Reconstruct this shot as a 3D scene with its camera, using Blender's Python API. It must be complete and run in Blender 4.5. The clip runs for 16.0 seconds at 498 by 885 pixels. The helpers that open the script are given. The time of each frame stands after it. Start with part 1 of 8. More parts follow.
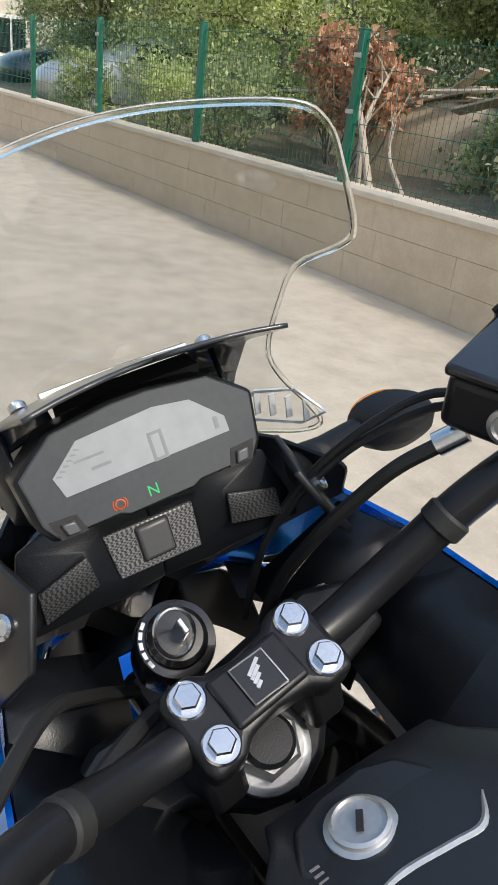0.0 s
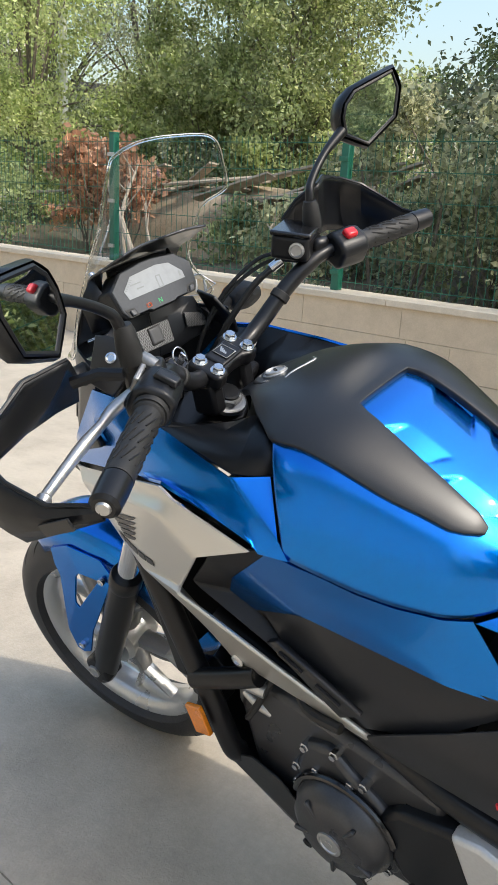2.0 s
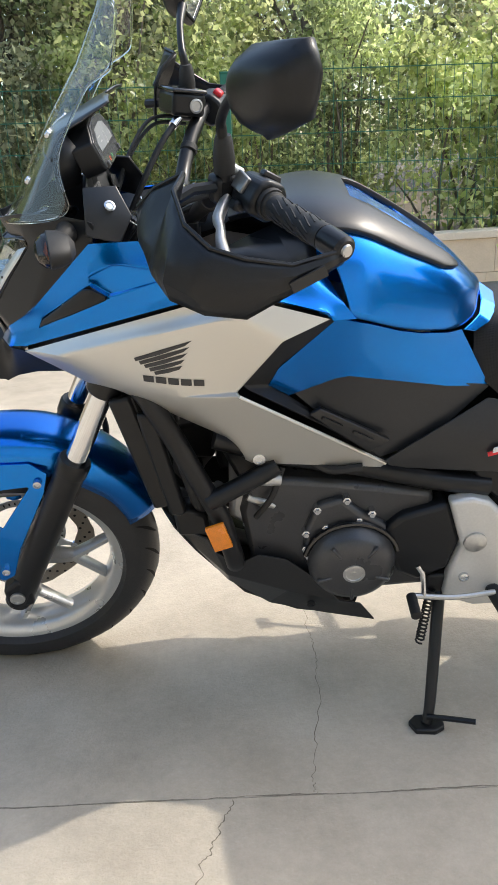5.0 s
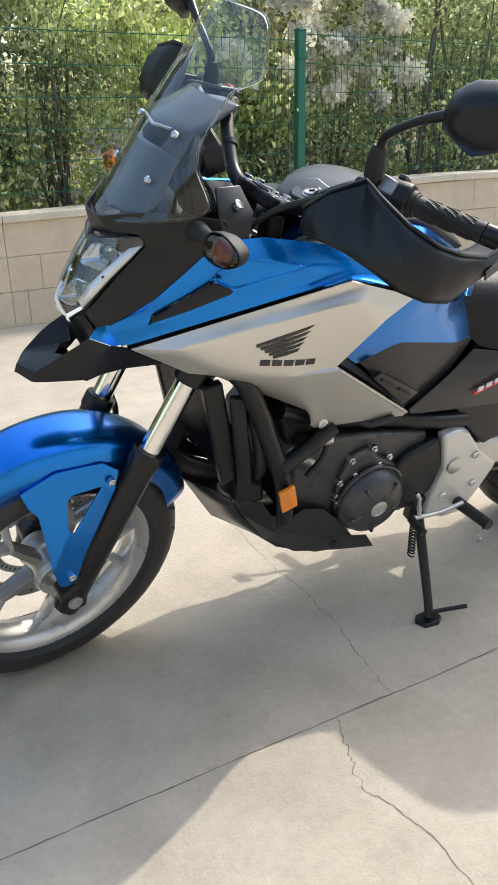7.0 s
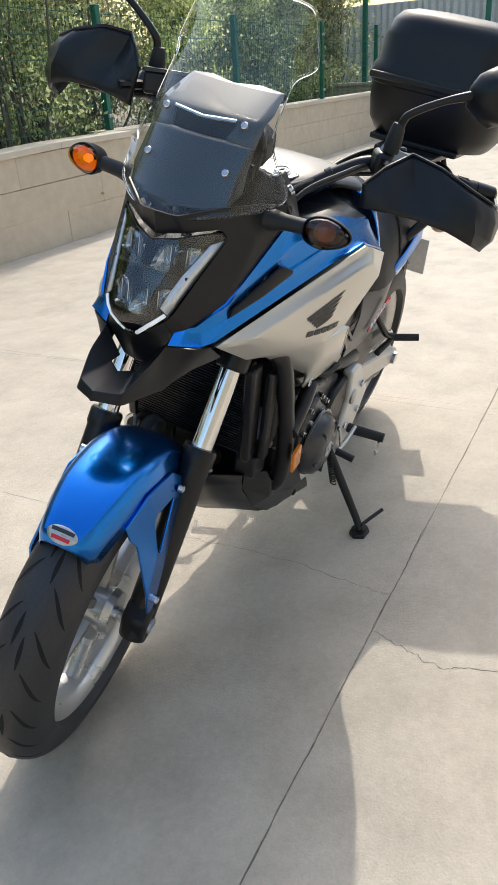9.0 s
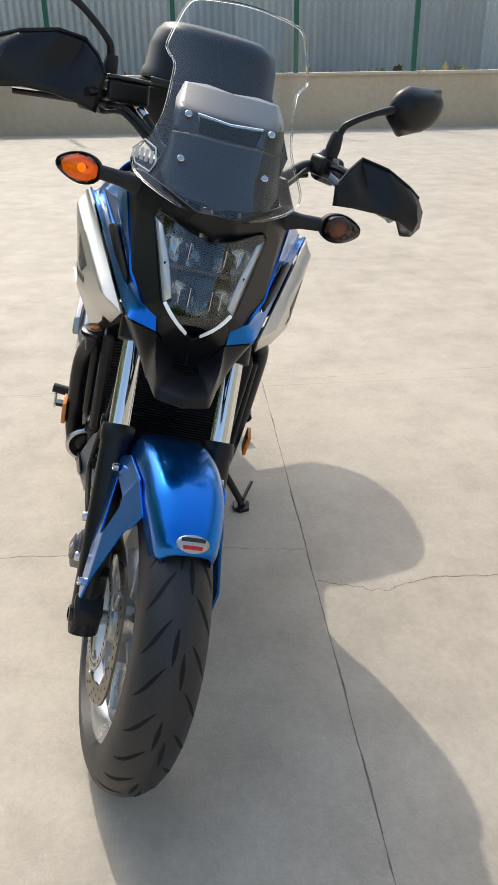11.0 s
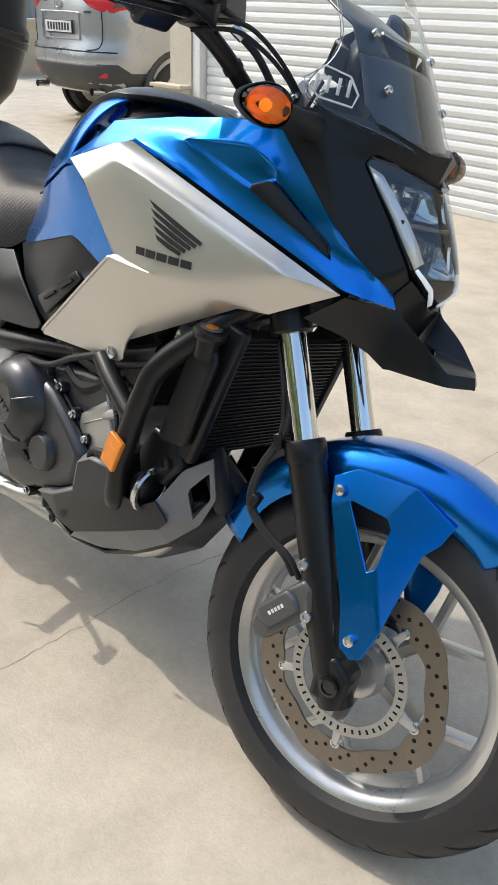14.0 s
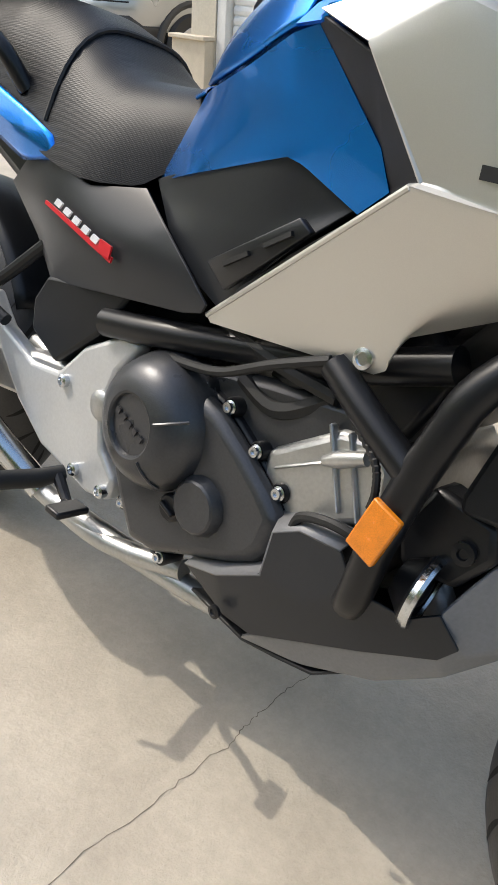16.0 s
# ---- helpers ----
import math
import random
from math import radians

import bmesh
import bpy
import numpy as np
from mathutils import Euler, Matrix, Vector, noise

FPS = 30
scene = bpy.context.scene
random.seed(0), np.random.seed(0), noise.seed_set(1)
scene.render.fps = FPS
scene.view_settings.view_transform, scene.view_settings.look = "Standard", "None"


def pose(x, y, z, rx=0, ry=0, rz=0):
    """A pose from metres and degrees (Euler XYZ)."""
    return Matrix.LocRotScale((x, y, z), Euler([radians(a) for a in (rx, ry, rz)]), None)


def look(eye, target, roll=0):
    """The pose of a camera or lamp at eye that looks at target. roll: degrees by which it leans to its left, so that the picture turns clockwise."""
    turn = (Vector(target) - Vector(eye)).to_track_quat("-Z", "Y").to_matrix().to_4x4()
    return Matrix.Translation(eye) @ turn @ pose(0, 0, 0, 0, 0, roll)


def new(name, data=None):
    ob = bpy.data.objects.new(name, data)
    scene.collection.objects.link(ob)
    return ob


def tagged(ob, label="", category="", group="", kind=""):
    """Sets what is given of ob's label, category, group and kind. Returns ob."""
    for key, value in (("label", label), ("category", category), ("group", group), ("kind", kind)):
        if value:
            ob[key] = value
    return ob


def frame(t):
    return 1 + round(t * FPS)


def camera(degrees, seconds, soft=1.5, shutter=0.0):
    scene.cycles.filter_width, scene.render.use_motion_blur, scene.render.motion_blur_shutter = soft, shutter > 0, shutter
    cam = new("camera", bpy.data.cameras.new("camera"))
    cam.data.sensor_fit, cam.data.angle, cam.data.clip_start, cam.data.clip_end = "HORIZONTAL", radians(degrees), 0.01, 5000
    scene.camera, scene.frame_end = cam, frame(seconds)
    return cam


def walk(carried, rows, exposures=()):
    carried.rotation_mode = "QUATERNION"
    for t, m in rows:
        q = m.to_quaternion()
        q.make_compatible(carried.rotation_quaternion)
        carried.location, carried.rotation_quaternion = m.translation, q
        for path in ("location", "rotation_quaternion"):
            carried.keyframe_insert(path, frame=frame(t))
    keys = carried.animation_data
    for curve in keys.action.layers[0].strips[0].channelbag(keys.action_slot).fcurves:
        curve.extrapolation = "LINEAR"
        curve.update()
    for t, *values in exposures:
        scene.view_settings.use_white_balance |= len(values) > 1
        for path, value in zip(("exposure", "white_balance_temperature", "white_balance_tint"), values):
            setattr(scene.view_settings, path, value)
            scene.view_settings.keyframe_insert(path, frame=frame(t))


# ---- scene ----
cam = camera(36.5, 16.0)
PATH = [
    (0, (-0.539, 0.508, 1.321), (0.955, -0.507, 0.438), 7.0),
    (0.5, (-0.668, 0.660, 1.329), (0.714, -0.565, 0.553), 6.4),
    (1, (-0.822, 0.779, 1.320), (0.565, -0.456, 0.575), 4.9),
    (1.5, (-0.939, 0.957, 1.31), (0.37, -0.381, 0.606), 4.2),
    (2, (-0.99, 1.107, 1.229), (0.213, -0.367, 0.612), 3.3),
    (2.5, (-1.005, 1.237, 1.099), (0.084, -0.35, 0.555), 2.7),
    (3, (-0.993, 1.372, 0.995), (-0.061, -0.321, 0.479), 1.9),
    (3.2, (-0.952, 1.448, 0.976), (-0.09, -0.283, 0.463), 1.6),
    (5.3, (-0.245, 1.59, 1.03), (-0.387, -0.29, 0.362), -1.7),
    (5.5, (-0.178, 1.575, 1.038), (-0.391, -0.292, 0.353), -1.2),
    (6, (-0.012, 1.537, 1.082), (-0.406, -0.291, 0.371), -0.4),
    (6.5, (0.213, 1.543, 1.095), (-0.409, -0.214, 0.369), -0.5),
    (7, (0.401, 1.518, 1.106), (-0.462, -0.119, 0.347), -1.1),
    (7.5, (0.573, 1.382, 1.108), (-0.509, -0.094, 0.302), -1.4),
    (8, (0.719, 1.249, 1.149), (-0.569, -0.022, 0.297), -1.6),
    (8.5, (0.922, 1.116, 1.166), (-0.541, 0.061, 0.301), -2.3),
    (9, (1.024, 0.951, 1.177), (-0.559, 0.099, 0.3), -3.6),
    (9.2, (1.065, 0.882, 1.195), (-0.561, 0.116, 0.317), -4.0),
    (11.3, (1.263, 0.08, 1.238), (-0.49, 0.382, 0.323), 0.1),
    (11.5, (1.257, -0.026, 1.248), (-0.476, 0.38, 0.334), 0.6),
    (12, (1.187, -0.199, 1.254), (-0.472, 0.438, 0.335), 1.3),
    (12.5, (1.053, -0.344, 1.258), (-0.504, 0.499, 0.327), 2.0),
    (13, (0.925, -0.529, 1.248), (-0.496, 0.509, 0.299), 2.9),
    (13.5, (0.775, -0.629, 1.216), (-0.513, 0.547, 0.237), 2.8),
    (14, (0.596, -0.652, 1.156), (-0.616, 0.596, 0.169), 2.6),
    (14.5, (0.431, -0.654, 1.09), (-0.724, 0.64, 0.095), 2.9),
    (15, (0.286, -0.652, 1.027), (-0.85, 0.649, 0.018), 3.4),
    (15.5, (0.146, -0.616, 0.989), (-0.987, 0.677, -0.032), 4.0),
    (16, (-0.003, -0.552, 0.962), (-1.155, 0.713, -0.073), 4.2),
]
EXPOSE = [(0, 0.70), (0.5, 0.88), (1.0, 0.77), (1.5, 0.80), (3.0, 1.03), (5.5, 1.10), (7.0, 1.06), (9.0, 0.80), (11.5, 0.60), (13.0, 0.69), (15.0, 0.83), (16.0, 0.76)]
walk(cam, [(t, look(eye, target, roll)) for t, eye, target, roll in PATH], EXPOSE)

# ---- light ----
world = bpy.data.worlds.new("world")
scene.world = world
world.use_nodes = True
SUN = Vector((-0.87, -0.25, 1.0)).normalized()
sky = world.node_tree.nodes.new("ShaderNodeTexSky")
sky.sky_type, sky.sun_disc = "NISHITA", False
sky.sun_elevation = math.asin(SUN.z)
sky.sun_rotation = math.atan2(SUN.x, SUN.y)
sky.air_density, sky.dust_density, sky.ozone_density = 1.7, 3.7, 3.0
back = world.node_tree.nodes["Background"]
back.inputs["Strength"].default_value = 0.15
world.node_tree.links.new(sky.outputs[0], back.inputs["Color"])
sun = new("sun", bpy.data.lights.new("sun", "SUN"))
sun.data.energy, sun.data.angle, sun.data.color = 1.37, radians(0.6), (1.0, 0.945, 0.85)
sun.data.cycles.use_multiple_importance_sampling = False
sun.matrix_world = look(SUN * 30, (0, 0, 0))


# ---- materials ----
def mat(name, color, rough=0.5, metal=0.0, var=0.12, scale=6.0, fine=80.0, bump=0.0, coat=0.0, bump_scale=200.0, rough_var=0.1, obj_var=0.0, spec=0.5):
    """A surface with large and fine variation of colour and gloss, and a fine relief."""
    m = bpy.data.materials.new(name)
    m.use_nodes = True
    nt = m.node_tree
    n, l = nt.nodes, nt.links
    b = n["Principled BSDF"]
    b.inputs["Metallic"].default_value = metal
    b.inputs["Coat Weight"].default_value = coat
    b.inputs["Coat Roughness"].default_value = 0.04
    b.inputs["Specular IOR Level"].default_value = spec
    co = n.new("ShaderNodeTexCoord").outputs["Object"]
    big, small = n.new("ShaderNodeTexNoise"), n.new("ShaderNodeTexNoise")
    big.inputs["Scale"].default_value, small.inputs["Scale"].default_value = scale, fine
    big.inputs["Detail"].default_value, small.inputs["Detail"].default_value = 5, 3
    l.new(co, big.inputs["Vector"])
    l.new(co, small.inputs["Vector"])
    add = n.new("ShaderNodeMath")
    add.operation = "ADD"
    l.new(big.outputs["Fac"], add.inputs[0])
    l.new(small.outputs["Fac"], add.inputs[1])
    span = n.new("ShaderNodeMapRange")
    span.inputs["From Min"].default_value, span.inputs["From Max"].default_value = 0.6, 1.4
    span.inputs["To Min"].default_value, span.inputs["To Max"].default_value = 1 - var, 1 + var
    l.new(add.outputs[0], span.inputs["Value"])
    value = span.outputs[0]
    if obj_var:
        info = n.new("ShaderNodeObjectInfo")
        r = n.new("ShaderNodeMapRange")
        r.inputs["To Min"].default_value, r.inputs["To Max"].default_value = 1 - obj_var, 1 + obj_var
        l.new(info.outputs["Random"], r.inputs["Value"])
        mul = n.new("ShaderNodeMath")
        mul.operation = "MULTIPLY"
        l.new(value, mul.inputs[0])
        l.new(r.outputs[0], mul.inputs[1])
        value = mul.outputs[0]
    tint = n.new("ShaderNodeVectorMath")
    tint.operation = "SCALE"
    tint.inputs[0].default_value = color[:3]
    l.new(value, tint.inputs["Scale"])
    l.new(tint.outputs[0], b.inputs["Base Color"])
    rr = n.new("ShaderNodeMapRange")
    rr.inputs["To Min"].default_value, rr.inputs["To Max"].default_value = max(0.0, rough - rough_var), min(1.0, rough + rough_var)
    l.new(big.outputs["Fac"], rr.inputs["Value"])
    l.new(rr.outputs[0], b.inputs["Roughness"])
    if bump:
        grain = n.new("ShaderNodeTexNoise")
        grain.inputs["Scale"].default_value, grain.inputs["Detail"].default_value = bump_scale, 2
        l.new(co, grain.inputs["Vector"])
        bp = n.new("ShaderNodeBump")
        bp.inputs["Strength"].default_value, bp.inputs["Distance"].default_value = bump, 0.002
        l.new(grain.outputs["Fac"], bp.inputs["Height"])
        l.new(bp.outputs[0], b.inputs["Normal"])
    return m


def glass(name, tint=(1, 1, 1), rough=0.0, ior=1.45):
    m = bpy.data.materials.new(name)
    m.use_nodes = True
    b = m.node_tree.nodes["Principled BSDF"]
    b.inputs["Base Color"].default_value = (*tint, 1)
    b.inputs["Roughness"].default_value = rough
    b.inputs["IOR"].default_value = ior
    b.inputs["Transmission Weight"].default_value = 1.0
    return m


def thin_clear(name, tint, gloss=0.08, share=0.5):
    """Thin sheet that lets straight light through and mirrors a little, more at grazing angles."""
    m = bpy.data.materials.new(name)
    m.use_nodes = True
    n, l = m.node_tree.nodes, m.node_tree.links
    n.clear()
    out, mix = n.new("ShaderNodeOutputMaterial"), n.new("ShaderNodeMixShader")
    tr, gl, fr = n.new("ShaderNodeBsdfTransparent"), n.new("ShaderNodeBsdfGlossy"), n.new("ShaderNodeLayerWeight")
    tr.inputs["Color"].default_value = (*tint, 1)
    gl.inputs["Roughness"].default_value = 0.02
    steep = n.new("ShaderNodeMath")
    steep.operation = "POWER"
    steep.inputs[1].default_value = 4.0
    l.new(fr.outputs["Facing"], steep.inputs[0])
    less = n.new("ShaderNodeMath")
    less.operation = "MULTIPLY_ADD"
    less.inputs[1].default_value, less.inputs[2].default_value = share, gloss
    l.new(steep.outputs[0], less.inputs[0])
    l.new(less.outputs[0], mix.inputs[0])
    l.new(tr.outputs[0], mix.inputs[1])
    l.new(gl.outputs[0], mix.inputs[2])
    l.new(mix.outputs[0], out.inputs[0])
    return m


def leaf_mat(name, dark, light, glow=0.35):
    m = bpy.data.materials.new(name)
    m.use_nodes = True
    n, l = m.node_tree.nodes, m.node_tree.links
    b, out = n["Principled BSDF"], n["Material Output"]
    geo, info = n.new("ShaderNodeNewGeometry"), n.new("ShaderNodeObjectInfo")
    ramp = n.new("ShaderNodeValToRGB")
    ramp.color_ramp.elements[0].color, ramp.color_ramp.elements[1].color = (*dark, 1), (*light, 1)
    l.new(geo.outputs["Random Per Island"], ramp.inputs["Fac"])
    hue = n.new("ShaderNodeHueSaturation")
    mr = n.new("ShaderNodeMapRange")
    mr.inputs["To Min"].default_value, mr.inputs["To Max"].default_value = 0.8, 1.25
    l.new(info.outputs["Random"], mr.inputs["Value"])
    patch, swing, both = n.new("ShaderNodeTexNoise"), n.new("ShaderNodeMapRange"), n.new("ShaderNodeMath")
    patch.inputs["Scale"].default_value, patch.inputs["Detail"].default_value = 2.2, 3
    l.new(geo.outputs["Position"], patch.inputs["Vector"])
    swing.inputs["From Min"].default_value, swing.inputs["From Max"].default_value = 0.35, 0.65
    swing.inputs["To Min"].default_value, swing.inputs["To Max"].default_value = 0.55, 1.40
    l.new(patch.outputs["Fac"], swing.inputs["Value"])
    both.operation = "MULTIPLY"
    l.new(swing.outputs[0], both.inputs[0])
    l.new(mr.outputs[0], both.inputs[1])
    l.new(both.outputs[0], hue.inputs["Value"])
    l.new(ramp.outputs[0], hue.inputs["Color"])
    l.new(hue.outputs[0], b.inputs["Base Color"])
    b.inputs["Roughness"].default_value = 0.30
    tr, mix = n.new("ShaderNodeBsdfTranslucent"), n.new("ShaderNodeMixShader")
    l.new(hue.outputs[0], tr.inputs["Color"])
    mix.inputs[0].default_value = glow
    l.new(b.outputs[0], mix.inputs[1])
    l.new(tr.outputs[0], mix.inputs[2])
    l.new(mix.outputs[0], out.inputs["Surface"])
    return m


M_BLUE = mat("blue_metallic_paint", (0.0, 0.190, 0.69), 0.25, 0.93, 0.10, 3, 900, 0.03, 0.5, 1500, spec=0.3)
M_SILVER = mat("silver_satin_paint", (0.64, 0.625, 0.585), 0.41, 0.80, 0.04, 3, 900, 0.03, 0.35, 1500)
M_BLACK = mat("black_moulded_plastic", (0.0070, 0.0080, 0.0100), 0.36, 0.0, 0.2, 5, 200, 0.10, 0.0, 700, spec=0.36)
M_GREY = mat("charcoal_satin_plastic", (0.0125, 0.0132, 0.0150), 0.33, 0.0, 0.15, 5, 200, 0.08, 0.0, 900, spec=0.5)
M_GLOSS = mat("black_gloss_paint", (0.008, 0.008, 0.009), 0.22, 0.0, 0.2, 5, 200, 0.0, 0.4)
M_BLACKMETAL = mat("black_coated_metal", (0.010, 0.0102, 0.0115), 0.32, 0.0, 0.15, 8, 200, 0.05, 0.0, 500, spec=0.35)
M_CASE = mat("dark_grey_engine_casting", (0.066, 0.067, 0.071), 0.30, 0.5, 0.15, 12, 300, 0.12, 0.0, 900)
M_CASTALU = mat("dull_cast_aluminium", (0.30, 0.30, 0.295), 0.38, 0.8, 0.15, 30, 300, 0.1)
M_PLATE = mat("silver_painted_casting", (0.60, 0.60, 0.59), 0.36, 0.35, 0.08, 12, 200, 0.08, 0.2, 500)
M_GREYMARK = mat("grey_moulded_mark", (0.16, 0.16, 0.165), 0.5)
M_ALU = mat("cast_aluminium", (0.52, 0.52, 0.51), 0.38, 0.85, 0.12, 12, 200, 0.12, 0.0, 500)
M_WHEEL = mat("silver_wheel_paint", (0.6, 0.6, 0.59), 0.3, 0.7, 0.06, 10, 300, 0.03, 0.3, 900)
M_CHROME = mat("chrome", (0.8, 0.8, 0.8), 0.07, 1.0, 0.03, 10, 200, rough_var=0.04)
M_STEEL = mat("zinc_bolt_steel", (0.62, 0.64, 0.66), 0.22, 1.0, 0.1, 40, 400)
M_TYRE = mat("tyre_rubber", (0.026, 0.026, 0.028), 0.50, 0.0, 0.25, 14, 200, 0.2, 0.0, 600)
M_RUBBER = mat("black_rubber", (0.012, 0.012, 0.012), 0.6, 0.0, 0.2, 20, 300, 0.15, 0.0, 800)
M_SEAT = mat("textured_black_vinyl", (0.008, 0.008, 0.009), 0.42, 0.0, 0.12, 6, 300, 0.25, 0.0, 900, spec=0.28)
nt = M_SEAT.node_tree
dots, dents = nt.nodes.new("ShaderNodeTexVoronoi"), nt.nodes.new("ShaderNodeBump")
dots.inputs["Scale"].default_value, dots.inputs["Randomness"].default_value = 430, 0.1
dents.inputs["Strength"].default_value, dents.inputs["Distance"].default_value = 0.3, 0.0015
nt.links.new(nt.nodes["Texture Coordinate"].outputs["Object"], dots.inputs["Vector"])
nt.links.new(dots.outputs["Distance"], dents.inputs["Height"])
nt.links.new(dents.outputs[0], nt.nodes["Principled BSDF"].inputs["Normal"])
M_DISC = mat("brake_disc_steel", (0.25, 0.22, 0.185), 0.36, 0.85, 0.12, 20, 400)
M_ORANGE = mat("orange_reflector", (0.78, 0.23, 0.01), 0.25, 0.0, 0.25, 60, 900, 0.25, 0.6, 900)
M_CHAR = mat("charcoal_side_plastic", (0.019, 0.0205, 0.0235), 0.32, 0.0, 0.12, 5, 200, 0.06, 0.0, 900, spec=0.38)
M_RIBBED = mat("ribbed_black_plastic", (0.014, 0.0145, 0.016), 0.45, 0.0, 0.3, 40, 700, 0.3, 0.0, 1500, spec=0.4)
M_RED = mat("red_plastic", (0.62, 0.02, 0.03), 0.35, 0.0, 0.08)
M_WHITE = mat("white_marking", (0.75, 0.75, 0.75), 0.5)
M_DARKMARK = mat("dark_decal", (0.03, 0.03, 0.032), 0.4)
M_SCREEN = thin_clear("clear_screen_plastic", (0.88, 0.90, 0.895), 0.085, 0.7)
M_EDGE = glass("polished_clear_edge", (0.97, 0.98, 0.96), 0.08, 1.3)
M_LENS = thin_clear("lamp_lens", (0.93, 0.95, 0.95), 0.11)
M_SMOKE = thin_clear("smoked_lens", (0.42, 0.33, 0.27), 0.06)
M_MIRROR = mat("mirror_glass", (0.85, 0.87, 0.87), 0.02, 1.0, 0.0, rough_var=0.0)
M_GREENPOST = mat("green_powder_coat", (0.012, 0.12, 0.075), 0.42, 0.0, 0.12, 6, 200, 0.05)


def lamp_mat(name, color, strength):
    m = bpy.data.materials.new(name)
    m.use_nodes = True
    b = m.node_tree.nodes["Principled BSDF"]
    b.inputs["Base Color"].default_value = (*color, 1)
    b.inputs["Emission Color"].default_value = (*color, 1)
    b.inputs["Emission Strength"].default_value = strength
    return m


# ---- mesh helpers ----
def finish(ob, material, smooth=35.0, bevel=0.0, solid=0.0, sub=0, segs=2):
    ob.data.materials.append(material)
    if sub:
        md = ob.modifiers.new("round", "SUBSURF")
        md.levels = md.render_levels = sub
    if solid:
        md = ob.modifiers.new("sheet", "SOLIDIFY")
        md.thickness, md.offset = solid, -1.0
    if bevel:
        md = ob.modifiers.new("edges", "BEVEL")
        md.width, md.segments, md.limit_method, md.angle_limit = bevel, segs, "ANGLE", radians(30)
    if smooth:
        ob.data.polygons.foreach_set("use_smooth", [True] * len(ob.data.polygons))
        ob.data.set_sharp_from_angle(angle=radians(smooth))
    return ob


def part(name, bm, material, parent=None, label="", smooth=35.0, bevel=0.0, solid=0.0, sub=0, segs=2):
    """Links a bmesh as one mesh object under a thing or a part."""
    bmesh.ops.recalc_face_normals(bm, faces=bm.faces)
    me = bpy.data.meshes.new(name)
    bm.to_mesh(me)
    bm.free()
    ob = new(name, me)
    ob.parent = parent
    finish(ob, material, smooth, bevel, solid, sub, segs)
    if label:
        ob["label"] = label
    return ob


def thing(name, label, category, m=None, group="", kind=""):
    ob = new(name)
    ob.empty_display_size = 0.1
    if m is not None:
        ob.matrix_world = m
    return tagged(ob, label, category, group, kind)


def spline(pts, k=6):
    """A smooth line through points."""
    pts = [Vector(p) for p in pts]
    out = []
    for i in range(len(pts) - 1):
        a, b = pts[i], pts[i + 1]
        p, q = pts[i - 1] if i else a * 2 - b, pts[i + 2] if i + 2 < len(pts) else b * 2 - a
        for j in range(k):
            t = j / k
            out.append(0.5 * (2 * a + (b - p) * t + (2 * p - 5 * a + 4 * b - q) * t * t + (3 * a - p - 3 * b + q) * t ** 3))
    return out + [pts[-1]]


def tube(bm, pts, r, n=12, k=0, caps=True):
    """A round bar along points; r: radius, or one for each point."""
    pts = spline(pts, k) if k else [Vector(p) for p in pts]
    rs = [r] * len(pts) if isinstance(r, (int, float)) else [float(v) for v in np.interp(np.linspace(0, 1, len(pts)), np.linspace(0, 1, len(r)), r)]
    up, rings = None, []
    for i, p in enumerate(pts):
        d = (pts[min(i + 1, len(pts) - 1)] - pts[max(i - 1, 0)]).normalized()
        if up is None:
            up = d.orthogonal().normalized()
        up = (up - d * up.dot(d)).normalized()
        side = d.cross(up)
        rings.append([bm.verts.new(p + rs[i] * (math.cos(a) * up + math.sin(a) * side)) for a in (math.tau * j / n for j in range(n))])
    for a, b in zip(rings, rings[1:]):
        for j in range(n):
            bm.faces.new((a[j], a[(j + 1) % n], b[(j + 1) % n], b[j]))
    if caps:
        bm.faces.new(rings[0][::-1])
        bm.faces.new(rings[-1])
    return bm


def lathe(bm, profile, m=None, n=32, caps=True):
    """Turns a profile of (radius, height) round local z."""
    m = m or Matrix()
    rings = []
    for r, z in profile:
        if r < 1e-5:
            rings.append([bm.verts.new(m @ Vector((0, 0, z)))])
        else:
            rings.append([bm.verts.new(m @ Vector((r * math.cos(a), r * math.sin(a), z))) for a in (math.tau * j / n for j in range(n))])
    for a, b in zip(rings, rings[1:]):
        for j in range(n):
            quad = [a[j % len(a)], a[(j + 1) % len(a)], b[(j + 1) % len(b)], b[j % len(b)]]
            quad = list(dict.fromkeys(quad))
            if len(quad) > 2:
                bm.faces.new(quad)
    if caps:
        for ring, flip in ((rings[0], True), (rings[-1], False)):
            if len(ring) > 2:
                bm.faces.new(ring[::-1] if flip else ring)
    return bm


def prism(bm, outline, lo, hi, m=None, shrink=1.0):
    """A plate: an outline in local x, y, from lo to hi in local z."""
    m = m or Matrix()
    cx = sum(p[0] for p in outline) / len(outline)
    cy = sum(p[1] for p in outline) / len(outline)
    a = [bm.verts.new(m @ Vector((x, y, lo))) for x, y in outline]
    b = [bm.verts.new(m @ Vector((cx + (x - cx) * shrink, cy + (y - cy) * shrink, hi))) for x, y in outline]
    bm.faces.new(a[::-1])
    bm.faces.new(b)
    for i in range(len(a)):
        j = (i + 1) % len(a)
        bm.faces.new((a[i], a[j], b[j], b[i]))
    return bm


def box(bm, size, m=None):
    sx, sy, sz = (v / 2 for v in size)
    return prism(bm, [(-sx, -sy), (sx, -sy), (sx, sy), (-sx, sy)], -sz, sz, m)


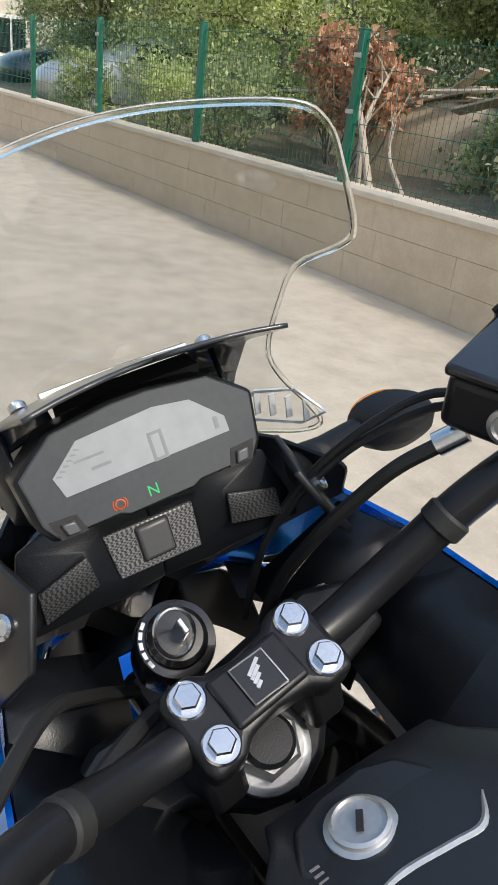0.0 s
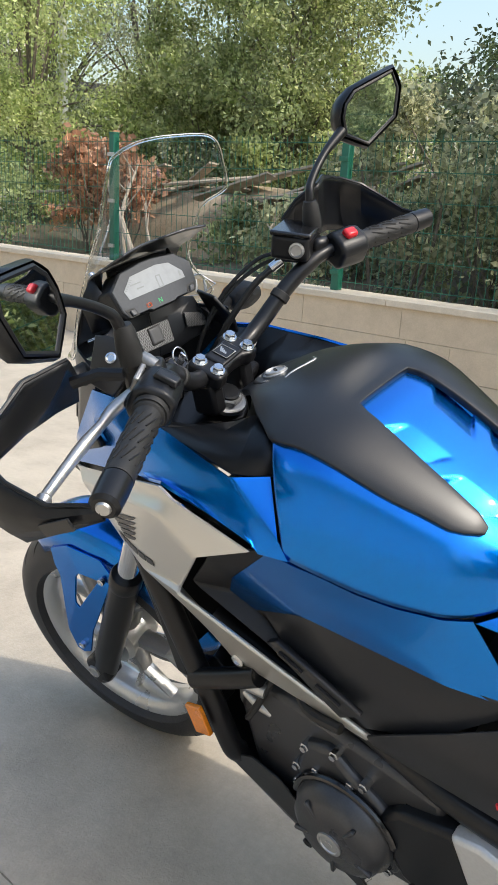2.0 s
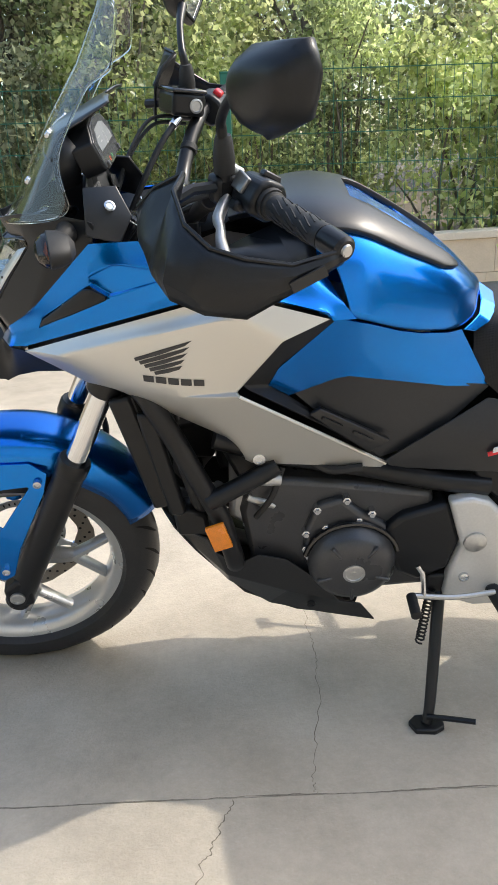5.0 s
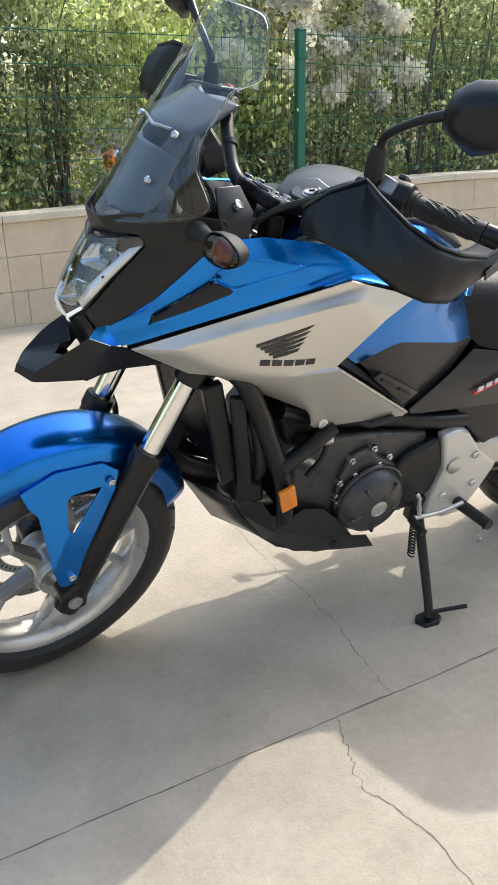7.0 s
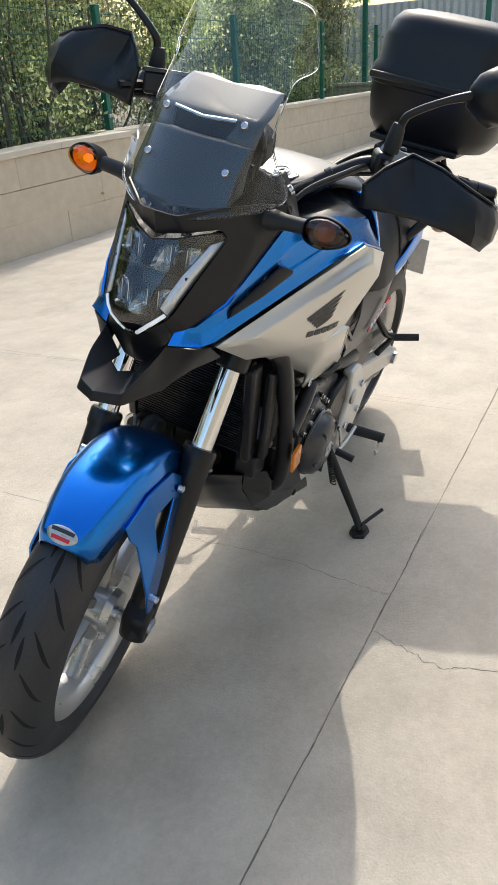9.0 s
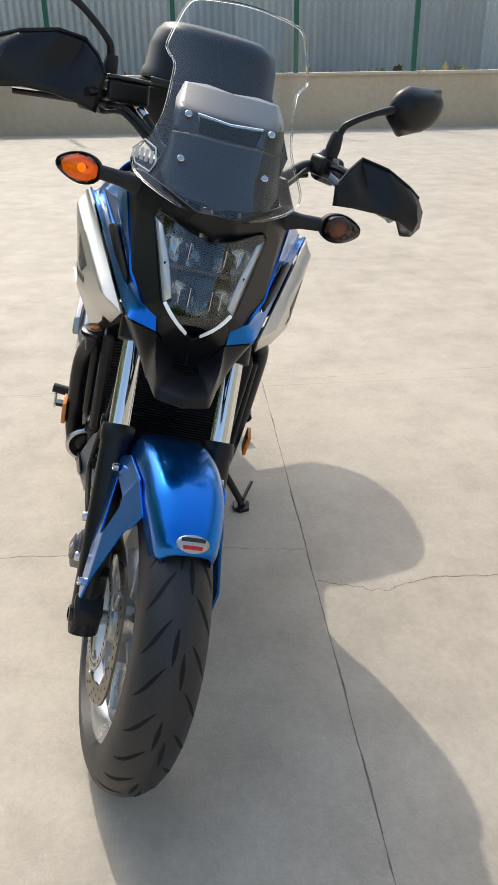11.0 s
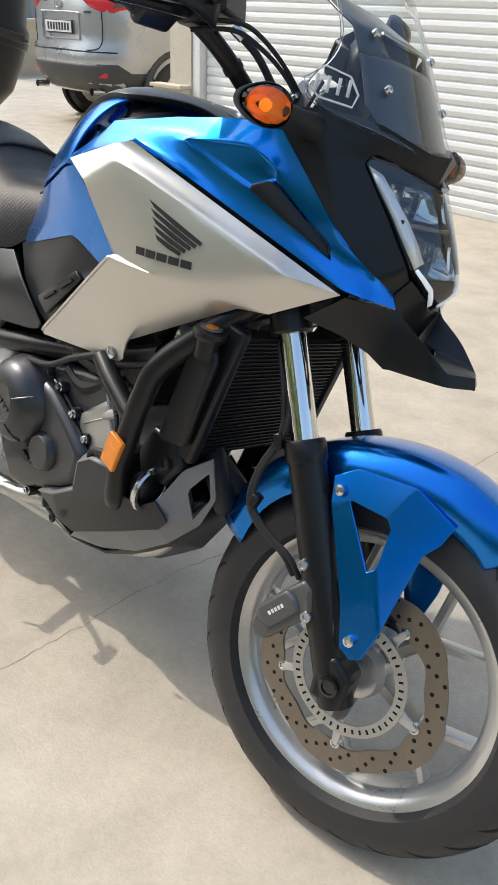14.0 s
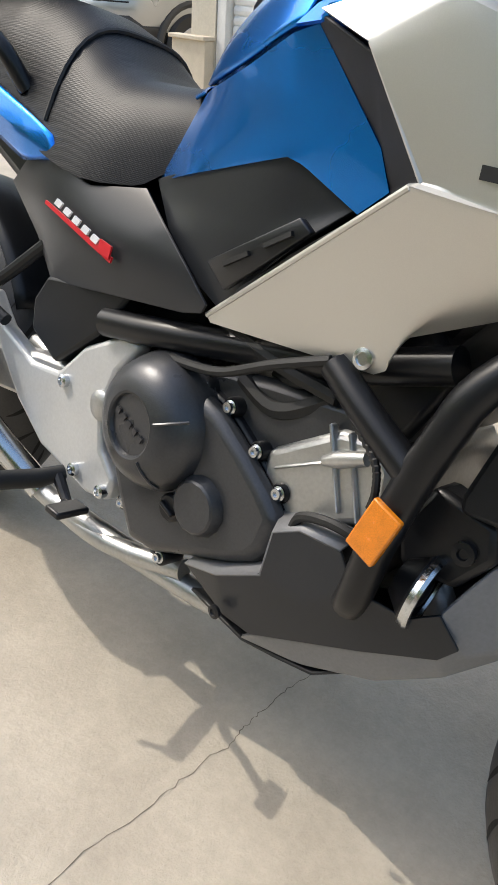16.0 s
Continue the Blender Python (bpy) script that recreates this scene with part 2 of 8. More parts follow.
def grid(bm, f, us, vs):
    """A sheet: f(u, v) over the steps us and vs."""
    rows = [[bm.verts.new(f(u, v)) for v in vs] for u in us]
    for a, b in zip(rows, rows[1:]):
        for j in range(len(vs) - 1):
            bm.faces.new((a[j], a[j + 1], b[j + 1], b[j]))
    return bm


def steps(a, b, n):
    return [a + (b - a) * i / n for i in range(n + 1)]


def axis_to(p, d, roll=0.0):
    """A pose whose local z points along d."""
    return Matrix.Translation(p) @ Vector(d).to_track_quat("Z", "Y").to_matrix().to_4x4() @ Matrix.Rotation(radians(roll), 4, "Z")


def frame_at(p, z, x):
    """A pose whose local z points along z, and whose local x lies as near x as it can."""
    z = Vector(z).normalized()
    x = Vector(x)
    x = (x - z * x.dot(z)).normalized()
    y = z.cross(x)
    return Matrix(((x.x, y.x, z.x, p[0]), (x.y, y.y, z.y, p[1]), (x.z, y.z, z.z, p[2]), (0, 0, 0, 1)))


def facets(verts, faces, side=1, crease=0.6):
    """A panel from named corners; side -1 mirrors it to the other side."""
    bm = bmesh.new()
    v = {k: bm.verts.new((x, y * side, z)) for k, (x, y, z) in verts.items()}
    for f in faces:
        bm.faces.new([v[k] for k in f.split()])
    layer = bm.edges.layers.float.new("crease_edge")
    for e in bm.edges:
        e[layer] = 0.9 if e.is_boundary else crease
    corner = bm.verts.layers.float.new("crease_vert")
    for w in bm.verts:
        if w.is_boundary:
            w[corner] = 0.55
    return bm


def shell(verts, faces, side=1, ease=.006, flat=6.0, loops=()):
    """A moulded panel from named corners: flat facets that meet in rounded creases; side -1 mirrors it."""
    bm = bmesh.new()
    v = {k: bm.verts.new((x, y * side, z)) for k, (x, y, z) in verts.items()}
    for f in faces:
        bm.faces.new([v[k] for k in f.split()])
    bmesh.ops.recalc_face_normals(bm, faces=bm.faces)
    if sum(f.normal.y * f.calc_area() for f in bm.faces) * side < 0:
        bmesh.ops.reverse_faces(bm, faces=bm.faces)
    creases = [e for e in bm.edges if not e.is_boundary and e.calc_face_angle(0) > radians(flat)]
    if creases and ease:
        bmesh.ops.bevel(bm, geom=creases, offset=ease, offset_type="OFFSET", segments=3, profile=.5, affect="EDGES", clamp_overlap=True)
    return bm


def skin(verts, faces, side=1, sharp=()):
    """A curved panel through named corners with an exact outline; sharp: pairs of corners joined by a crease, with its strength."""
    bm = bmesh.new()
    layer, corner = bm.edges.layers.float.new("crease_edge"), bm.verts.layers.float.new("crease_vert")
    v = {k: bm.verts.new((x, y * side, z)) for k, (x, y, z) in verts.items()}
    for f in faces:
        bm.faces.new([v[k] for k in f.split()])
    bmesh.ops.recalc_face_normals(bm, faces=bm.faces)
    if sum(f.normal.y * f.calc_area() for f in bm.faces) * side < 0:
        bmesh.ops.reverse_faces(bm, faces=bm.faces)
    for e in bm.edges:
        e[layer] = 1.0 if e.is_boundary else 0.0
    for w in bm.verts:
        w[corner] = 1.0 if w.is_boundary else 0.0
    for a, b, k in sharp:
        e = bm.edges.get((v[a], v[b]))
        if e:
            e[layer] = k
    return bm


def curved(name, bm, material, parent, label="", solid=.004, lip=.0012, levels=3):
    """Links a skin as a part: smoothed, with thickness and softened edges."""
    me = bpy.data.meshes.new(name)
    bm.to_mesh(me)
    bm.free()
    ob = new(name, me)
    ob.parent = parent
    finish(ob, material, 180, lip, solid, levels, 2)
    md = ob.modifiers.new("shading", "WEIGHTED_NORMAL")
    md.weight = 50
    if label:
        ob["label"] = label
    return ob


def moulded(name, bm, material, parent, label="", solid=.004, lip=.0014):
    """Links a shell as a part with thickness, softened edges and clean highlights."""
    me = bpy.data.meshes.new(name)
    bm.to_mesh(me)
    bm.free()
    ob = new(name, me)
    ob.parent = parent
    finish(ob, material, 180, lip, solid, 0, 2)
    md = ob.modifiers.new("shading", "WEIGHTED_NORMAL")
    md.weight = 60
    if label:
        ob["label"] = label
    return ob


XZ = Matrix(((1, 0, 0, 0), (0, 0, 1, 0), (0, 1, 0, 0), (0, 0, 0, 1)))


def side_plate(outline, y0, y1, side=1, shrink=1.0):
    """A plate drawn in x, z, standing from y0 out to y1."""
    b = bmesh.new()
    return prism(b, outline, side * y0, side * y1, XZ, shrink)

# ---- setting: yard, walls, fence ----
def concrete(name, base, stain, scale=1.0, polish=0.5, relief=0.35):
    m = bpy.data.materials.new(name)
    m.use_nodes = True
    n, l = m.node_tree.nodes, m.node_tree.links
    b = n["Principled BSDF"]
    co = n.new("ShaderNodeTexCoord").outputs["Object"]
    noises = []
    for s, d in ((0.7 * scale, 6), (5 * scale, 8), (60 * scale, 4), (150 * scale, 3), (190 * scale, 3)):
        t = n.new("ShaderNodeTexNoise")
        t.inputs["Scale"].default_value, t.inputs["Detail"].default_value, t.inputs["Roughness"].default_value = s, d, 0.65
        l.new(co, t.inputs["Vector"])
        noises.append(t.outputs["Fac"])
    ramp = n.new("ShaderNodeValToRGB")
    ramp.color_ramp.elements[0].position, ramp.color_ramp.elements[1].position = 0.36, 0.62
    ramp.color_ramp.elements[0].color, ramp.color_ramp.elements[1].color = (*stain, 1), (*base, 1)
    mix = n.new("ShaderNodeMath")
    mix.operation = "MULTIPLY_ADD"
    l.new(noises[1], mix.inputs[0])
    mix.inputs[1].default_value = 0.6
    mm = n.new("ShaderNodeMath")
    mm.operation = "MULTIPLY"
    l.new(noises[0], mm.inputs[0])
    mm.inputs[1].default_value = 0.45
    l.new(mm.outputs[0], mix.inputs[2])
    l.new(mix.outputs[0], ramp.inputs["Fac"])
    speck = n.new("ShaderNodeMapRange")
    speck.inputs["From Min"].default_value, speck.inputs["From Max"].default_value = 0.3, 0.7
    speck.inputs["To Min"].default_value, speck.inputs["To Max"].default_value = 0.93, 1.06
    l.new(noises[2], speck.inputs["Value"])
    sc = n.new("ShaderNodeVectorMath")
    sc.operation = "SCALE"
    l.new(ramp.outputs[0], sc.inputs[0])
    l.new(speck.outputs[0], sc.inputs["Scale"])
    l.new(sc.outputs[0], b.inputs["Base Color"])
    rr = n.new("ShaderNodeMapRange")
    rr.inputs["From Min"].default_value, rr.inputs["From Max"].default_value = 0.45, 0.68
    rr.inputs["To Min"].default_value, rr.inputs["To Max"].default_value = 0.80, polish
    l.new(noises[4], rr.inputs["Value"])
    l.new(rr.outputs[0], b.inputs["Roughness"])
    bp = n.new("ShaderNodeBump")
    bp.inputs["Strength"].default_value, bp.inputs["Distance"].default_value = relief, 0.004
    l.new(noises[3], bp.inputs["Height"])
    l.new(bp.outputs[0], b.inputs["Normal"])
    return m


M_GROUND = concrete("worn_beige_concrete", (0.525, 0.46, 0.365), (0.365, 0.313, 0.243), 1.0, 0.30, 0.5)
M_WALL = concrete("sandy_cast_stone", (0.62, 0.51, 0.37), (0.51, 0.415, 0.295), 2.0)
M_COPING = concrete("pale_coping_stone", (0.66, 0.575, 0.45), (0.55, 0.475, 0.365), 2.0)
M_JOINT = mat("joint_filler_dirt", (0.19, 0.165, 0.125), 0.9, 0.0, 0.5, 30, 200)
M_CRACK = mat("crack_dirt", (0.17, 0.145, 0.108), 0.9)
M_PLASTER = concrete("cream_plaster", (0.62, 0.57, 0.47), (0.54, 0.49, 0.40), 0.8)
M_SOIL = concrete("dry_soil", (0.15, 0.115, 0.075), (0.07, 0.055, 0.035), 1.5)
M_SHUTTER = mat("white_roller_shutter", (0.78, 0.78, 0.76), 0.4, 0.0, 0.05, 2, 60, 0.03, obj_var=0.03)
M_WHITEFRAME = mat("white_door_frame", (0.76, 0.75, 0.72), 0.45, 0.0, 0.06, 2, 60)


def wall_y(x):
    """The face of the low boundary wall on the bike's right."""
    return -3.30 + 0.045 * max(0.0, x + 0.5) - (0.22 if x < -5.0 else 0.0)


def wall_top(x):
    return 0.66 + 0.03 * min(4.0, max(0.0, -x))


bm = bmesh.new()
JOINT_Y, JOINT_X = 0.525, (-1.62, 4.6, 9.2)
xs = [-60, -9.0, JOINT_X[0], JOINT_X[1], JOINT_X[2], 400]
ys = [-3.2, JOINT_Y, 4.6]
# yard slabs, each with a rounded edge at its joints
box(bm, (900, 900, 0.2), Matrix.Translation((0, 0, -0.112)))
ground = part("ground", bm, M_GROUND, smooth=0)
tagged(ground, "worn beige concrete yard reaching to the horizon", "ground", kind="structure")


def slab(x0, x1, y0, y1):
    b = bmesh.new()
    g = 0.0005
    o = [(x0 + g, y0 + g), (x1 - g, y0 + g), (x1 - g, y1 - g), (x0 + g, y1 - g)]
    prism(b, o, -0.011, 0.0)
    return b


SLABS = [(-6.2, -1.62, -3.6, JOINT_Y), (-1.62, 3.0, -3.6, JOINT_Y), (3.0, 7.6, -3.6, JOINT_Y), (7.6, 20, -3.6, JOINT_Y), (-13.3, -6.2, -3.9, JOINT_Y),
         (-6.2, -1.62, JOINT_Y, 4.8), (-1.62, 3.0, JOINT_Y, 4.8), (3.0, 7.6, JOINT_Y, 4.8), (7.6, 20, JOINT_Y, 4.8), (-13.3, -6.2, JOINT_Y, 4.8), (-13.3, -6.2, 4.8, 14)]
for s in SLABS:
    part("slab", slab(*s), M_GROUND, ground, smooth=0, bevel=0.0006, segs=1)


def crack(points, width):
    """A jagged hairline crack, a shallow dirt-filled strip in the slab."""
    rnd = random.Random(int(points[0][0] * 1000) + 7)
    line = spline([(x, y, 0) for x, y in points], 22)
    b = bmesh.new()
    rows = []
    for i, p in enumerate(line):
        d = line[min(i + 1, len(line) - 1)] - line[max(i - 1, 0)]
        s = Vector((-d.y, d.x, 0)).normalized()
        c = p + s * (0.009 * noise.noise((i * 0.21, points[0][0] * 9, 1)) + 0.005 * noise.noise((i * 0.9, points[0][0] * 5, 2)))
        w = width * rnd.uniform(0.35, 1.2) * (0.25 if i in (0, len(line) - 1) else 1)
        rows.append([b.verts.new(c + s * w + Vector((0, 0, 0.0006))), b.verts.new(c - s * w + Vector((0, 0, 0.0006)))])
    for a, c in zip(rows, rows[1:]):
        b.faces.new((a[0], a[1], c[1], c[0]))
    return b


for pts, w in (([(-0.49, -0.9), (-0.495, -0.3), (-0.492, -0.02), (-0.50, 0.09), (-0.487, 0.28), (-0.458, 0.478), (-0.455, 0.522)], 0.0008),
               ([(-0.308, 0.529), (-0.283, 0.607), (-0.253, 0.70), (-0.29, 0.82), (-0.284, 1.06), (-0.27, 1.6), (-0.31, 2.6)], 0.0012)):
    tagged(part("crack", crack(pts, w), M_CRACK, smooth=0), "thin jagged crack across the concrete yard", "crack", kind="structure")

# dirt line along the long joint, ragged like worn filler
def joint_line(x0, x1, y, width, step=0.012):
    rnd = random.Random(int(x0 * 37) + 5)
    b = bmesh.new()
    rows, x, i = [], x0, 0
    while x < x1:
        c = y + 0.0045 * noise.noise((x * 6, y, 3)) + 0.0022 * noise.noise((x * 41, y, 5))
        w = width * (0.35 + 0.9 * abs(noise.noise((x * 9, y, 8))) * 1.6) * rnd.uniform(.6, 1.25)
        rows.append((b.verts.new((x, c - w, .0006)), b.verts.new((x, c + w, .0006))))
        x += step
    for a, c in zip(rows, rows[1:]):
        b.faces.new((a[0], a[1], c[1], c[0]))
    return b


tagged(part("joint_line", joint_line(-3.2, 5.0, JOINT_Y, .0015), M_JOINT, smooth=0), "ragged dirt line along the slab joint", "joint", kind="structure")

cross = joint_line(-3.0, 3.2, 0, .0011)
bmesh.ops.transform(cross, verts=cross.verts, matrix=Matrix.Translation((-1.655, 0, 0)) @ Matrix.Rotation(radians(92.2), 4, "Z"))
tagged(part("cross_joint", cross, M_JOINT, smooth=0), "faint dirt line along the cross joint", "joint", kind="structure")

# low boundary wall: a core with blocks set proud and coping stones on top
bm = bmesh.new()
for x0, x1 in ((-13.4, -5.0), (-5.0, -0.5), (-0.5, 24.0)):
    ya, yb, za, zb = wall_y(x0 + 1e-4), wall_y(x1 - 1e-4), wall_top(x0), wall_top(x1)
    vs = [bm.verts.new(p) for p in ((x0, ya - 0.02, -0.3), (x1, yb - 0.02, -0.3), (x1, yb - 0.2, -0.3), (x0, ya - 0.2, -0.3),
                                    (x0, ya - 0.02, za - 0.045), (x1, yb - 0.02, zb - 0.045), (x1, yb - 0.2, zb - 0.045), (x0, ya - 0.2, za - 0.045))]
    for f in ((3, 2, 1, 0), (4, 5, 6, 7), (0, 1, 5, 4), (1, 2, 6, 5), (2, 3, 7, 6), (3, 0, 4, 7)):
        bm.faces.new([vs[i] for i in f])
wall_south = part("wall_south", bm, M_WALL, smooth=0)
tagged(wall_south, "low sandy stone block wall edging the yard", "wall", kind="structure")


def block(x0, x1, z0, z1, proud, depth):
    b = bmesh.new()
    g = 0.0013
    ya, yb = wall_y(x0 + 1e-3), wall_y(x1 - 1e-3)
    f0, f1 = z0 if z0 == 0 else z0, z1
    vs = []
    for y_off in (proud, -depth):
        for x, y, za, zb in ((x0 + g, ya, f0, f1), (x1 - g, yb, f0, f1)):
            s = wall_top(x) / 0.66
            vs += [b.verts.new((x, y + y_off, za * s + g)), b.verts.new((x, y + y_off, zb * s - g))]
    for f in ((0, 1, 3, 2), (4, 6, 7, 5), (0, 2, 6, 4), (1, 5, 7, 3), (0, 4, 5, 1), (2, 3, 7, 6)):
        b.faces.new([vs[i] for i in f])
    return b


rnd = random.Random(5)
for row, (z0, z1) in enumerate(((0.0, 0.215), (0.215, 0.42), (0.42, 0.615))):
    x = -13.3 + 0.3 * row
    while x < 16:
        w = rnd.choice((0.3, 0.5, 0.75, 1.1, 1.5))
        stop = min(b for b in (-5.0, -0.5, 99) if b > x + 1e-6)
        x1 = min(x + w, stop)
        if x1 - x > 0.05:
            part("block", block(x, x1, z0, z1, rnd.uniform(-0.001, 0.002), 0.025), M_WALL, wall_south, smooth=0, bevel=0.0006, segs=1)
        x = x1
x = -13.3
while x < 16:
    stop = min(b for b in (-5.0, -0.5, 99) if b > x + 1e-6)
    x1 = min(x + 0.98, stop)
    part("coping_stone", block(x, x1, 0.615, 0.66, 0.022, 0.24), M_COPING, wall_south, smooth=0, bevel=0.005)
    x = x1
bm = bmesh.new()
box(bm, (0.26, 0.3, 0.13), Matrix.Translation((-5.22, wall_y(-5.2) + 0.16, 0.065)))
tagged(part("stone_block", bm, M_COPING, bevel=0.02), "loose rounded pale stone block against the wall", "stone block")


def fence_panel_wires(x0, x1, base, height, name="wire"):
    """Welded mesh: thin upright wires with paired rails."""
    b = bmesh.new()
    y0, y1 = wall_y(x0 + 0.02) - 0.11, wall_y(x1 - 0.02) - 0.11
    n = max(2, int((x1 - x0) / 0.055))
    for i in range(n + 1):
        t = i / n
        x, y = x0 + (x1 - x0) * t, y0 + (y1 - y0) * t
        tube(b, [(x, y, base), (x, y, base + height)], 0.0019, 4, caps=False)
    for k in range(6):
        z = base + 0.04 + (height - 0.08) * k / 5
        for dy in (0.005, -0.005):
            tube(b, [(x0, y0 + dy, z), (x1, y1 + dy, z)], 0.003, 4, caps=False)
    return b


POSTS = [-12.95, -10.45, -7.75, -5.15, -2.65, -0.33, 1.92, 4.12, 6.3, 8.57, 10.75, 13.0]
for i, x in enumerate(POSTS):
    z, y = wall_top(x), wall_y(x) - 0.11
    h = 1.0
    fence = thing("fence_bay", "green welded mesh fence bay with a square steel post", "fence", pose(0, 0, 0), "fence bays on the low wall")
    b = bmesh.new()
    box(b, (0.06, 0.06, h), Matrix.Translation((x, y, z + h / 2)))
    part("post", b, M_GREENPOST, fence, bevel=0.006)
    b = bmesh.new()
    box(b, (0.064, 0.064, 0.012), Matrix.Translation((x, y, z + h + 0.004)))
    part("post_cap", b, M_GREENPOST, fence, bevel=0.003)
    for k in (0.12, 0.48, 0.84):
        b = bmesh.new()
        box(b, (0.068, 0.02, 0.03), Matrix.Translation((x, y + 0.034, z + h * k)))
        part("clip", b, M_ALU if i % 2 else M_GREENPOST, fence, bevel=0.002)
    if i + 1 < len(POSTS):
        part("mesh_panel", fence_panel_wires(x + 0.035, POSTS[i + 1] - 0.035, z + 0.01, 0.97), M_GREENPOST, fence, smooth=0)

# land behind the wall, rising a little
bm = bmesh.new()
grid(bm, lambda u, v: Vector((u, v, (0.35 + 0.05 * math.sin(u * 0.7) + 0.08 * (-3.5 - v) + 0.15 * noise.noise((u * 0.5, v * 0.5, 3))) if v > -60 else 3)), steps(-30, 40, 60), steps(-3.75, -40, 30))
tagged(part("garden_soil", bm, M_SOIL), "dry garden soil behind the fence", "soil", kind="structure")

# far end of the yard: low wall with tall sheet fence behind
bm = bmesh.new()
box(bm, (0.2, 26, 0.9), Matrix.Translation((-13.5, 8.0, 0.42)))
wall_west = tagged(part("wall_west", bm, M_WALL, smooth=0), "low rendered wall closing the far end of the yard", "wall", kind="structure")
for i in range(22):
    b = bmesh.new()
    box(b, (0.3, 1.18, 0.05), Matrix.Translation((-13.5, -4.4 + 1.19 * i, 0.895)))
    part("coping_stone", b, M_COPING, wall_west, smooth=0, bevel=0.006)

# garage on the bike's left
bm = bmesh.new()
GY = 4.10
for x0, x1, z0, z1 in ((-5.20, -4.92, 0, 3.2), (1.0, 20.0, 0, 3.2), (-4.92, 1.0, 2.55, 3.2)):
    box(bm, (x1 - x0, 0.3, z1 - z0), Matrix.Translation(((x0 + x1) / 2, GY + 0.15, (z0 + z1) / 2)))
wall_north = tagged(part("wall_north", bm, M_PLASTER, smooth=0), "cream plastered garage wall", "wall", kind="structure")
bm = bmesh.new()
box(bm, (0.3, 5.0, 3.2), Matrix.Translation((-5.05, GY + 2.8, 1.6)))
tagged(part("wall_north_side", bm, M_PLASTER, smooth=0), "plastered return wall of the garage", "wall", kind="structure")
bm = bmesh.new()
box(bm, (25.6, 6, 0.2), Matrix.Translation((7.5, GY + 2.85, 3.3)))
tagged(part("garage_roof", bm, M_PLASTER, smooth=0), "flat garage roof slab", "roof", kind="structure")

# stone plinth at the foot of the garage corner
bm = bmesh.new()
box(bm, (0.40, 0.10, 0.56), Matrix.Translation((-5.125, GY - 0.050, 0.28)))
tagged(part("plinth", bm, M_COPING, smooth=0, bevel=0.006), "pale stone plinth at the garage corner", "plinth", kind="structure")
bm = bmesh.new()
box(bm, (0.43, 0.13, 0.030), Matrix.Translation((-5.13, GY - 0.062, 0.575)))
tagged(part("plinth_cap", bm, M_COPING, smooth=0, bevel=0.006), "pale stone cap on the plinth", "plinth", kind="structure")

shutter = thing("roller_door", "closed white slatted roller garage door", "garage door", pose(0, 0, 0))
b = bmesh.new()
prof = [(0.0, 0.0), (0.012, 0.012), (0.017, 0.035), (0.012, 0.058), (0.0, 0.07), (-0.008, 0.07), (-0.008, 0.0)]
prism(b, prof, -2.86, 2.86, Matrix(((0, 0, 1, -1.93), (-1, 0, 0, GY + 0.085), (0, 1, 0, 0), (0, 0, 0, 1))))
bmesh.ops.recalc_face_normals(b, faces=b.faces)
me = bpy.data.meshes.new("slat")
b.to_mesh(me)
b.free()
me.materials.append(M_SHUTTER)
for i in range(36):
    ob = new("slat", me)
    ob.parent = shutter
    ob.location = (0, 0, 0.045 + 0.0705 * i)
for x in (-4.865, 0.945):
    b = bmesh.new()
    box(b, (0.1, 0.1, 2.55), Matrix.Translation((x, GY + 0.06, 1.275)))
    part("guide_rail", b, M_WHITEFRAME, shutter, bevel=0.006)
b = bmesh.new()
box(b, (5.70, 0.04, 0.05), Matrix.Translation((-1.93, GY + 0.085, 0.025)))
part("bottom_bar", b, M_WHITEFRAME, shutter, bevel=0.006)

# ---- the motorcycle: x forwards, y to its left, z up in its own leaning frame ----
LEAN = 14.5
BM = pose(0, 0.025, 0) @ pose(0, 0, 0, -LEAN)
bike = thing("motorcycle", "blue and silver adventure motorcycle leaning on its side stand", "motorcycle", BM)
AXLE = Vector((0.140, 0, 0.297))
STEM_AT, STEM_DIR = Vector((0.075, 0, 0.297)), Vector((-0.4446, 0, 0.8957))
STEER = Matrix.Translation(STEM_AT) @ Matrix.Rotation(radians(9.0), 4, STEM_DIR) @ Matrix.Translation(-STEM_AT)


def steered(bm):
    bm.transform(STEER)
    return bm


def onto(ob, x, z, side, lift):
    """The point of a finished part's outer face at x, z, a little proud of it."""
    shape = ob.evaluated_get(bpy.context.evaluated_depsgraph_get())
    hit, at, _, _ = shape.ray_cast(Vector((x, side * .6, z)), Vector((0, -side, 0)))
    return at + Vector((0, side * lift, 0)) if hit else Vector((x, side * .24, z))


# silver side cowls
SV = {"A": (.004, .121, .834), "T2": (-.341, .230, .964), "T3": (-.372, .236, .956), "D": (-.486, .232, .920), "E": (-.413, .252, .895), "F": (-.343, .228, .802),
      "G": (-.602, .166, .610), "H": (-.594, .166, .603), "I": (-.366, .168, .624), "I2": (-.354, .169, .632), "J": (-.348, .169, .666), "L": (-.140, .154, .776), "M": (-.096, .138, .780), "Q": (-.058, .160, .841),
      "R": (-.343, .250, .938), "F2": (-.347, .237, .796), "X": (-.210, .214, .788)}
SF = ["A T2 T3 R Q", "T3 D E R", "R E F X", "R X Q", "A Q M", "Q X M", "X L M", "X J L", "F X F2", "F2 G H I", "F2 I I2 J X"]
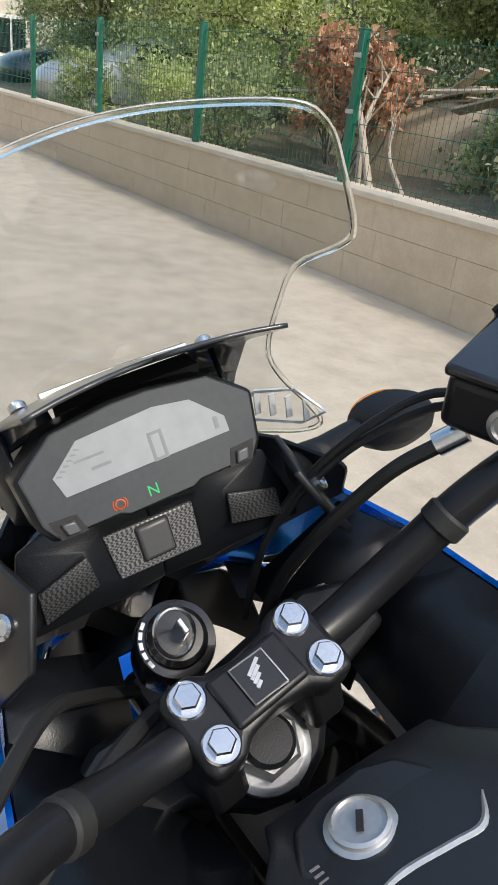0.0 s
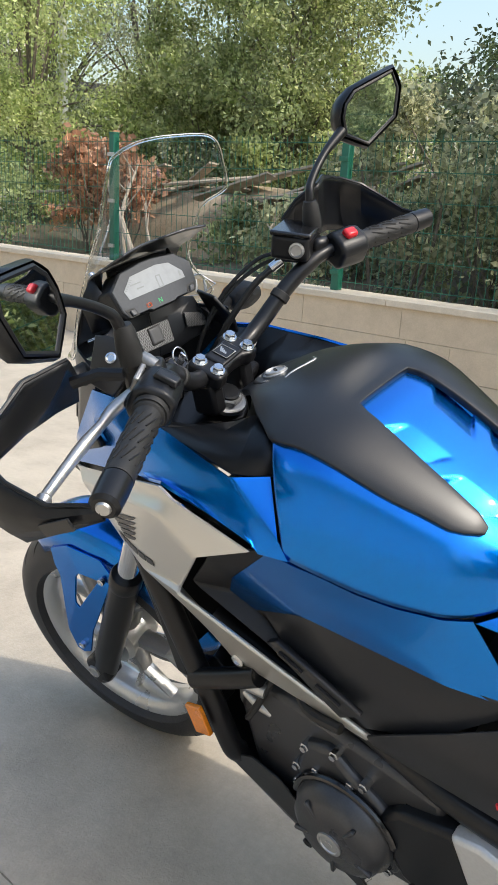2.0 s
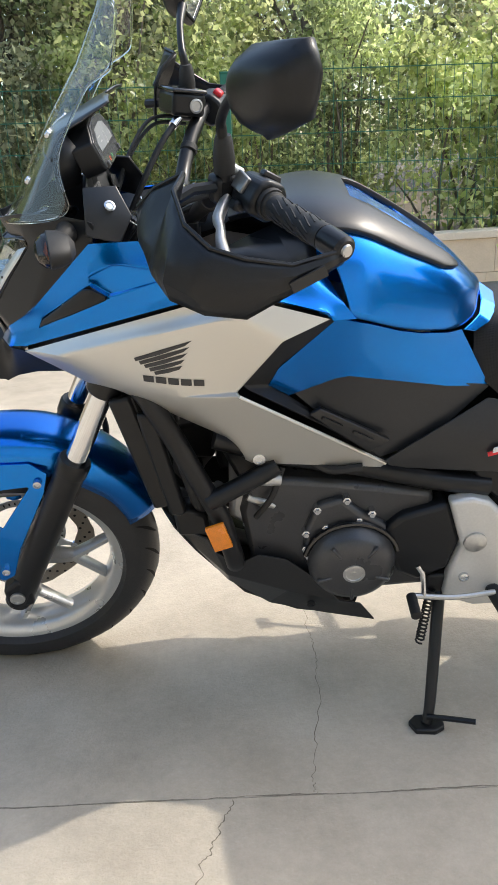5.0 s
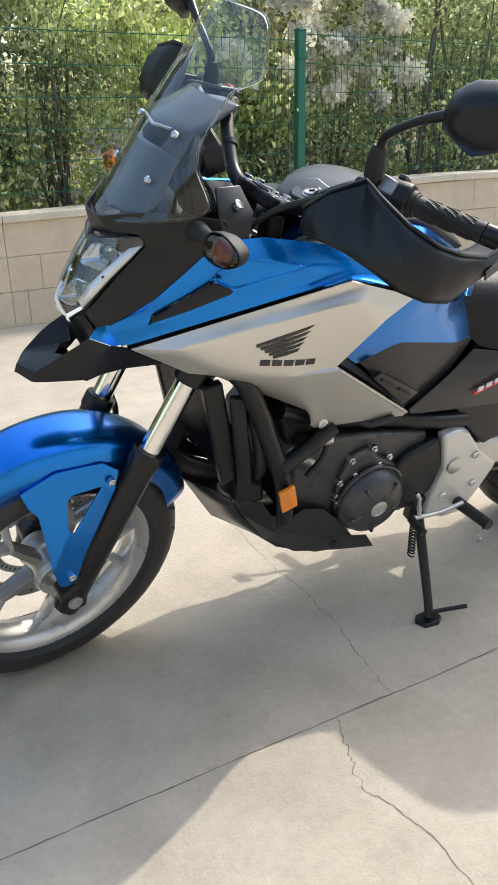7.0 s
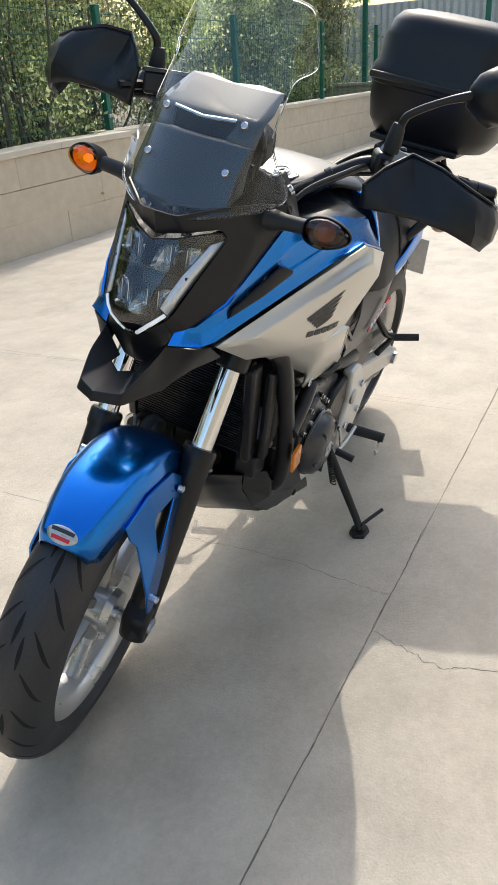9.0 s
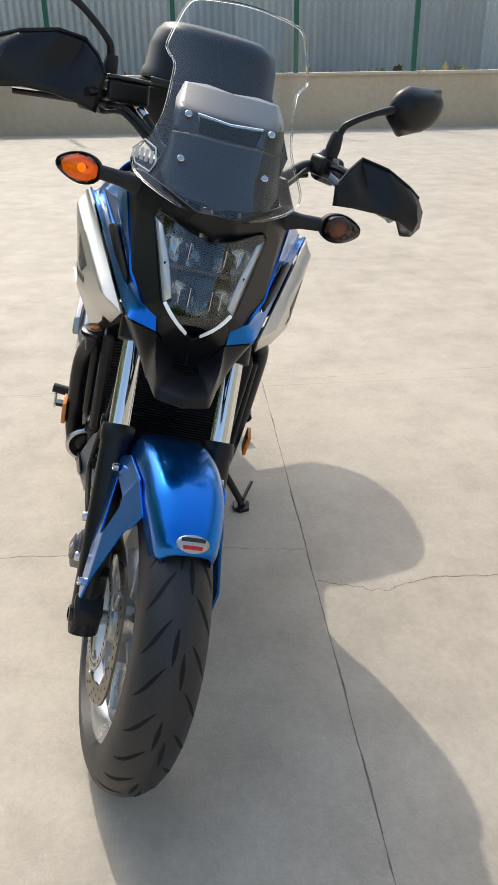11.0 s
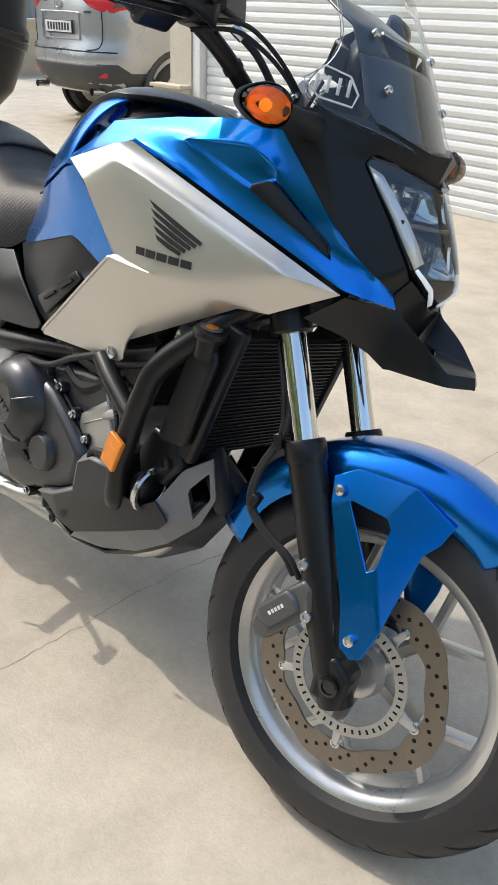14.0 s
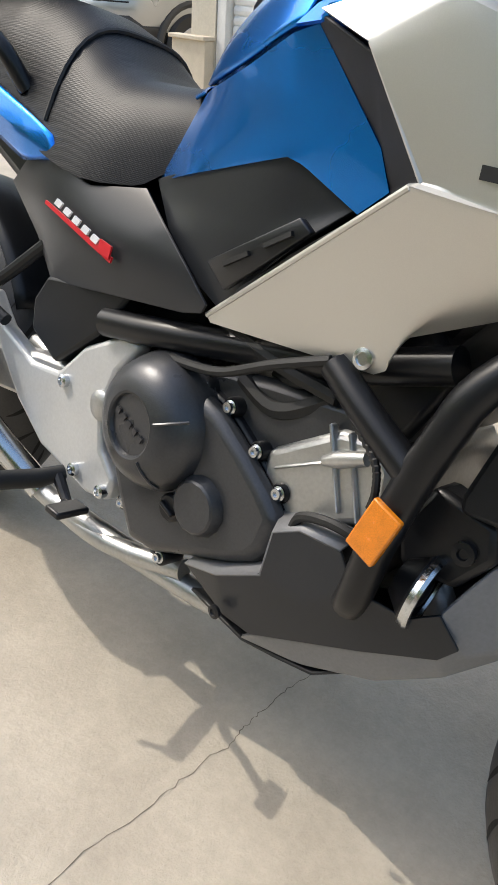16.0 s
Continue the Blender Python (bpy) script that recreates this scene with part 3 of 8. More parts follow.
for side in (1, -1):
    cowl = curved("side_cowl", skin(SV, SF, side, (("Q", "R", .85), ("A", "Q", .6), ("Q", "M", .6), ("R", "E", .80), ("T3", "R", .5), ("F", "X", .95), ("F2", "X", .95))), M_SILVER, bike, "satin silver side cowl")
    b = bmesh.new()
    lathe(b, [(0.011, 0), (0.011, 0.004), (0.007, 0.005), (0.007, 0.003), (0, 0.003)], axis_to(onto(cowl, -.378, .636, side, .0005), (0, side, 0)), 16)
    part("screw", b, M_STEEL, cowl)
    b = bmesh.new()
    tube(b, [Vector((SV[k][0], side * (SV[k][1] - .002), SV[k][2])) for k in ("E", "F", "F2", "G")], [.0015, .0030, .0034, .0040], 8)
    part("cowl_rim", b, M_SILVER, cowl, "bright rolled rim of the cowl")
    # black wing mark on the silver, five swept feathers over a bar
    for i in range(5):
        b = bmesh.new()
        tip = Vector((-.280 + .0045 * i, 0, .893 - .0112 * i))
        root = Vector((-.188 - .0075 * i, 0, .851 - .0052 * i))
        d = (tip - root).normalized()
        nrm = Vector((d.z, 0, -d.x))
        ps = [root - nrm * 0.0022, root.lerp(tip, .45) - nrm * 0.0046, root.lerp(tip, .86) - nrm * 0.0042, tip, root.lerp(tip, .5) + nrm * 0.0020, root + nrm * 0.0034]
        upper, lower = [ps[5], ps[4], ps[3]], [ps[0], ps[1], ps[2]]
        rows = []
        for k in range(9):
            t = k / 8
            pick = [(w[0].lerp(w[1], t * 2) if t < .5 else w[1].lerp(w[2], t * 2 - 1)) for w in (upper, lower)]
            rows.append([b.verts.new(onto(cowl, p.x, p.z, side, .0014)) for p in pick])
        for p, q in zip(rows, rows[1:]):
            b.faces.new((p[0], p[1], q[1], q[0]))
        part("wing_feather", b, M_DARKMARK, cowl, smooth=0, solid=0.0008)
    for i in range(5):
        b = bmesh.new()
        x0 = -.198 - .0200 * i
        grid(b, lambda u, v: onto(cowl, x0 - .0165 * u, .8135 + .011 * v, side, .0014), steps(0, 1, 4), steps(0, 1, 4))
        part("mark_bar", b, M_DARKMARK, cowl, smooth=0, solid=0.0008)

# blue upper side panels
BV = {"bf": (.055, .060, .832), "bu": (.041, .063, .855), "bb": (.032, .107, .838), "bk": (.029, .093, .868), "fe": (-.018, .119, .902), "tf": (-.132, .150, 1.019), "e": (-.205, .160, 1.024), "f": (-.315, .178, 1.010),
      "w1": (-.435, .196, .988), "w2": (-.473, .163, .983), "s1": (-.512, .207, .930), "i": (-.529, .212, .910), "j": (-.492, .222, .913), "d": (-.486, .224, .926), "t2": (-.343, .224, .969), "lo": (.002, .117, .841),
      "ra": (-.275, .202, .984), "rc": (-.168, .168, .996), "rd": (-.122, .156, .972), "rt": (-.124, .152, .955), "rr": (-.156, .164, .938), "ul": (-.026, .119, .873), "uh": (-.034, .117, .890)}
BF = ["bf bu bk bb", "bk ul lo bb", "bk fe uh ul", "fe tf rd rt uh", "tf e rc rd", "e f ra rc", "f w1 ra", "w1 w2 s1", "w1 s1 i j d", "w1 d t2 ra", "lo ul rr ra t2", "ra rr rt rd rc"]
for side in (1, -1):
    form = skin(BV, BF, side)
    rim = [f for f in form.faces if len(f.verts) == 5 and max(v.co.x for v in f.verts) < -.12 and min(v.co.x for v in f.verts) > -.30]
    bmesh.ops.inset_individual(form, faces=rim, thickness=.006, depth=0)
    hold = form.edges.layers.float["crease_edge"]
    bmesh.ops.translate(form, verts=list({v for f in rim for v in f.verts}), vec=(0, -side * .0045, 0))
    inner = {v for f in rim for v in f.verts}
    for e in form.edges:
        if not e.is_boundary:
            near = sum(v in inner for v in e.verts)
            e[hold] = .85 if near == 2 else .6 if near == 1 else .06
    panel = curved("upper_panel", form, M_BLUE, bike, "glossy metallic blue upper panel")
    b = facets({k: (x, y + .003, z) for k, (x, y, z) in (("p", (-.030, .116, .876)), ("u", (-.037, .114, .888)), ("r", (-.116, .149, .950)), ("q", (-.128, .155, .953)), ("s", (-.151, .163, .944)), ("t", (-.152, .163, .936)), ("m", (-.09, .142, .905)))}, ["p u r q s t m"], side)
    part("vent_insert", b, M_BLACK, panel, "black plastic vent insert", solid=0.006, bevel=0.0025)


# storage lid behind the bars: one curved form, split into its paint and trim
def eased(x, xs, ys, reach=.016):
    """A line through the given values with its corners rounded off."""
    return sum(w * float(np.interp(x + k * reach / 3, xs, ys)) for k, w in ((-3, .06), (-2, .12), (-1, .2), (0, .24), (1, .2), (2, .12), (3, .06)))


def lid(x, v):
    xs = (-.771, -.766, -.753, -.738, -.717, -.691, -.643, -.603, -.558, -.533, -.50, -.475, -.42, -.38, -.335)
    top = eased(x, xs, (.884, .892, .905, .920, .938, .958, .988, 1.012, 1.036, 1.044, 1.049, 1.051, 1.046, 1.036, 1.014))
    half = eased(x, xs, (.012, .050, .088, .107, .128, .147, .171, .187, .203, .210, .213, .208, .176, .150, .110))
    low = eased(x, xs, (.872, .864, .860, .856, .853, .855, .867, .880, .899, .909, .919, .930, .935, .940, .960))
    a = abs(v)
    y = half * (1.12 * a - 0.12 * a ** 3)
    drop = 0.10 * a ** 2 + 0.30 * a ** 3 + 0.60 * a ** 6
    return Vector((x, math.copysign(min(y, half), v), top - (top - low) * drop))


def lid_sheet(x0, x1, v0, v1, lift=0.0, nx=14, nv=10):
    """v0, v1: numbers or functions of x."""
    b = bmesh.new()
    f0 = v0 if callable(v0) else (lambda x: v0)
    f1 = v1 if callable(v1) else (lambda x: v1)

    def at(x, s):
        v = f0(x) + (f1(x) - f0(x)) * s
        p = lid(x, v)
        return p + Vector((0, 0.35 * lift * (1 if v > 0 else -1) * min(1, abs(v) * 2), lift))
    return grid(b, at, steps(x0, x1, nx), steps(0, 1, nv))


def rail_out(x):
    return float(np.interp(x, (-.714, -.690, -.655, -.615, -.565, -.51, -.472, -.42, -.36), (.56, .66, .66, .675, .665, .65, .69, .60, .40)))


def rail_in(x):
    return float(np.interp(x, (-.714, -.70, -.66, -.60, -.54, -.525), (.52, .44, .38, .32, .26, .20)))


def lid_cut(x, v):
    """The lid's surface with its finger pockets beside the rails."""
    p, a = lid(x, v), abs(v)
    for xc in (-.578, -.662):
        run = min(1.0, max(0.0, (.030 - abs(x - xc - .10 * (a - .5))) / .003))
        if run:
            ri = rail_in(xc)
            if ri - .17 < a < ri + .06:
                p.z -= .007 * run * min(1.0, max(0.0, (a - ri + .17) / .17))
    return p


def lid_front_edge(v):
    return -.466 - .056 * max(0, (abs(v) - .66) / .34)


b = bmesh.new()
grid(b, lambda u, v: lid_cut(-.771 + (lid_front_edge(v) + .771) * (.35 * u + .65 * u * u if u < .999 else 1), v), steps(0, 1, 140), steps(-1, 1, 120))
tank = part("storage_lid", b, M_BLUE, bike, "glossy metallic blue storage lid", solid=0.004)
trim = bmesh.new()
for s in (1, -1):
    for x0, x1 in ((-.712, -.535), (-.535, -.340)):
        piece = lid_sheet(x0, x1, lambda x: s * rail_in(x), lambda x: s * (rail_out(x) + .018), 0.009, 12, 6)
        held = bpy.data.meshes.new("trim_piece")
        piece.to_mesh(held)
        piece.free()
        trim.from_mesh(held)
        bpy.data.meshes.remove(held)
piece = lid_sheet(-.535, -.340, lambda x: -rail_in(x), lambda x: rail_in(x), 0.009, 12, 6)
held = bpy.data.meshes.new("trim_piece")
piece.to_mesh(held)
piece.free()
trim.from_mesh(held)
bpy.data.meshes.remove(held)
bmesh.ops.remove_doubles(trim, verts=trim.verts, dist=.0004)
bmesh.ops.recalc_face_normals(trim, faces=trim.faces)
part("lid_trim", trim, M_GREY, tank, "black satin lid cover with two rails", solid=0.010, bevel=0.003)
TP = {"a": (-.775, 0, .880), "b": (-.770, .050, .866), "c": (-.757, .088, .856), "d": (-.741, .107, .851), "e": (-.722, .126, .846), "f": (-.745, .118, .838), "g": (-.775, .092, .842), "h": (-.800, .050, .852), "i": (-.806, 0, .858)}
for side in (1, -1):
    moulded("tail_piece", shell(TP, ["a b h i", "b c g h", "c d f g", "d e f"], side, .004), M_BLUE, bike, "glossy metallic blue tail piece of the lid")
LOCK_N = Vector((.25, 0, 1)).normalized()
LM = axis_to((-.377, .021, 1.0425), LOCK_N)
b = bmesh.new()
lathe(b, [(0.0185, -.004), (0.0185, .001), (0.0155, .002), (0.0155, .0045), (0.0135, .0055), (0.013, .0035), (0.008, .0035), (0, .0035)], LM, 36)
lock = part("fuel_lock", b, M_ALU, bike, "round aluminium lid lock")
b = bmesh.new()
box(b, (0.011, 0.0035, 0.004), LM @ Matrix.Translation((0, 0, .0035)) @ pose(0, 0, 0, 0, 0, 55))
part("keyhole", b, M_RUBBER, lock, smooth=0)
LP = [(-.344, 0), (-.352, -.020), (-.371, -.032), (-.384, -.035), (-.401, -.030), (-.411, -.016), (-.407, .005), (-.406, .032), (-.402, .054), (-.378, .060), (-.355, .048), (-.347, .030)]
b = bmesh.new()
PLM = frame_at((-.377, .013, 1.042), LOCK_N, (1, 0, -.25))
prism(b, [((x + .377) * 1.03, y - .013) for x, y in LP], -.016, .0, PLM)
part("lock_plate", b, M_GREY, bike, "raised black plate round the lock", bevel=.005, segs=3)
for k, y in ((0, -.006), (1, .046)):
    for i in range(3):
        b = bmesh.new()
        box(b, (.0012, .0052, .0006), PLM @ Matrix.Translation((-.004 - .004 * i, y - .008, .0004)))
        part("plate_mark", b, M_GREYMARK, lock, smooth=0)
# bright tube drawn where the plate's rear lip has its highlight
b = bmesh.new()
tube(b, [PLM @ Vector((x, y, .0005)) for x, y in ((-.022, -.049), (-.036, -.036), (-.035, -.018), (-.032, .008), (-.034, .030))], [.0012, .0026, .0026, .0026, .0012], 8, 5)
part("lip_highlight", b, M_ALU, lock, "thin bright line for the highlight on the plate's lip")
# dark infill between lid and bars
CV = {"a": (-.474, .160, .982), "b": (-.438, .191, .991), "c": (-.300, .172, 1.008), "c2": (-.21, .154, 1.022), "d": (-.20, .09, .93), "e": (-.33, .06, .975), "f": (-.41, .10, 1.025), "g": (-.469, .136, 1.029)}
for side in (1, -1):
    part("inner_cover", facets(CV, ["a b f g", "b c e f", "c c2 d e"], side, .6), M_BLACK, bike, "matt black inner cover", solid=0.004, sub=1)
# sheet added behind the panel gap so that no light shows through
GL = {"a": (.010, .098, .862), "b": (-.15, .152, .925), "c": (-.325, .192, .985), "d": (-.46, .195, .962), "e": (-.48, .198, .895), "f": (-.325, .200, .925), "g": (-.15, .158, .872), "h": (.0, .104, .815)}
NV2 = {"a": (-.21, .153, 1.020), "b": (-.14, .140, 1.014), "c": (-.115, .06, .95), "d": (-.22, .085, .90)}
for side in (1, -1):
    part("gap_filler", facets(GL, ["a b g h", "b c f g", "c d e f"], side, .6), M_BLACK, bike, "added black sheet that keeps the panel gap dark", solid=0.003)
    part("inner_cover", facets(NV2, ["a b c d"], side, .6), M_BLACK, bike, "matt black inner cover", solid=0.004)
# blue lower side panels, ribbed kink panels, dark side panels and charcoal rear covers
PV = {"a": (-.500, .213, .912), "i": (-.531, .209, .903), "k1": (-.558, .199, .893), "k": (-.603, .184, .874), "j": (-.643, .168, .861), "j2": (-.691, .144, .849), "h": (-.719, .124, .845), "g": (-.783, .116, .732), "g1": (-.700, .147, .752),
      "e": (-.527, .182, .797), "e2": (-.505, .181, .793), "d": (-.430, .176, .762), "c2": (-.396, .186, .788), "c": (-.412, .194, .822), "m": (-.520, .196, .850), "m2": (-.640, .163, .800)}
PF = ["a c m i", "i m k1", "k1 m k", "k m m2 j", "j m2 j2", "j2 m2 g h", "m2 g1 g", "m e g1 m2", "m c c2", "m c2 d e2 e"]
KP = {"D": (-.490, .222, .916), "E": (-.420, .232, .890), "F": (-.352, .212, .802), "G": (-.606, .158, .606), "n": (-.588, .162, .636), "d": (-.434, .172, .757), "c2": (-.398, .181, .785), "c": (-.414, .189, .820), "a": (-.503, .209, .910), "q": (-.50, .184, .70)}
UD = {"a": (-.785, .118, .735), "a2": (-.700, .144, .758), "b": (-.530, .178, .802), "c": (-.505, .177, .798), "d": (-.434, .172, .768), "e": (-.480, .180, .726), "f": (-.592, .163, .622), "g": (-.657, .157, .645), "g2": (-.712, .148, .682), "m": (-.57, .172, .715)}
QV = {"a": (-.776, .140, .722), "b": (-.700, .164, .686), "c": (-.645, .172, .654), "d": (-.600, .174, .622), "d2": (-.606, .172, .610), "e": (-.640, .168, .600), "e2": (-.772, .160, .581), "f": (-.941, .146, .556), "g": (-1.000, .138, .606), "h": (-1.106, .126, .668),
      "i": (-1.06, .136, .706), "j": (-.975, .150, .728), "k": (-.88, .150, .704), "m": (-.80, .170, .645), "n": (-.95, .160, .640)}
for side in (1, -1):
    curved("side_panel", skin(PV, PF, side, (("m", "e", .3), ("m", "c", .35), ("g1", "m2", .3), ("m", "m2", .3))), M_BLUE, bike, "glossy metallic blue side panel")
    moulded("kink_panel", shell(KP, ["D E c a", "E F c2 c", "F q d c2", "q G n d"], side, .006), M_RIBBED, bike, "ribbed black plastic kink panel")
    dark = curved("dark_panel", skin(UD, ["a a2 m g2", "a2 b m", "b c d m", "d e m", "e f m", "f g m", "g g2 m"], side), M_CHAR, bike, "smooth charcoal side panel")
    vent = facets({"a": (-.602, .186, .672), "b": (-.480, .197, .746), "c": (-.462, .197, .735), "d": (-.568, .186, .648)}, ["a b c d"], side, .9)
    part("vent_block", vent, M_GREY, dark, "raised black vent block", solid=0.010, bevel=0.002)
    for k in range(2):
        b = bmesh.new()
        x, z = -.554 + .054 * k, .686 + .033 * k
        box(b, (.040, .006, .005), Matrix.Translation((x, side * (.1905 + .005 * k), z)) @ pose(0, 0, 0, 0, -31, side * 5))
        part("vent_slot", b, M_RUBBER, dark, smooth=0)
    cover = curved("side_cover", skin(QV, ["a b m k", "b c m", "c d d2 e m", "e e2 m", "e2 f n m", "m n j k", "f g n", "g h i n", "n i j"], side, (("m", "b", .3), ("m", "n", .25))), M_CHAR, bike, "charcoal plastic side cover")
    b = side_plate([(-.945, .562), (-.832, .580), (-.755, .590), (-.80, .525), (-.898, .444), (-.967, .474), (-.972, .520)], .105, .150, side)
    part("heel_guard", b, M_BLACK, cover, "black heel guard plate", bevel=0.006, segs=2)
    b = bmesh.new()
    prism(b, [(-.088, -.005), (.080, -.004), (.080, .004), (-.088, .0)], 0, .003, frame_at((-.857, side * .1705, .6455), (0, side, .05), (.968, 0, -.25)))
    part("badge_bar", b, M_RED, cover, "thin red badge stripe")
    for k in range(6):
        b = bmesh.new()
        last = k == 5
        prism(b, [(-.009, -.0045), (.006, -.0045), (.009, .0045), (-.006, .0045)] if not last else [(-.012, -.009), (.015, -.007), (.012, .009), (-.013, .007)], 0, .003, frame_at((-.912 + .0235 * (k if side < 0 else 5 - k), side * (.1695 + .0008 * (k if side < 0 else 5 - k)), .669 - .0064 * (k if side < 0 else 5 - k)), (0, side, .05), (.968, 0, -.25)))
        part("badge_mark", b, M_RED if last else M_WHITE, cover, smooth=0)


# seat
def seat_form(x, v):
    xs = (-1.385, -1.34, -1.28, -1.17, -1.09, -1.017, -.985, -.94, -.895, -.855, -.80, -.752)
    top = float(np.interp(x, xs, (.895, .930, .945, .951, .941, .918, .896, .870, .856, .856, .858, .856)))
    half = float(np.interp(x, xs, (.09, .118, .135, .145, .149, .154, .157, .160, .160, .152, .133, .108)))
    low = float(np.interp(x, xs, (.80, .79, .785, .775, .752, .730, .722, .714, .709, .711, .720, .760)))
    a = abs(v)
    return Vector((x, v * half * (1.25 - .25 * a * a), top - (top - low) * (a ** 3.2)))


b = bmesh.new()
grid(b, seat_form, steps(-1.385, -.752, 44), steps(-1, 1, 20))
for x in (-1.385, -.752):
    b.faces.new([b.verts.new(seat_form(x, v)) for v in steps(-1, 1, 20)])
seat = part("seat", b, M_SEAT, bike, "black textured vinyl seat", smooth=60)
b = bmesh.new()
tube(b, [seat_form(-1.005, v) + Vector((0, 0, .002)) for v in steps(-.93, .93, 20)], .004, 6)
part("seam", b, M_RUBBER, seat)

# headlight, front cowl, beak, screens, dash
def hl_x(y, z, back=0.0):
    """The rounded front of the headlight lens."""
    bend = float(np.interp(z, (.83, .90, 1.01), (9.5, 8.5, 6.2)))
    return float(np.interp(z, (.833, .845, .867, .884, .925, .968, .99, 1.02), (.064, .078, .095, .094, .074, .050, .036, .022))) - bend * y * y - back


HL = [(0, .834), (.012, .839), (.036, .862), (.059, .886), (.068, .915), (.077, .946), (.087, .976), (.095, 1.002), (.090, 1.010), (.074, 1.008), (.036, .996), (0, .988)]
outline = HL + [(-y, z) for y, z in HL[-2:0:-1]]


def lens_sheet(scale, back):
    b = bmesh.new()
    b.faces.new([b.verts.new((0, y * scale, .93 + (z - .93) * scale)) for y, z in outline])
    for k in range(1, 12):
        bmesh.ops.bisect_plane(b, geom=b.verts[:] + b.edges[:] + b.faces[:], plane_co=(0, 0, .833 + .0155 * k), plane_no=(0, 0, 1))
        bmesh.ops.bisect_plane(b, geom=b.verts[:] + b.edges[:] + b.faces[:], plane_co=(0, -.096 + .016 * k, 0), plane_no=(0, 1, 0))
    for v in b.verts:
        v.co.x = hl_x(v.co.y, v.co.z, back)
    return b


headlight = part("headlight", lens_sheet(1.0, 0.0), M_LENS, bike, "clear shield-shaped headlight lens", smooth=70)
M_REFLECT = mat("lamp_reflector", (0.58, 0.60, 0.61), 0.10, 1.0, 0.05, 60, 300, 0.15, 0, 90)
M_BEZEL = mat("frosted_lamp_bezel", (0.66, 0.68, 0.69), 0.22, 0.35, 0.1, 60, 300, coat=0.5)
part("housing", lens_sheet(1.0, .048), M_GLOSS, headlight, "dark lamp housing", smooth=60)
b = bmesh.new()
for i, (y, z) in enumerate(outline):
    y2, z2 = outline[(i + 1) % len(outline)]
    b.faces.new([b.verts.new(p) for p in ((hl_x(y, z, .049), y, z), (hl_x(y2, z2, .049), y2, z2), (hl_x(y2, z2, .001), y2, z2), (hl_x(y, z, .001), y, z))])
part("housing_wall", b, M_GLOSS, headlight, smooth=0)
# two upper and two lower reflector cells, rounded rectangles sunk into the housing, with their bulbs
def cell_ring(y, z, wy, wz, lean, depth, k):
    """One rounded-rectangle ring of a reflector, k: how much it shrinks."""
    pts = []
    for j in range(20):
        a = math.tau * (j + .5) / 20
        c, n = math.cos(a), math.sin(a)
        py = y + math.copysign(abs(c) ** .4, c) * wy * k + lean * math.copysign(abs(n) ** .4, n) * wz * k
        pz = z + math.copysign(abs(n) ** .4, n) * wz * k
        pts.append(Vector((hl_x(py, pz, .008 + depth), py, pz)))
    return pts


for y, z, wy, wz, lean in ((-.041, .966, .029, .019, -.25), (.041, .966, .029, .019, .25), (-.026, .902, .021, .021, -.4), (.026, .902, .021, .021, .4)):
    b = bmesh.new()
    rings = [[b.verts.new(p) for p in cell_ring(y, z, wy, wz, lean, d, k)] for d, k in ((.004, 1.04), (0, 1.0), (.010, .90), (.022, .66), (.028, .34))]
    for p, q in zip(rings, rings[1:]):
        for j in range(20):
            b.faces.new((p[j], p[(j + 1) % 20], q[(j + 1) % 20], q[j]))
    b.faces.new(rings[-1])
    part("reflector", b, M_REFLECT, headlight, "bright faceted reflector cell", smooth=12)
    for k in (-.35, .35):
        b = bmesh.new()
        box(b, (.010, .0014, wz * 1.5), Matrix.Translation((hl_x(y + k * wy, z, .024), y + k * wy * 1.1, z)))
        part("reflector_rib", b, M_REFLECT, headlight, smooth=0)
    b = bmesh.new()
    lathe(b, [(.007, -.012), (.007, .004), (.004, .009), (0, .010)], frame_at((hl_x(y, z, .026), y, z), (1, 0, 0), (0, 1, 0)), 10)
    part("bulb", b, M_GLOSS, headlight)
b = bmesh.new()
prism(b, [(-.068, .944), (.068, .944), (.066, .935), (-.066, .935)], 0, .008, Matrix(((0, 0, 1, .026), (1, 0, 0, 0), (0, 1, 0, 0), (0, 0, 0, 1))))
part("dark_band", b, M_GLOSS, headlight, bevel=.002)
M_DRL = lamp_mat("position_light", (0.75, 0.80, 0.84), 0.22)


def edge_strip(pts, side, w):
    """A flat strip along the lens's edge."""
    b = bmesh.new()
    rows = []
    for y, z in pts:
        d = Vector((-y, .945 - z)).normalized() * w
        rows.append([b.verts.new((hl_x(yy, zz, -.0012), side * yy, zz)) for yy, zz in ((y, z), (y + d.x, z + d.y))])
    for p, q in zip(rows, rows[1:]):
        b.faces.new((p[0], p[1], q[1], q[0]))
    return b


for side in (1, -1):
    part("position_light", edge_strip([(.012, .840), (.024, .851), (.036, .862), (.048, .874), (.058, .885)], side, .0055), M_DRL, headlight, "lit white position light strip", solid=.003)
    part("lens_bezel", edge_strip([(.059, .886), (.068, .915), (.077, .946), (.087, .976), (.094, 1.000)], side, .016), M_BEZEL, headlight, "pale frosted lens bezel", solid=.003)
    b = bmesh.new()
    tube(b, [Vector((hl_x(y, z) + .001, side * y, z)) for y, z in HL], .0013, 6)
    part("lens_rim", b, M_GLOSS, headlight)

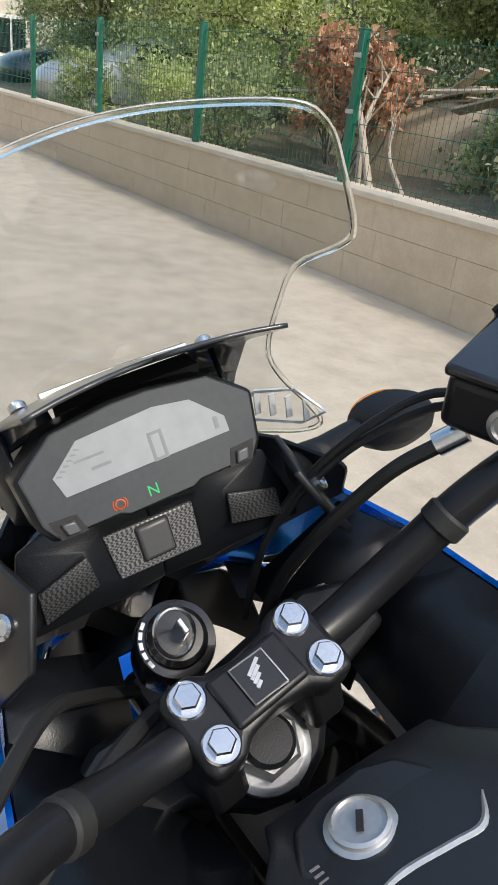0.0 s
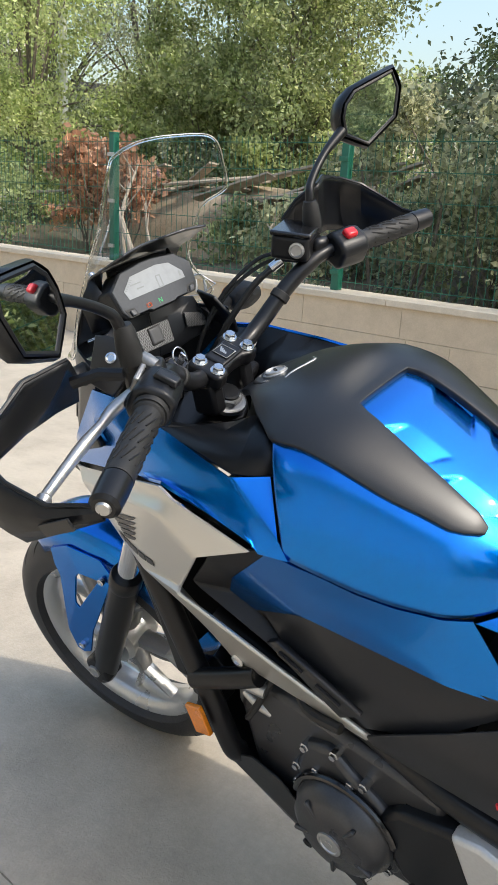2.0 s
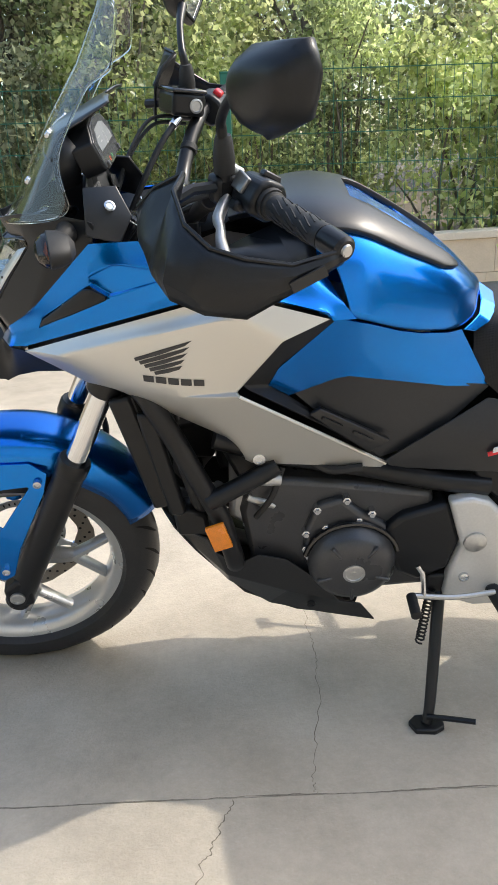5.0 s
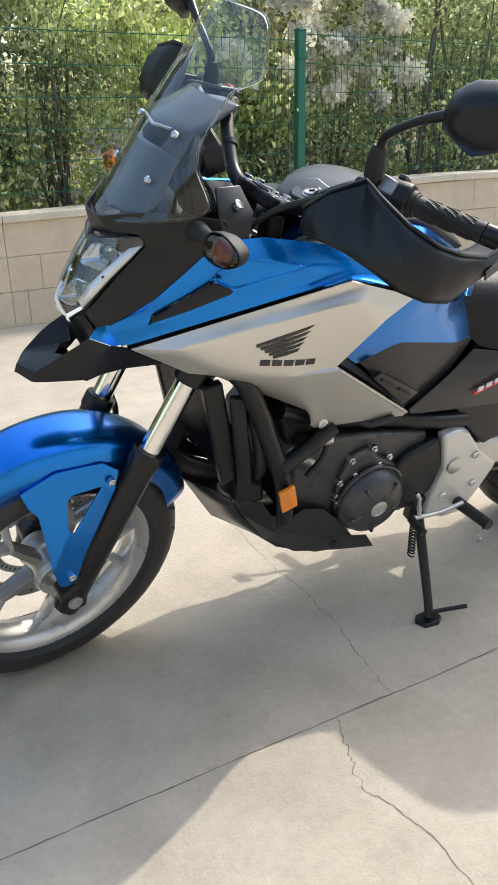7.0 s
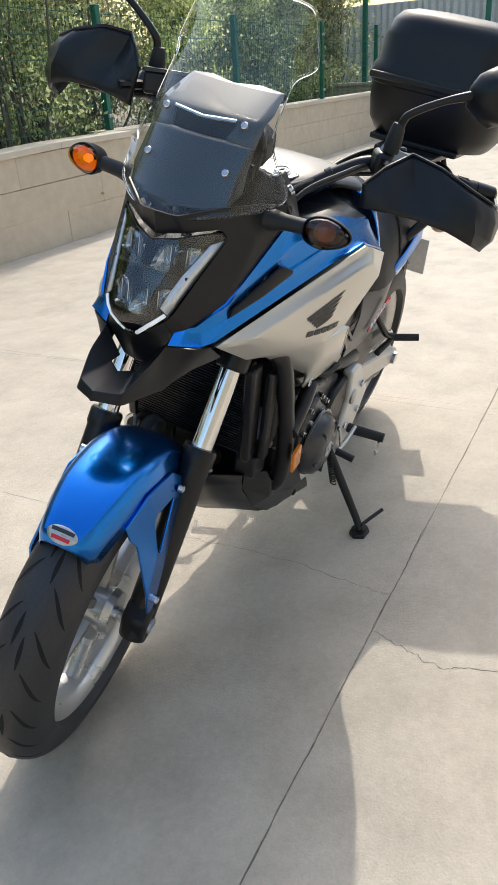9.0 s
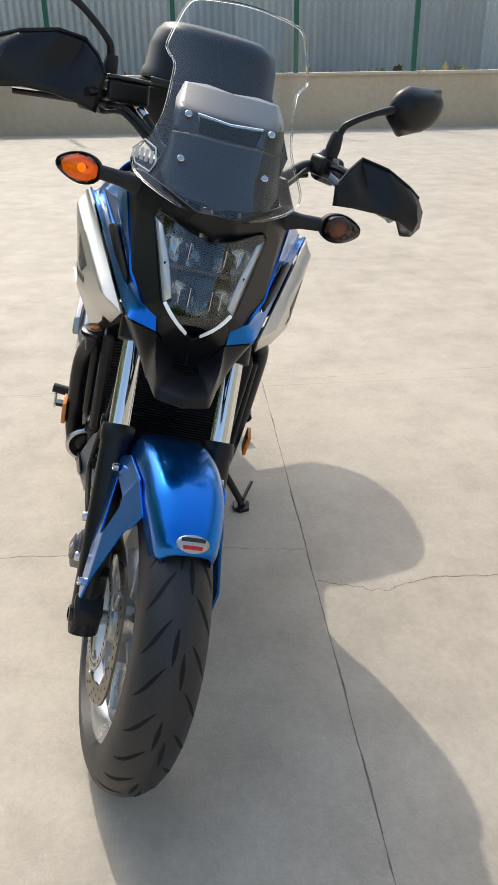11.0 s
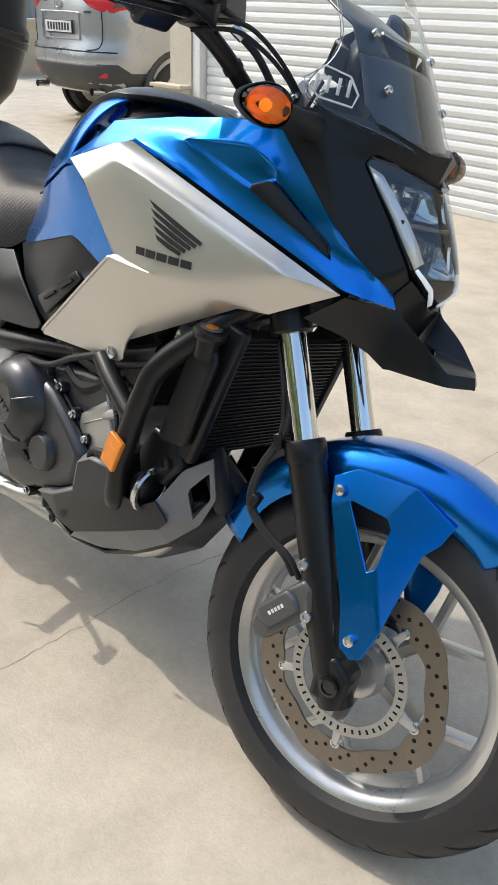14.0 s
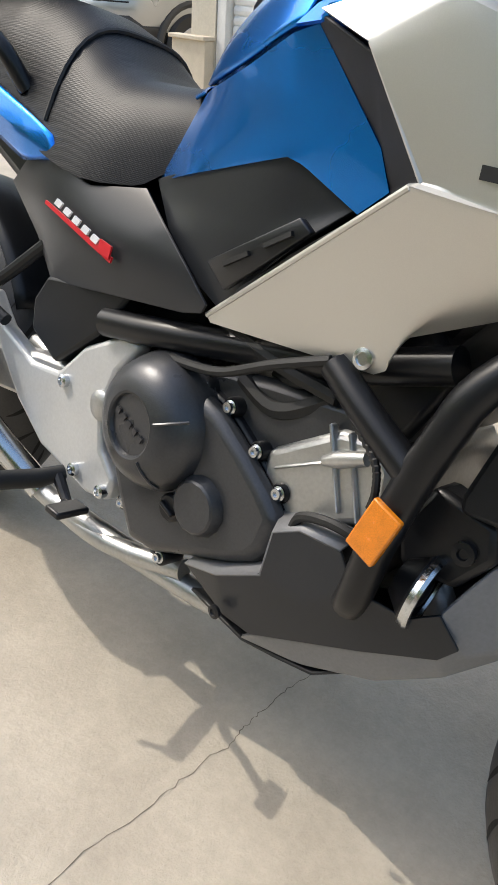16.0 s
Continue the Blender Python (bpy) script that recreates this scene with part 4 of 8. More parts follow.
# black cowl round the headlight, up to the screen
KV = {"a": (.060, .034, .850), "b": (.056, .063, .886), "c": (.014, .081, .946), "d": (-.030, .098, 1.003), "e": (-.020, .088, 1.016), "n": (.012, .038, 1.002), "f": (.030, .03, 1.030), "g": (-.022, .092, 1.040), "h": (-.08, .122, 1.056),
      "i": (-.145, .150, 1.050), "j": (-.137, .148, 1.018), "k": (-.020, .117, .902), "l": (.025, .090, .858), "l2": (.050, .058, .828), "o": (.028, 0, .994), "p": (.038, 0, 1.032), "q": (-.068, .126, 1.000)}
KF = ["a b l l2", "b c k l", "c d q k", "d e g q", "e n f g", "q g h i", "q i j", "q j k", "n o p f"]
for side in (1, -1):
    moulded("front_cowl", shell(KV, KF, side, .006), M_BLACK, bike, "matt black front cowl")
# beak under the headlight: a thin scoop with a hole, its side walls, and the chin below the lens
EV = {"n0": (.166, 0, .770), "N": (.146, .040, .770), "l0": (.171, 0, .754), "L": (.152, .045, .753), "h0": (.100, 0, .780), "h1": (.084, .024, .784), "h2": (.066, .020, .790), "m": (.104, .055, .803), "bf": (.058, .058, .830),
      "i": (.100, .055, .751), "h": (.062, .062, .750), "g": (.038, .072, .765), "g2": (.000, .084, .777), "f": (-.060, .104, .786), "e": (.008, .114, .832), "e2": (.034, .100, .832), "i0": (.100, 0, .748), "k0": (.062, 0, .748)}
EF = ["n0 N h1 h0", "l0 L N n0", "N m h1", "m bf h2 h1", "L i m N", "i h bf m", "h g e2 bf", "g g2 e e2", "g2 f e", "l0 i0 i L", "i0 k0 h i"]
CHN = {"c0": (.072, 0, .836), "c1": (.076, .024, .850), "c2": (.062, .052, .872), "d0": (.064, 0, .812), "d1": (.058, .028, .820), "bf": (.054, .058, .833), "r0": (.050, 0, .782), "r1": (.052, .022, .788), "w": (.046, .062, .846)}
for side in (1, -1):
    beak = curved("beak", skin(EV, EF, side, (("N", "m", .75), ("m", "bf", .75), ("N", "h1", .5), ("n0", "N", .7), ("L", "N", .4), ("L", "i", .7), ("i", "h", .7), ("m", "i", .3), ("l0", "L", .7))), M_BLACK, bike, "matt black beak fairing", .003)
    curved("beak_chin", skin(CHN, ["c0 c1 d1 d0", "c1 c2 w bf d1", "d0 d1 r1 r0", "d1 bf r1"], side), M_BLACK, bike, "black chin under the headlight", .003)


def screen_x(y, z):
    return float(np.interp(z, (1.02, 1.06, 1.095, 1.172, 1.248, 1.32, 1.38), (.027, -.002, -.022, -.071, -.126, -.165, -.192))) - 3.2 * y * y - 60 * y ** 4


def flat_sheet(outline, f, cuts=7, name=""):
    """A sheet with that y, z outline, bent to x = f(y, z)."""
    b = bmesh.new()
    ys, zs = [p[0] for p in outline], [p[1] for p in outline]
    b.faces.new([b.verts.new((0, y, z)) for y, z in outline])
    for k in range(1, 14):
        z = min(zs) + (max(zs) - min(zs)) * k / 14
        bmesh.ops.bisect_plane(b, geom=b.verts[:] + b.edges[:] + b.faces[:], plane_co=(0, 0, z), plane_no=(0, 0, 1))
    for k in range(1, 12):
        y = min(ys) + (max(ys) - min(ys)) * k / 12
        bmesh.ops.bisect_plane(b, geom=b.verts[:] + b.edges[:] + b.faces[:], plane_co=(0, y, 0), plane_no=(0, 1, 0))
    for v in b.verts:
        v.co.x = f(v.co.y, v.co.z)
    return b


half = [(0, 1.022), (.06, 1.030), (.115, 1.044), (.142, 1.056), (.149, 1.072), (.140, 1.092), (.122, 1.120), (.110, 1.150), (.106, 1.20), (.107, 1.228), (.121, 1.243), (.124, 1.256), (.112, 1.295), (.102, 1.318), (.086, 1.330), (.04, 1.336), (0, 1.338)]
SCREEN = half + [(-y, z) for y, z in half[-2:0:-1]]
windscreen = part("windscreen", flat_sheet(SCREEN, screen_x), M_SCREEN, bike, "tall clear curved windscreen", smooth=80)
b = bmesh.new()
ring = [Vector((screen_x(y, z), y, z)) for y, z in SCREEN]
tube(b, spline(ring + [ring[0]], 4), .0022, 6, caps=False)
part("screen_edge", b, M_EDGE, windscreen, "polished clear screen edge")
for y, z in ((.070, 1.095), (-.070, 1.095), (.070, 1.160), (-.070, 1.160)):
    b = bmesh.new()
    lathe(b, [(.0062, -.003), (.0062, .002), (.0048, .0035), (.003, .0035), (.003, .002), (0, .002)], axis_to((screen_x(y, z), y, z), (.8, 0, .6)), 16)
    part("screen_screw", b, M_STEEL, windscreen, "steel screen screw")
# plain outlined shield sticker with blank bars, low on the right of the screen
b = bmesh.new()
sh = [(-.112, 1.098), (-.132, 1.105), (-.150, 1.085), (-.142, 1.066), (-.116, 1.062), (-.108, 1.078)]
tube(b, [Vector((screen_x(y, z) + .002, y, z)) for y, z in sh + sh[:1]], .0016, 4)
sticker = part("shield_sticker", b, M_WHITE, windscreen, "white outlined shield sticker")
for k in range(4):
    b = bmesh.new()
    y, z = -.116 - .0085 * k, 1.083
    box(b, (.0015, .0055, .020), Matrix.Translation((screen_x(y, z) + .0025, y, z)))
    part("sticker_bar", b, M_WHITE, sticker, smooth=0)
# dark inner deflector with its slot
lowhalf = [(-.100, 1.070), (-.085, 1.045), (0, 1.035), (.085, 1.045), (.100, 1.070), (.096, 1.10), (.094, 1.130), (.048, 1.136), (-.048, 1.136), (-.094, 1.130), (-.096, 1.10)]
tophalf = [(-.094, 1.130), (-.048, 1.136), (-.055, 1.162), (0, 1.158), (.055, 1.162), (.048, 1.136), (.094, 1.130), (.094, 1.178), (.084, 1.204), (.045, 1.208), (0, 1.204), (-.045, 1.208), (-.084, 1.204), (-.094, 1.178)]


def defl_x(y, z):
    return screen_x(y, z) + 1.2 * y * y - .014 - 1.35 * max(0, z - 1.165)


M_SOCKET = mat("satin_grey_cap", (0.10, 0.103, 0.11), 0.35, 0.3, 0.06, 10, 300, 0.05)
M_DEFL = mat("smoked_gloss_plastic", (0.026, 0.029, 0.033), 0.28, 0.0, 0.05, 3, 30, 0.0, 0.55, rough_var=0.02)
defl = part("deflector", flat_sheet(lowhalf, defl_x), M_DEFL, bike, "dark smoked inner wind deflector", smooth=60, solid=.003)
part("deflector_top", flat_sheet(tophalf, defl_x), M_DEFL, defl, smooth=60, solid=.003)
b = bmesh.new()
box(b, (.02, .10, .03), Matrix.Translation((screen_x(0, 1.147) - .045, 0, 1.147)))
part("duct", b, M_RUBBER, defl, smooth=0)
b = bmesh.new()
tube(b, [Vector((defl_x(y, z) + .003, y, z)) for y, z in ((-.055, 1.163), (0, 1.159), (.055, 1.163))], .003, 6)
part("slot_rim", b, M_STEEL, defl)

# instrument panel: body, face, display
DASH_Y = .0135
UPV = Vector((.37, 0, .93)).normalized()
NRM = Vector((-UPV.z, 0, UPV.x))


def face(y, h, out=0.0):
    """A point of the tilted instrument face: y across, h up the slope, out towards the rider."""
    return Vector((-.155, DASH_Y, 1.130)) + Vector((0, y, 0)) + UPV * h + NRM * out


def plate(outline, lo, hi, shrink=1.0):
    b = bmesh.new()
    mid = (sum(p[0] for p in outline) / len(outline), sum(p[1] for p in outline) / len(outline))
    a = [b.verts.new(face(y, h, lo)) for y, h in outline]
    c = [b.verts.new(face(mid[0] + (y - mid[0]) * shrink, mid[1] + (h - mid[1]) * shrink, hi)) for y, h in outline]
    b.faces.new(a)
    b.faces.new(c)
    for i in range(len(a)):
        j = (i + 1) % len(a)
        b.faces.new((a[i], a[j], c[j], c[i]))
    bmesh.ops.recalc_face_normals(b, faces=b.faces)
    return b


OUT = [(-.072, -.0235), (-.030, -.0235), (-.024, -.0265), (.024, -.0265), (.030, -.0235), (.072, -.0235), (.079, -.012), (.083, .0210), (.056, .0425), (.012, .0475), (-.012, .0475), (-.056, .0425), (-.083, .0210), (-.079, -.012)]
dash = part("instrument_panel", plate(OUT, -.034, .001, 1.0), M_BLACK, bike, "dark digital instrument panel", bevel=.003)
M_LCD = mat("grey_display_glass", (0.30, 0.32, 0.335), 0.16, 0.0, 0.1, 20, 100, spec=0.35)
M_DASHFACE = mat("dash_face_plastic", (0.062, 0.066, 0.072), 0.22, 0.0, 0.1, 20, 200, spec=0.35)
part("dash_face", plate([(y * .965, .0105 + (h - .0105) * .95) for y, h in OUT], .001, .0035, .985), M_DASHFACE, dash, bevel=.0008)
part("display", plate([(.0565, .0014), (.0605, .0150), (.0400, .0318), (-.012, .0345), (-.037, .0305), (-.057, .0120), (-.0575, .0014)], .0035, .0042), M_LCD, dash, "pale grey liquid crystal display", smooth=0)
M_SEG = mat("display_segment", (0.20, 0.215, 0.225), 0.3)
for y, h, w, t in ((-.012, .0105, .0022, .016), (-.004, .0105, .0022, .016), (-.008, .019, .010, .0022), (-.008, .002, .010, .0022), (.036, .0195, .020, .0018), (.030, .012, .013, .0022), (-.050, .010, .003, .008)):
    part("segment", plate([(y - w / 2, h - t / 2), (y + w / 2, h - t / 2), (y + w / 2, h + t / 2), (y - w / 2, h + t / 2)], .0042, .0044), M_SEG, dash, smooth=0)
for i in range(6):
    y, h = .0585 - .0030 * i, .0145 + .0024 * i
    part("segment", plate([(y, h), (y - .004, h - .001), (y - .0036, h + .0004), (y - .0006, h + .0012)], .0042, .0044), M_SEG, dash, smooth=0)
for s in (1, -1):
    well = part("button_well", plate([(s * .072, -.0095), (s * .0545, -.0105), (s * .0505, -.0230), (s * .0680, -.0225)], .0030, .0040), M_RUBBER, dash, smooth=0)
    part("dash_button", plate([(s * .0660, -.0125), (s * .0570, -.0130), (s * .0550, -.0215), (s * .0640, -.0210)], .0038, .0075, .9), M_SOCKET, dash, "small grey dash button", bevel=.001)
M_NEUTRAL = lamp_mat("neutral_light", (0.02, 0.36, 0.10), 0.3)
M_WARN = lamp_mat("warning_light", (0.40, 0.07, 0.02), 0.1)
ringb = bmesh.new()
tube(ringb, [face(.0272 + .0030 * math.cos(a), -.0157 + .0030 * math.sin(a), .0037) for a in steps(0, math.tau, 16)], .0007, 4)
tube(ringb, [face(.0272 + r * .0047 * math.cos(a), -.0157 + .0047 * math.sin(a), .0037) for r in (1,) for a in steps(-.8, .8, 6)], .0005, 4)
tube(ringb, [face(.0272 - .0047 * math.cos(a), -.0157 + .0047 * math.sin(a), .0037) for a in steps(-.8, .8, 6)], .0005, 4)
part("warning_lamp", ringb, M_WARN, dash, smooth=0)
letter = bpy.data.curves.new("gear_letter", "FONT")
letter.body, letter.size, letter.align_x = "N", .0105, "CENTER"
lo = new("gear_letter", letter)
lo.parent = dash
lp = face(.0040, -.0190, .0038)
lo.matrix_basis = Matrix(((0, UPV.x, NRM.x, lp.x), (-1, 0, 0, lp.y), (0, UPV.z, NRM.z, lp.z), (0, 0, 0, 1)))
letter.materials.append(M_NEUTRAL)


def off_centre(bm):
    bmesh.ops.translate(bm, verts=bm.verts, vec=(0, DASH_Y, 0))
    return bm


# cheeks that join the panel and the deflector
VV = {"a": (-.108, .078, 1.168), "b": (-.130, .078, 1.135), "c": (-.122, .066, 1.090), "d": (-.090, .084, 1.080), "e": (-.088, .094, 1.130)}
for side in (1, -1):
    part("dash_cheek", off_centre(facets(VV, ["a b e", "b c d e"], side, .8)), M_BLACK, dash, solid=.004)
# lower dash: smooth black base, woven centre plate and wings, a square cap
M_WEAVE2 = mat("silver_grey_weave", (0.16, 0.162, 0.165), 0.36, 0.3, 0.1, 60, 100, 0.0)
n, l = M_WEAVE2.node_tree.nodes, M_WEAVE2.node_tree.links
co = n.new("ShaderNodeTexCoord")
wv = n.new("ShaderNodeTexChecker")
wv.inputs["Scale"].default_value = 560
wv.inputs["Color1"].default_value, wv.inputs["Color2"].default_value = (.24, .242, .246, 1), (.045, .045, .047, 1)
spin = n.new("ShaderNodeMapping")
spin.inputs["Rotation"].default_value = (.0, .25, .0)
l.new(co.outputs["Object"], spin.inputs["Vector"])
l.new(spin.outputs["Vector"], wv.inputs["Vector"])
l.new(wv.outputs["Color"], n["Principled BSDF"].inputs["Base Color"])
M_WEAVE3 = M_WEAVE2.copy()
M_WEAVE3.name = "dark_weave"
for node in M_WEAVE3.node_tree.nodes:
    if node.type == "TEX_CHECKER":
        node.inputs["Color1"].default_value, node.inputs["Color2"].default_value = (.075, .076, .078, 1), (.012, .012, .013, 1)
M_SOCKET2 = mat("charcoal_cap", (0.085, 0.087, 0.092), 0.42, 0.1, 0.06, 10, 300, 0.03)
LV = {"u0": (-.126, 0, 1.098), "u": (-.128, .052, 1.100), "u2": (-.132, .094, 1.088), "p0": (-.128, 0, 1.073), "p": (-.128, .036, 1.073), "q0": (-.139, 0, 1.036), "q": (-.139, .033, 1.036), "w2": (-.142, .053, 1.075), "w3": (-.148, .051, 1.052), "w1": (-.145, .092, 1.064), "w4": (-.151, .093, 1.042),
      "r0": (-.136, 0, 1.018), "r": (-.140, .036, 1.018), "r3": (-.146, .060, 1.026), "x": (-.140, .108, 1.050), "x4": (-.150, .110, 1.030)}
for side in (1, -1):
    lower = part("lower_dash", off_centre(facets(LV, ["u0 u p p0", "u u2 w2 p", "u2 w1 w2", "p0 p q q0", "p w2 w3 q", "w2 w1 w4 w3", "q0 q r r0", "q w3 r3 r", "w3 w4 x4 r3", "u2 x w1", "w1 x x4 w4"], side, .9)), M_BLACK, bike, "smooth black lower dash cover", solid=.006, bevel=.002)
    wing = off_centre(facets({"a": (-.1455, .0535, 1.0745), "b": (-.1485, .091, 1.0638), "c": (-.1540, .092, 1.0425), "d": (-.1510, .0515, 1.0520)}, ["a b c d"], side, .9))
    part("wing_weave", wing, M_WEAVE3, lower, "fine woven grey inlay", solid=.003, bevel=.0006)
PM = frame_at((-.1345, .0160, 1.0545), (-.96, 0, .28), (.28, 0, .96))
b = bmesh.new()
prism(b, [(.0172, .0342), (-.0182, .0310), (-.0200, -.0325), (.0150, -.0345)], -.004, .002, PM)
socket = part("socket_plate", b, M_WEAVE2, bike, "raised plate with a fine weave", bevel=.0012)
b = bmesh.new()
box(b, (.0285, .0265, .005), PM @ Matrix.Translation((.0005, -.0010, .001)))
part("cap_seam", b, M_RUBBER, socket, smooth=0, bevel=.003, segs=3)
b = bmesh.new()
box(b, (.0258, .0238, .006), PM @ Matrix.Translation((.0005, -.0010, .0018)))
part("socket_cap", b, M_SOCKET2, socket, "square charcoal socket cap", bevel=.0028, segs=3)
# corner plates beside the dash
GV = {"a": (-.129, .104, 1.092), "b": (-.177, .092, 1.090), "c": (-.198, .110, 1.050), "d": (-.180, .134, 1.016), "e": (-.130, .136, 1.030)}
for side in (1, -1):
    plate_ob = part("corner_plate", off_centre(facets(GV, ["a b c d e"], side, .9)), M_GREY, bike, solid=.006, bevel=.002)
    b = bmesh.new()
    lathe(b, [(.0085, -.002), (.0085, .004), (.006, .005), (.005, .003), (0, .003)], axis_to((-.167, DASH_Y + side * .1165, 1.067), (-.4, side * .65, .65)), 16)
    part("plate_screw", b, M_STEEL, plate_ob)


# indicators on stalks
def indicator(side, lens):
    b = bmesh.new()
    tube(b, [(-.100, side * .125, 1.030), (-.098, side * .16, 1.034), (-.096, side * .20, 1.037)], [.020, .013, .012], 12, 3)
    ob = part("indicator", b, M_RUBBER, bike, "flexible black indicator stalk")
    b = bmesh.new()
    m = frame_at((-.094, side * .228, 1.037), (1, side * .25, 0), (0, side, 0))

    def oval(bm, rings):
        """Rings of a rounded lens that narrows towards its outer end."""
        rows = []
        for r, z in rings:
            row = []
            for k in range(24):
                a = math.tau * k / 24
                c, n = math.cos(a), math.sin(a)
                row.append(bm.verts.new(m @ Vector((r * (1.02 * c + .10 * c * c), r * .66 * math.copysign(abs(n) ** .8, n) * (1 - .30 * max(0, c) ** 1.5), z))))
            rows.append(row)
        for p, q in zip(rows, rows[1:]):
            for k in range(24):
                bm.faces.new((p[k], p[(k + 1) % 24], q[(k + 1) % 24], q[k]))
        bm.faces.new(rows[-1])
        return bm
    oval(b, [(.0370, 0), (.0335, .010), (.024, .018), (.010, .0215)])
    part("lens", b, lens, ob, "faceted amber indicator lens", smooth=20)
    b = bmesh.new()
    oval(b, [(.0375, .003), (.0395, .002), (.0375, -.012), (.029, -.026), (.012, -.034)])
    part("shell", b, M_RUBBER, ob, bevel=.0015)
    b = bmesh.new()
    lathe(b, [(.005, -.012), (.008, -.004), (.005, .003), (0, .006)] if side < 0 else [(.010, -.02), (.018, -.004), (.012, .006), (0, .010)], m, 12)
    part("bulb", b, M_ORANGE if side > 0 else M_GLOW, ob)
    b = bmesh.new()
    lathe(b, [(.006, -.018), (.020, -.014), (.032, -.004), (.0345, .004)], m @ Matrix.Diagonal((.96, .60, 1, 1)), 12, caps=False)
    part("inner_reflector", b, M_AMBERCELL if side < 0 else M_REFLECT, ob, smooth=10)
    return ob


M_GLOW = lamp_mat("lit_amber_bulb", (1.0, 0.36, 0.02), 0.5)
M_AMBERCELL = mat("amber_cell_reflector", (0.95, 0.62, 0.22), 0.22, 0.6, 0.2, 30, 400, 0.3, 0.0, 700)
M_AMBERLENS = thin_clear("amber_lens", (1.0, 0.60, 0.09), 0.05)
indicator(1, M_SMOKE)
indicator(-1, M_AMBERLENS)

# ---- steered parts: wheel, fork, mudguard, bars ----
Y_AXIS = Matrix(((1, 0, 0, 0), (0, 0, 1, 0), (0, -1, 0, 0), (0, 0, 0, 1)))


def wheel(name, at, radius, width, rim_r, steer, label, disc_side):
    """A cast wheel in its plane; local z of the turned parts lies along the axle."""
    tr = (STEER if steer else Matrix()) @ Matrix.Translation(at) @ Y_AXIS
    w = width / 2
    b = bmesh.new()
    # rim barrel with lips
    lathe(b, [(rim_r - .030, -w * .30), (rim_r - .022, -w * .62), (rim_r - .004, -w * .74), (rim_r + .006, -w * .76), (rim_r + .004, -w * .66), (rim_r - .012, -w * .5),
              (rim_r - .020, 0), (rim_r - .012, w * .5), (rim_r + .004, w * .66), (rim_r + .006, w * .76), (rim_r - .004, w * .74), (rim_r - .022, w * .62), (rim_r - .030, w * .30), (rim_r - .030, -w * .30)], tr, 72, caps=False)
    rim = part(name, b, M_WHEEL, bike, label, smooth=50)
    b = bmesh.new()
    lathe(b, [(.020, -.055), (.040, -.055), (.046, -.040), (.040, -.020), (.040, .020), (.046, .040), (.040, .055), (.020, .055)], tr, 32, caps=True)
    part("hub", b, M_WHEEL, rim)
    for i in range(5):
        a = math.tau * i / 5 + .45
        fork_r = rim_r * .50
        mid = Vector((math.cos(a) * fork_r, math.sin(a) * fork_r, 0))
        b = bmesh.new()
        for s in (-1, 1):
            e = a + s * .30
            pts = [Vector((math.cos(a) * .038, math.sin(a) * .038, 0)), mid, Vector((math.cos(e) * (rim_r - .022), math.sin(e) * (rim_r - .022), 0))]
            for (p, q), (w0, w1), (t0, t1) in (((pts[0], pts[1]), (.013, .010), (.022, .017)), ((pts[1], pts[2]), (.0070, .0075), (.016, .013))):
                d = (q - p).normalized()
                n = Vector((-d.y, d.x, 0))
                ring = []
                for c, ww, tt in ((p, w0, t0), (q, w1, t1)):
                    ring.append([b.verts.new(tr @ (c + n * x + Vector((0, 0, z)))) for x, z in ((-ww, -tt * .5), (-ww * .6, -tt), (ww * .6, -tt), (ww, -tt * .5), (ww, tt * .5), (ww * .6, tt), (-ww * .6, tt), (-ww, tt * .5))])
                for j in range(8):
                    b.faces.new((ring[0][j], ring[0][(j + 1) % 8], ring[1][(j + 1) % 8], ring[1][j]))
                b.faces.new(ring[0][::-1])
                b.faces.new(ring[1])
        part("spoke", b, M_WHEEL, rim, smooth=30)
    # tyre carcass
    prof = []
    for k in range(25):
        t = math.pi * (k / 24) - math.pi / 2
        z = w * math.sin(t)
        bulge = math.cos(t) ** .75 if math.cos(t) > 1e-6 else 0
        prof.append((rim_r + .002 + (radius - rim_r - .002) * bulge, z * (1 if abs(z) < w * .99 else .99)))
    prof = [(rim_r - .006, -w * .70)] + prof + [(rim_r - .006, w * .70)]
    b = bmesh.new()
    lathe(b, prof, tr, 96, caps=False)
    tyre = part("tyre", b, M_TYRE, rim, "black road tyre", smooth=50)
    # tread grooves: black slivers laid on the crown for the shade in the grooves
    b = bmesh.new()

    def crown(ang, z, out=.0006):
        c = math.sqrt(max(0, 1 - (z / w) ** 2)) ** .75
        r = rim_r + .002 + (radius - rim_r - .002) * c + out
        return tr @ Vector((math.cos(ang) * r, math.sin(ang) * r, z))
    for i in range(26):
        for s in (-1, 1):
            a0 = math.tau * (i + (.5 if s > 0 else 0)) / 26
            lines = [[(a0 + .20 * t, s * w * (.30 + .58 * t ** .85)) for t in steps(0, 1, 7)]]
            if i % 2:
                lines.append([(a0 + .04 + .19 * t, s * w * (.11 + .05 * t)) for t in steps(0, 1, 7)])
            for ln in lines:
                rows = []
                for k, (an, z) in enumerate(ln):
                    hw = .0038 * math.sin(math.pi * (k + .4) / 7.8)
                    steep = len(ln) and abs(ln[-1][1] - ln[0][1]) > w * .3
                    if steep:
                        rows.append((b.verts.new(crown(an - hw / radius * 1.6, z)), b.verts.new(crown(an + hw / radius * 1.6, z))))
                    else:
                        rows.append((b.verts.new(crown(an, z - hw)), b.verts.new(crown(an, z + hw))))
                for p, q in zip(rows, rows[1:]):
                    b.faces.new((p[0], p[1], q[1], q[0]))
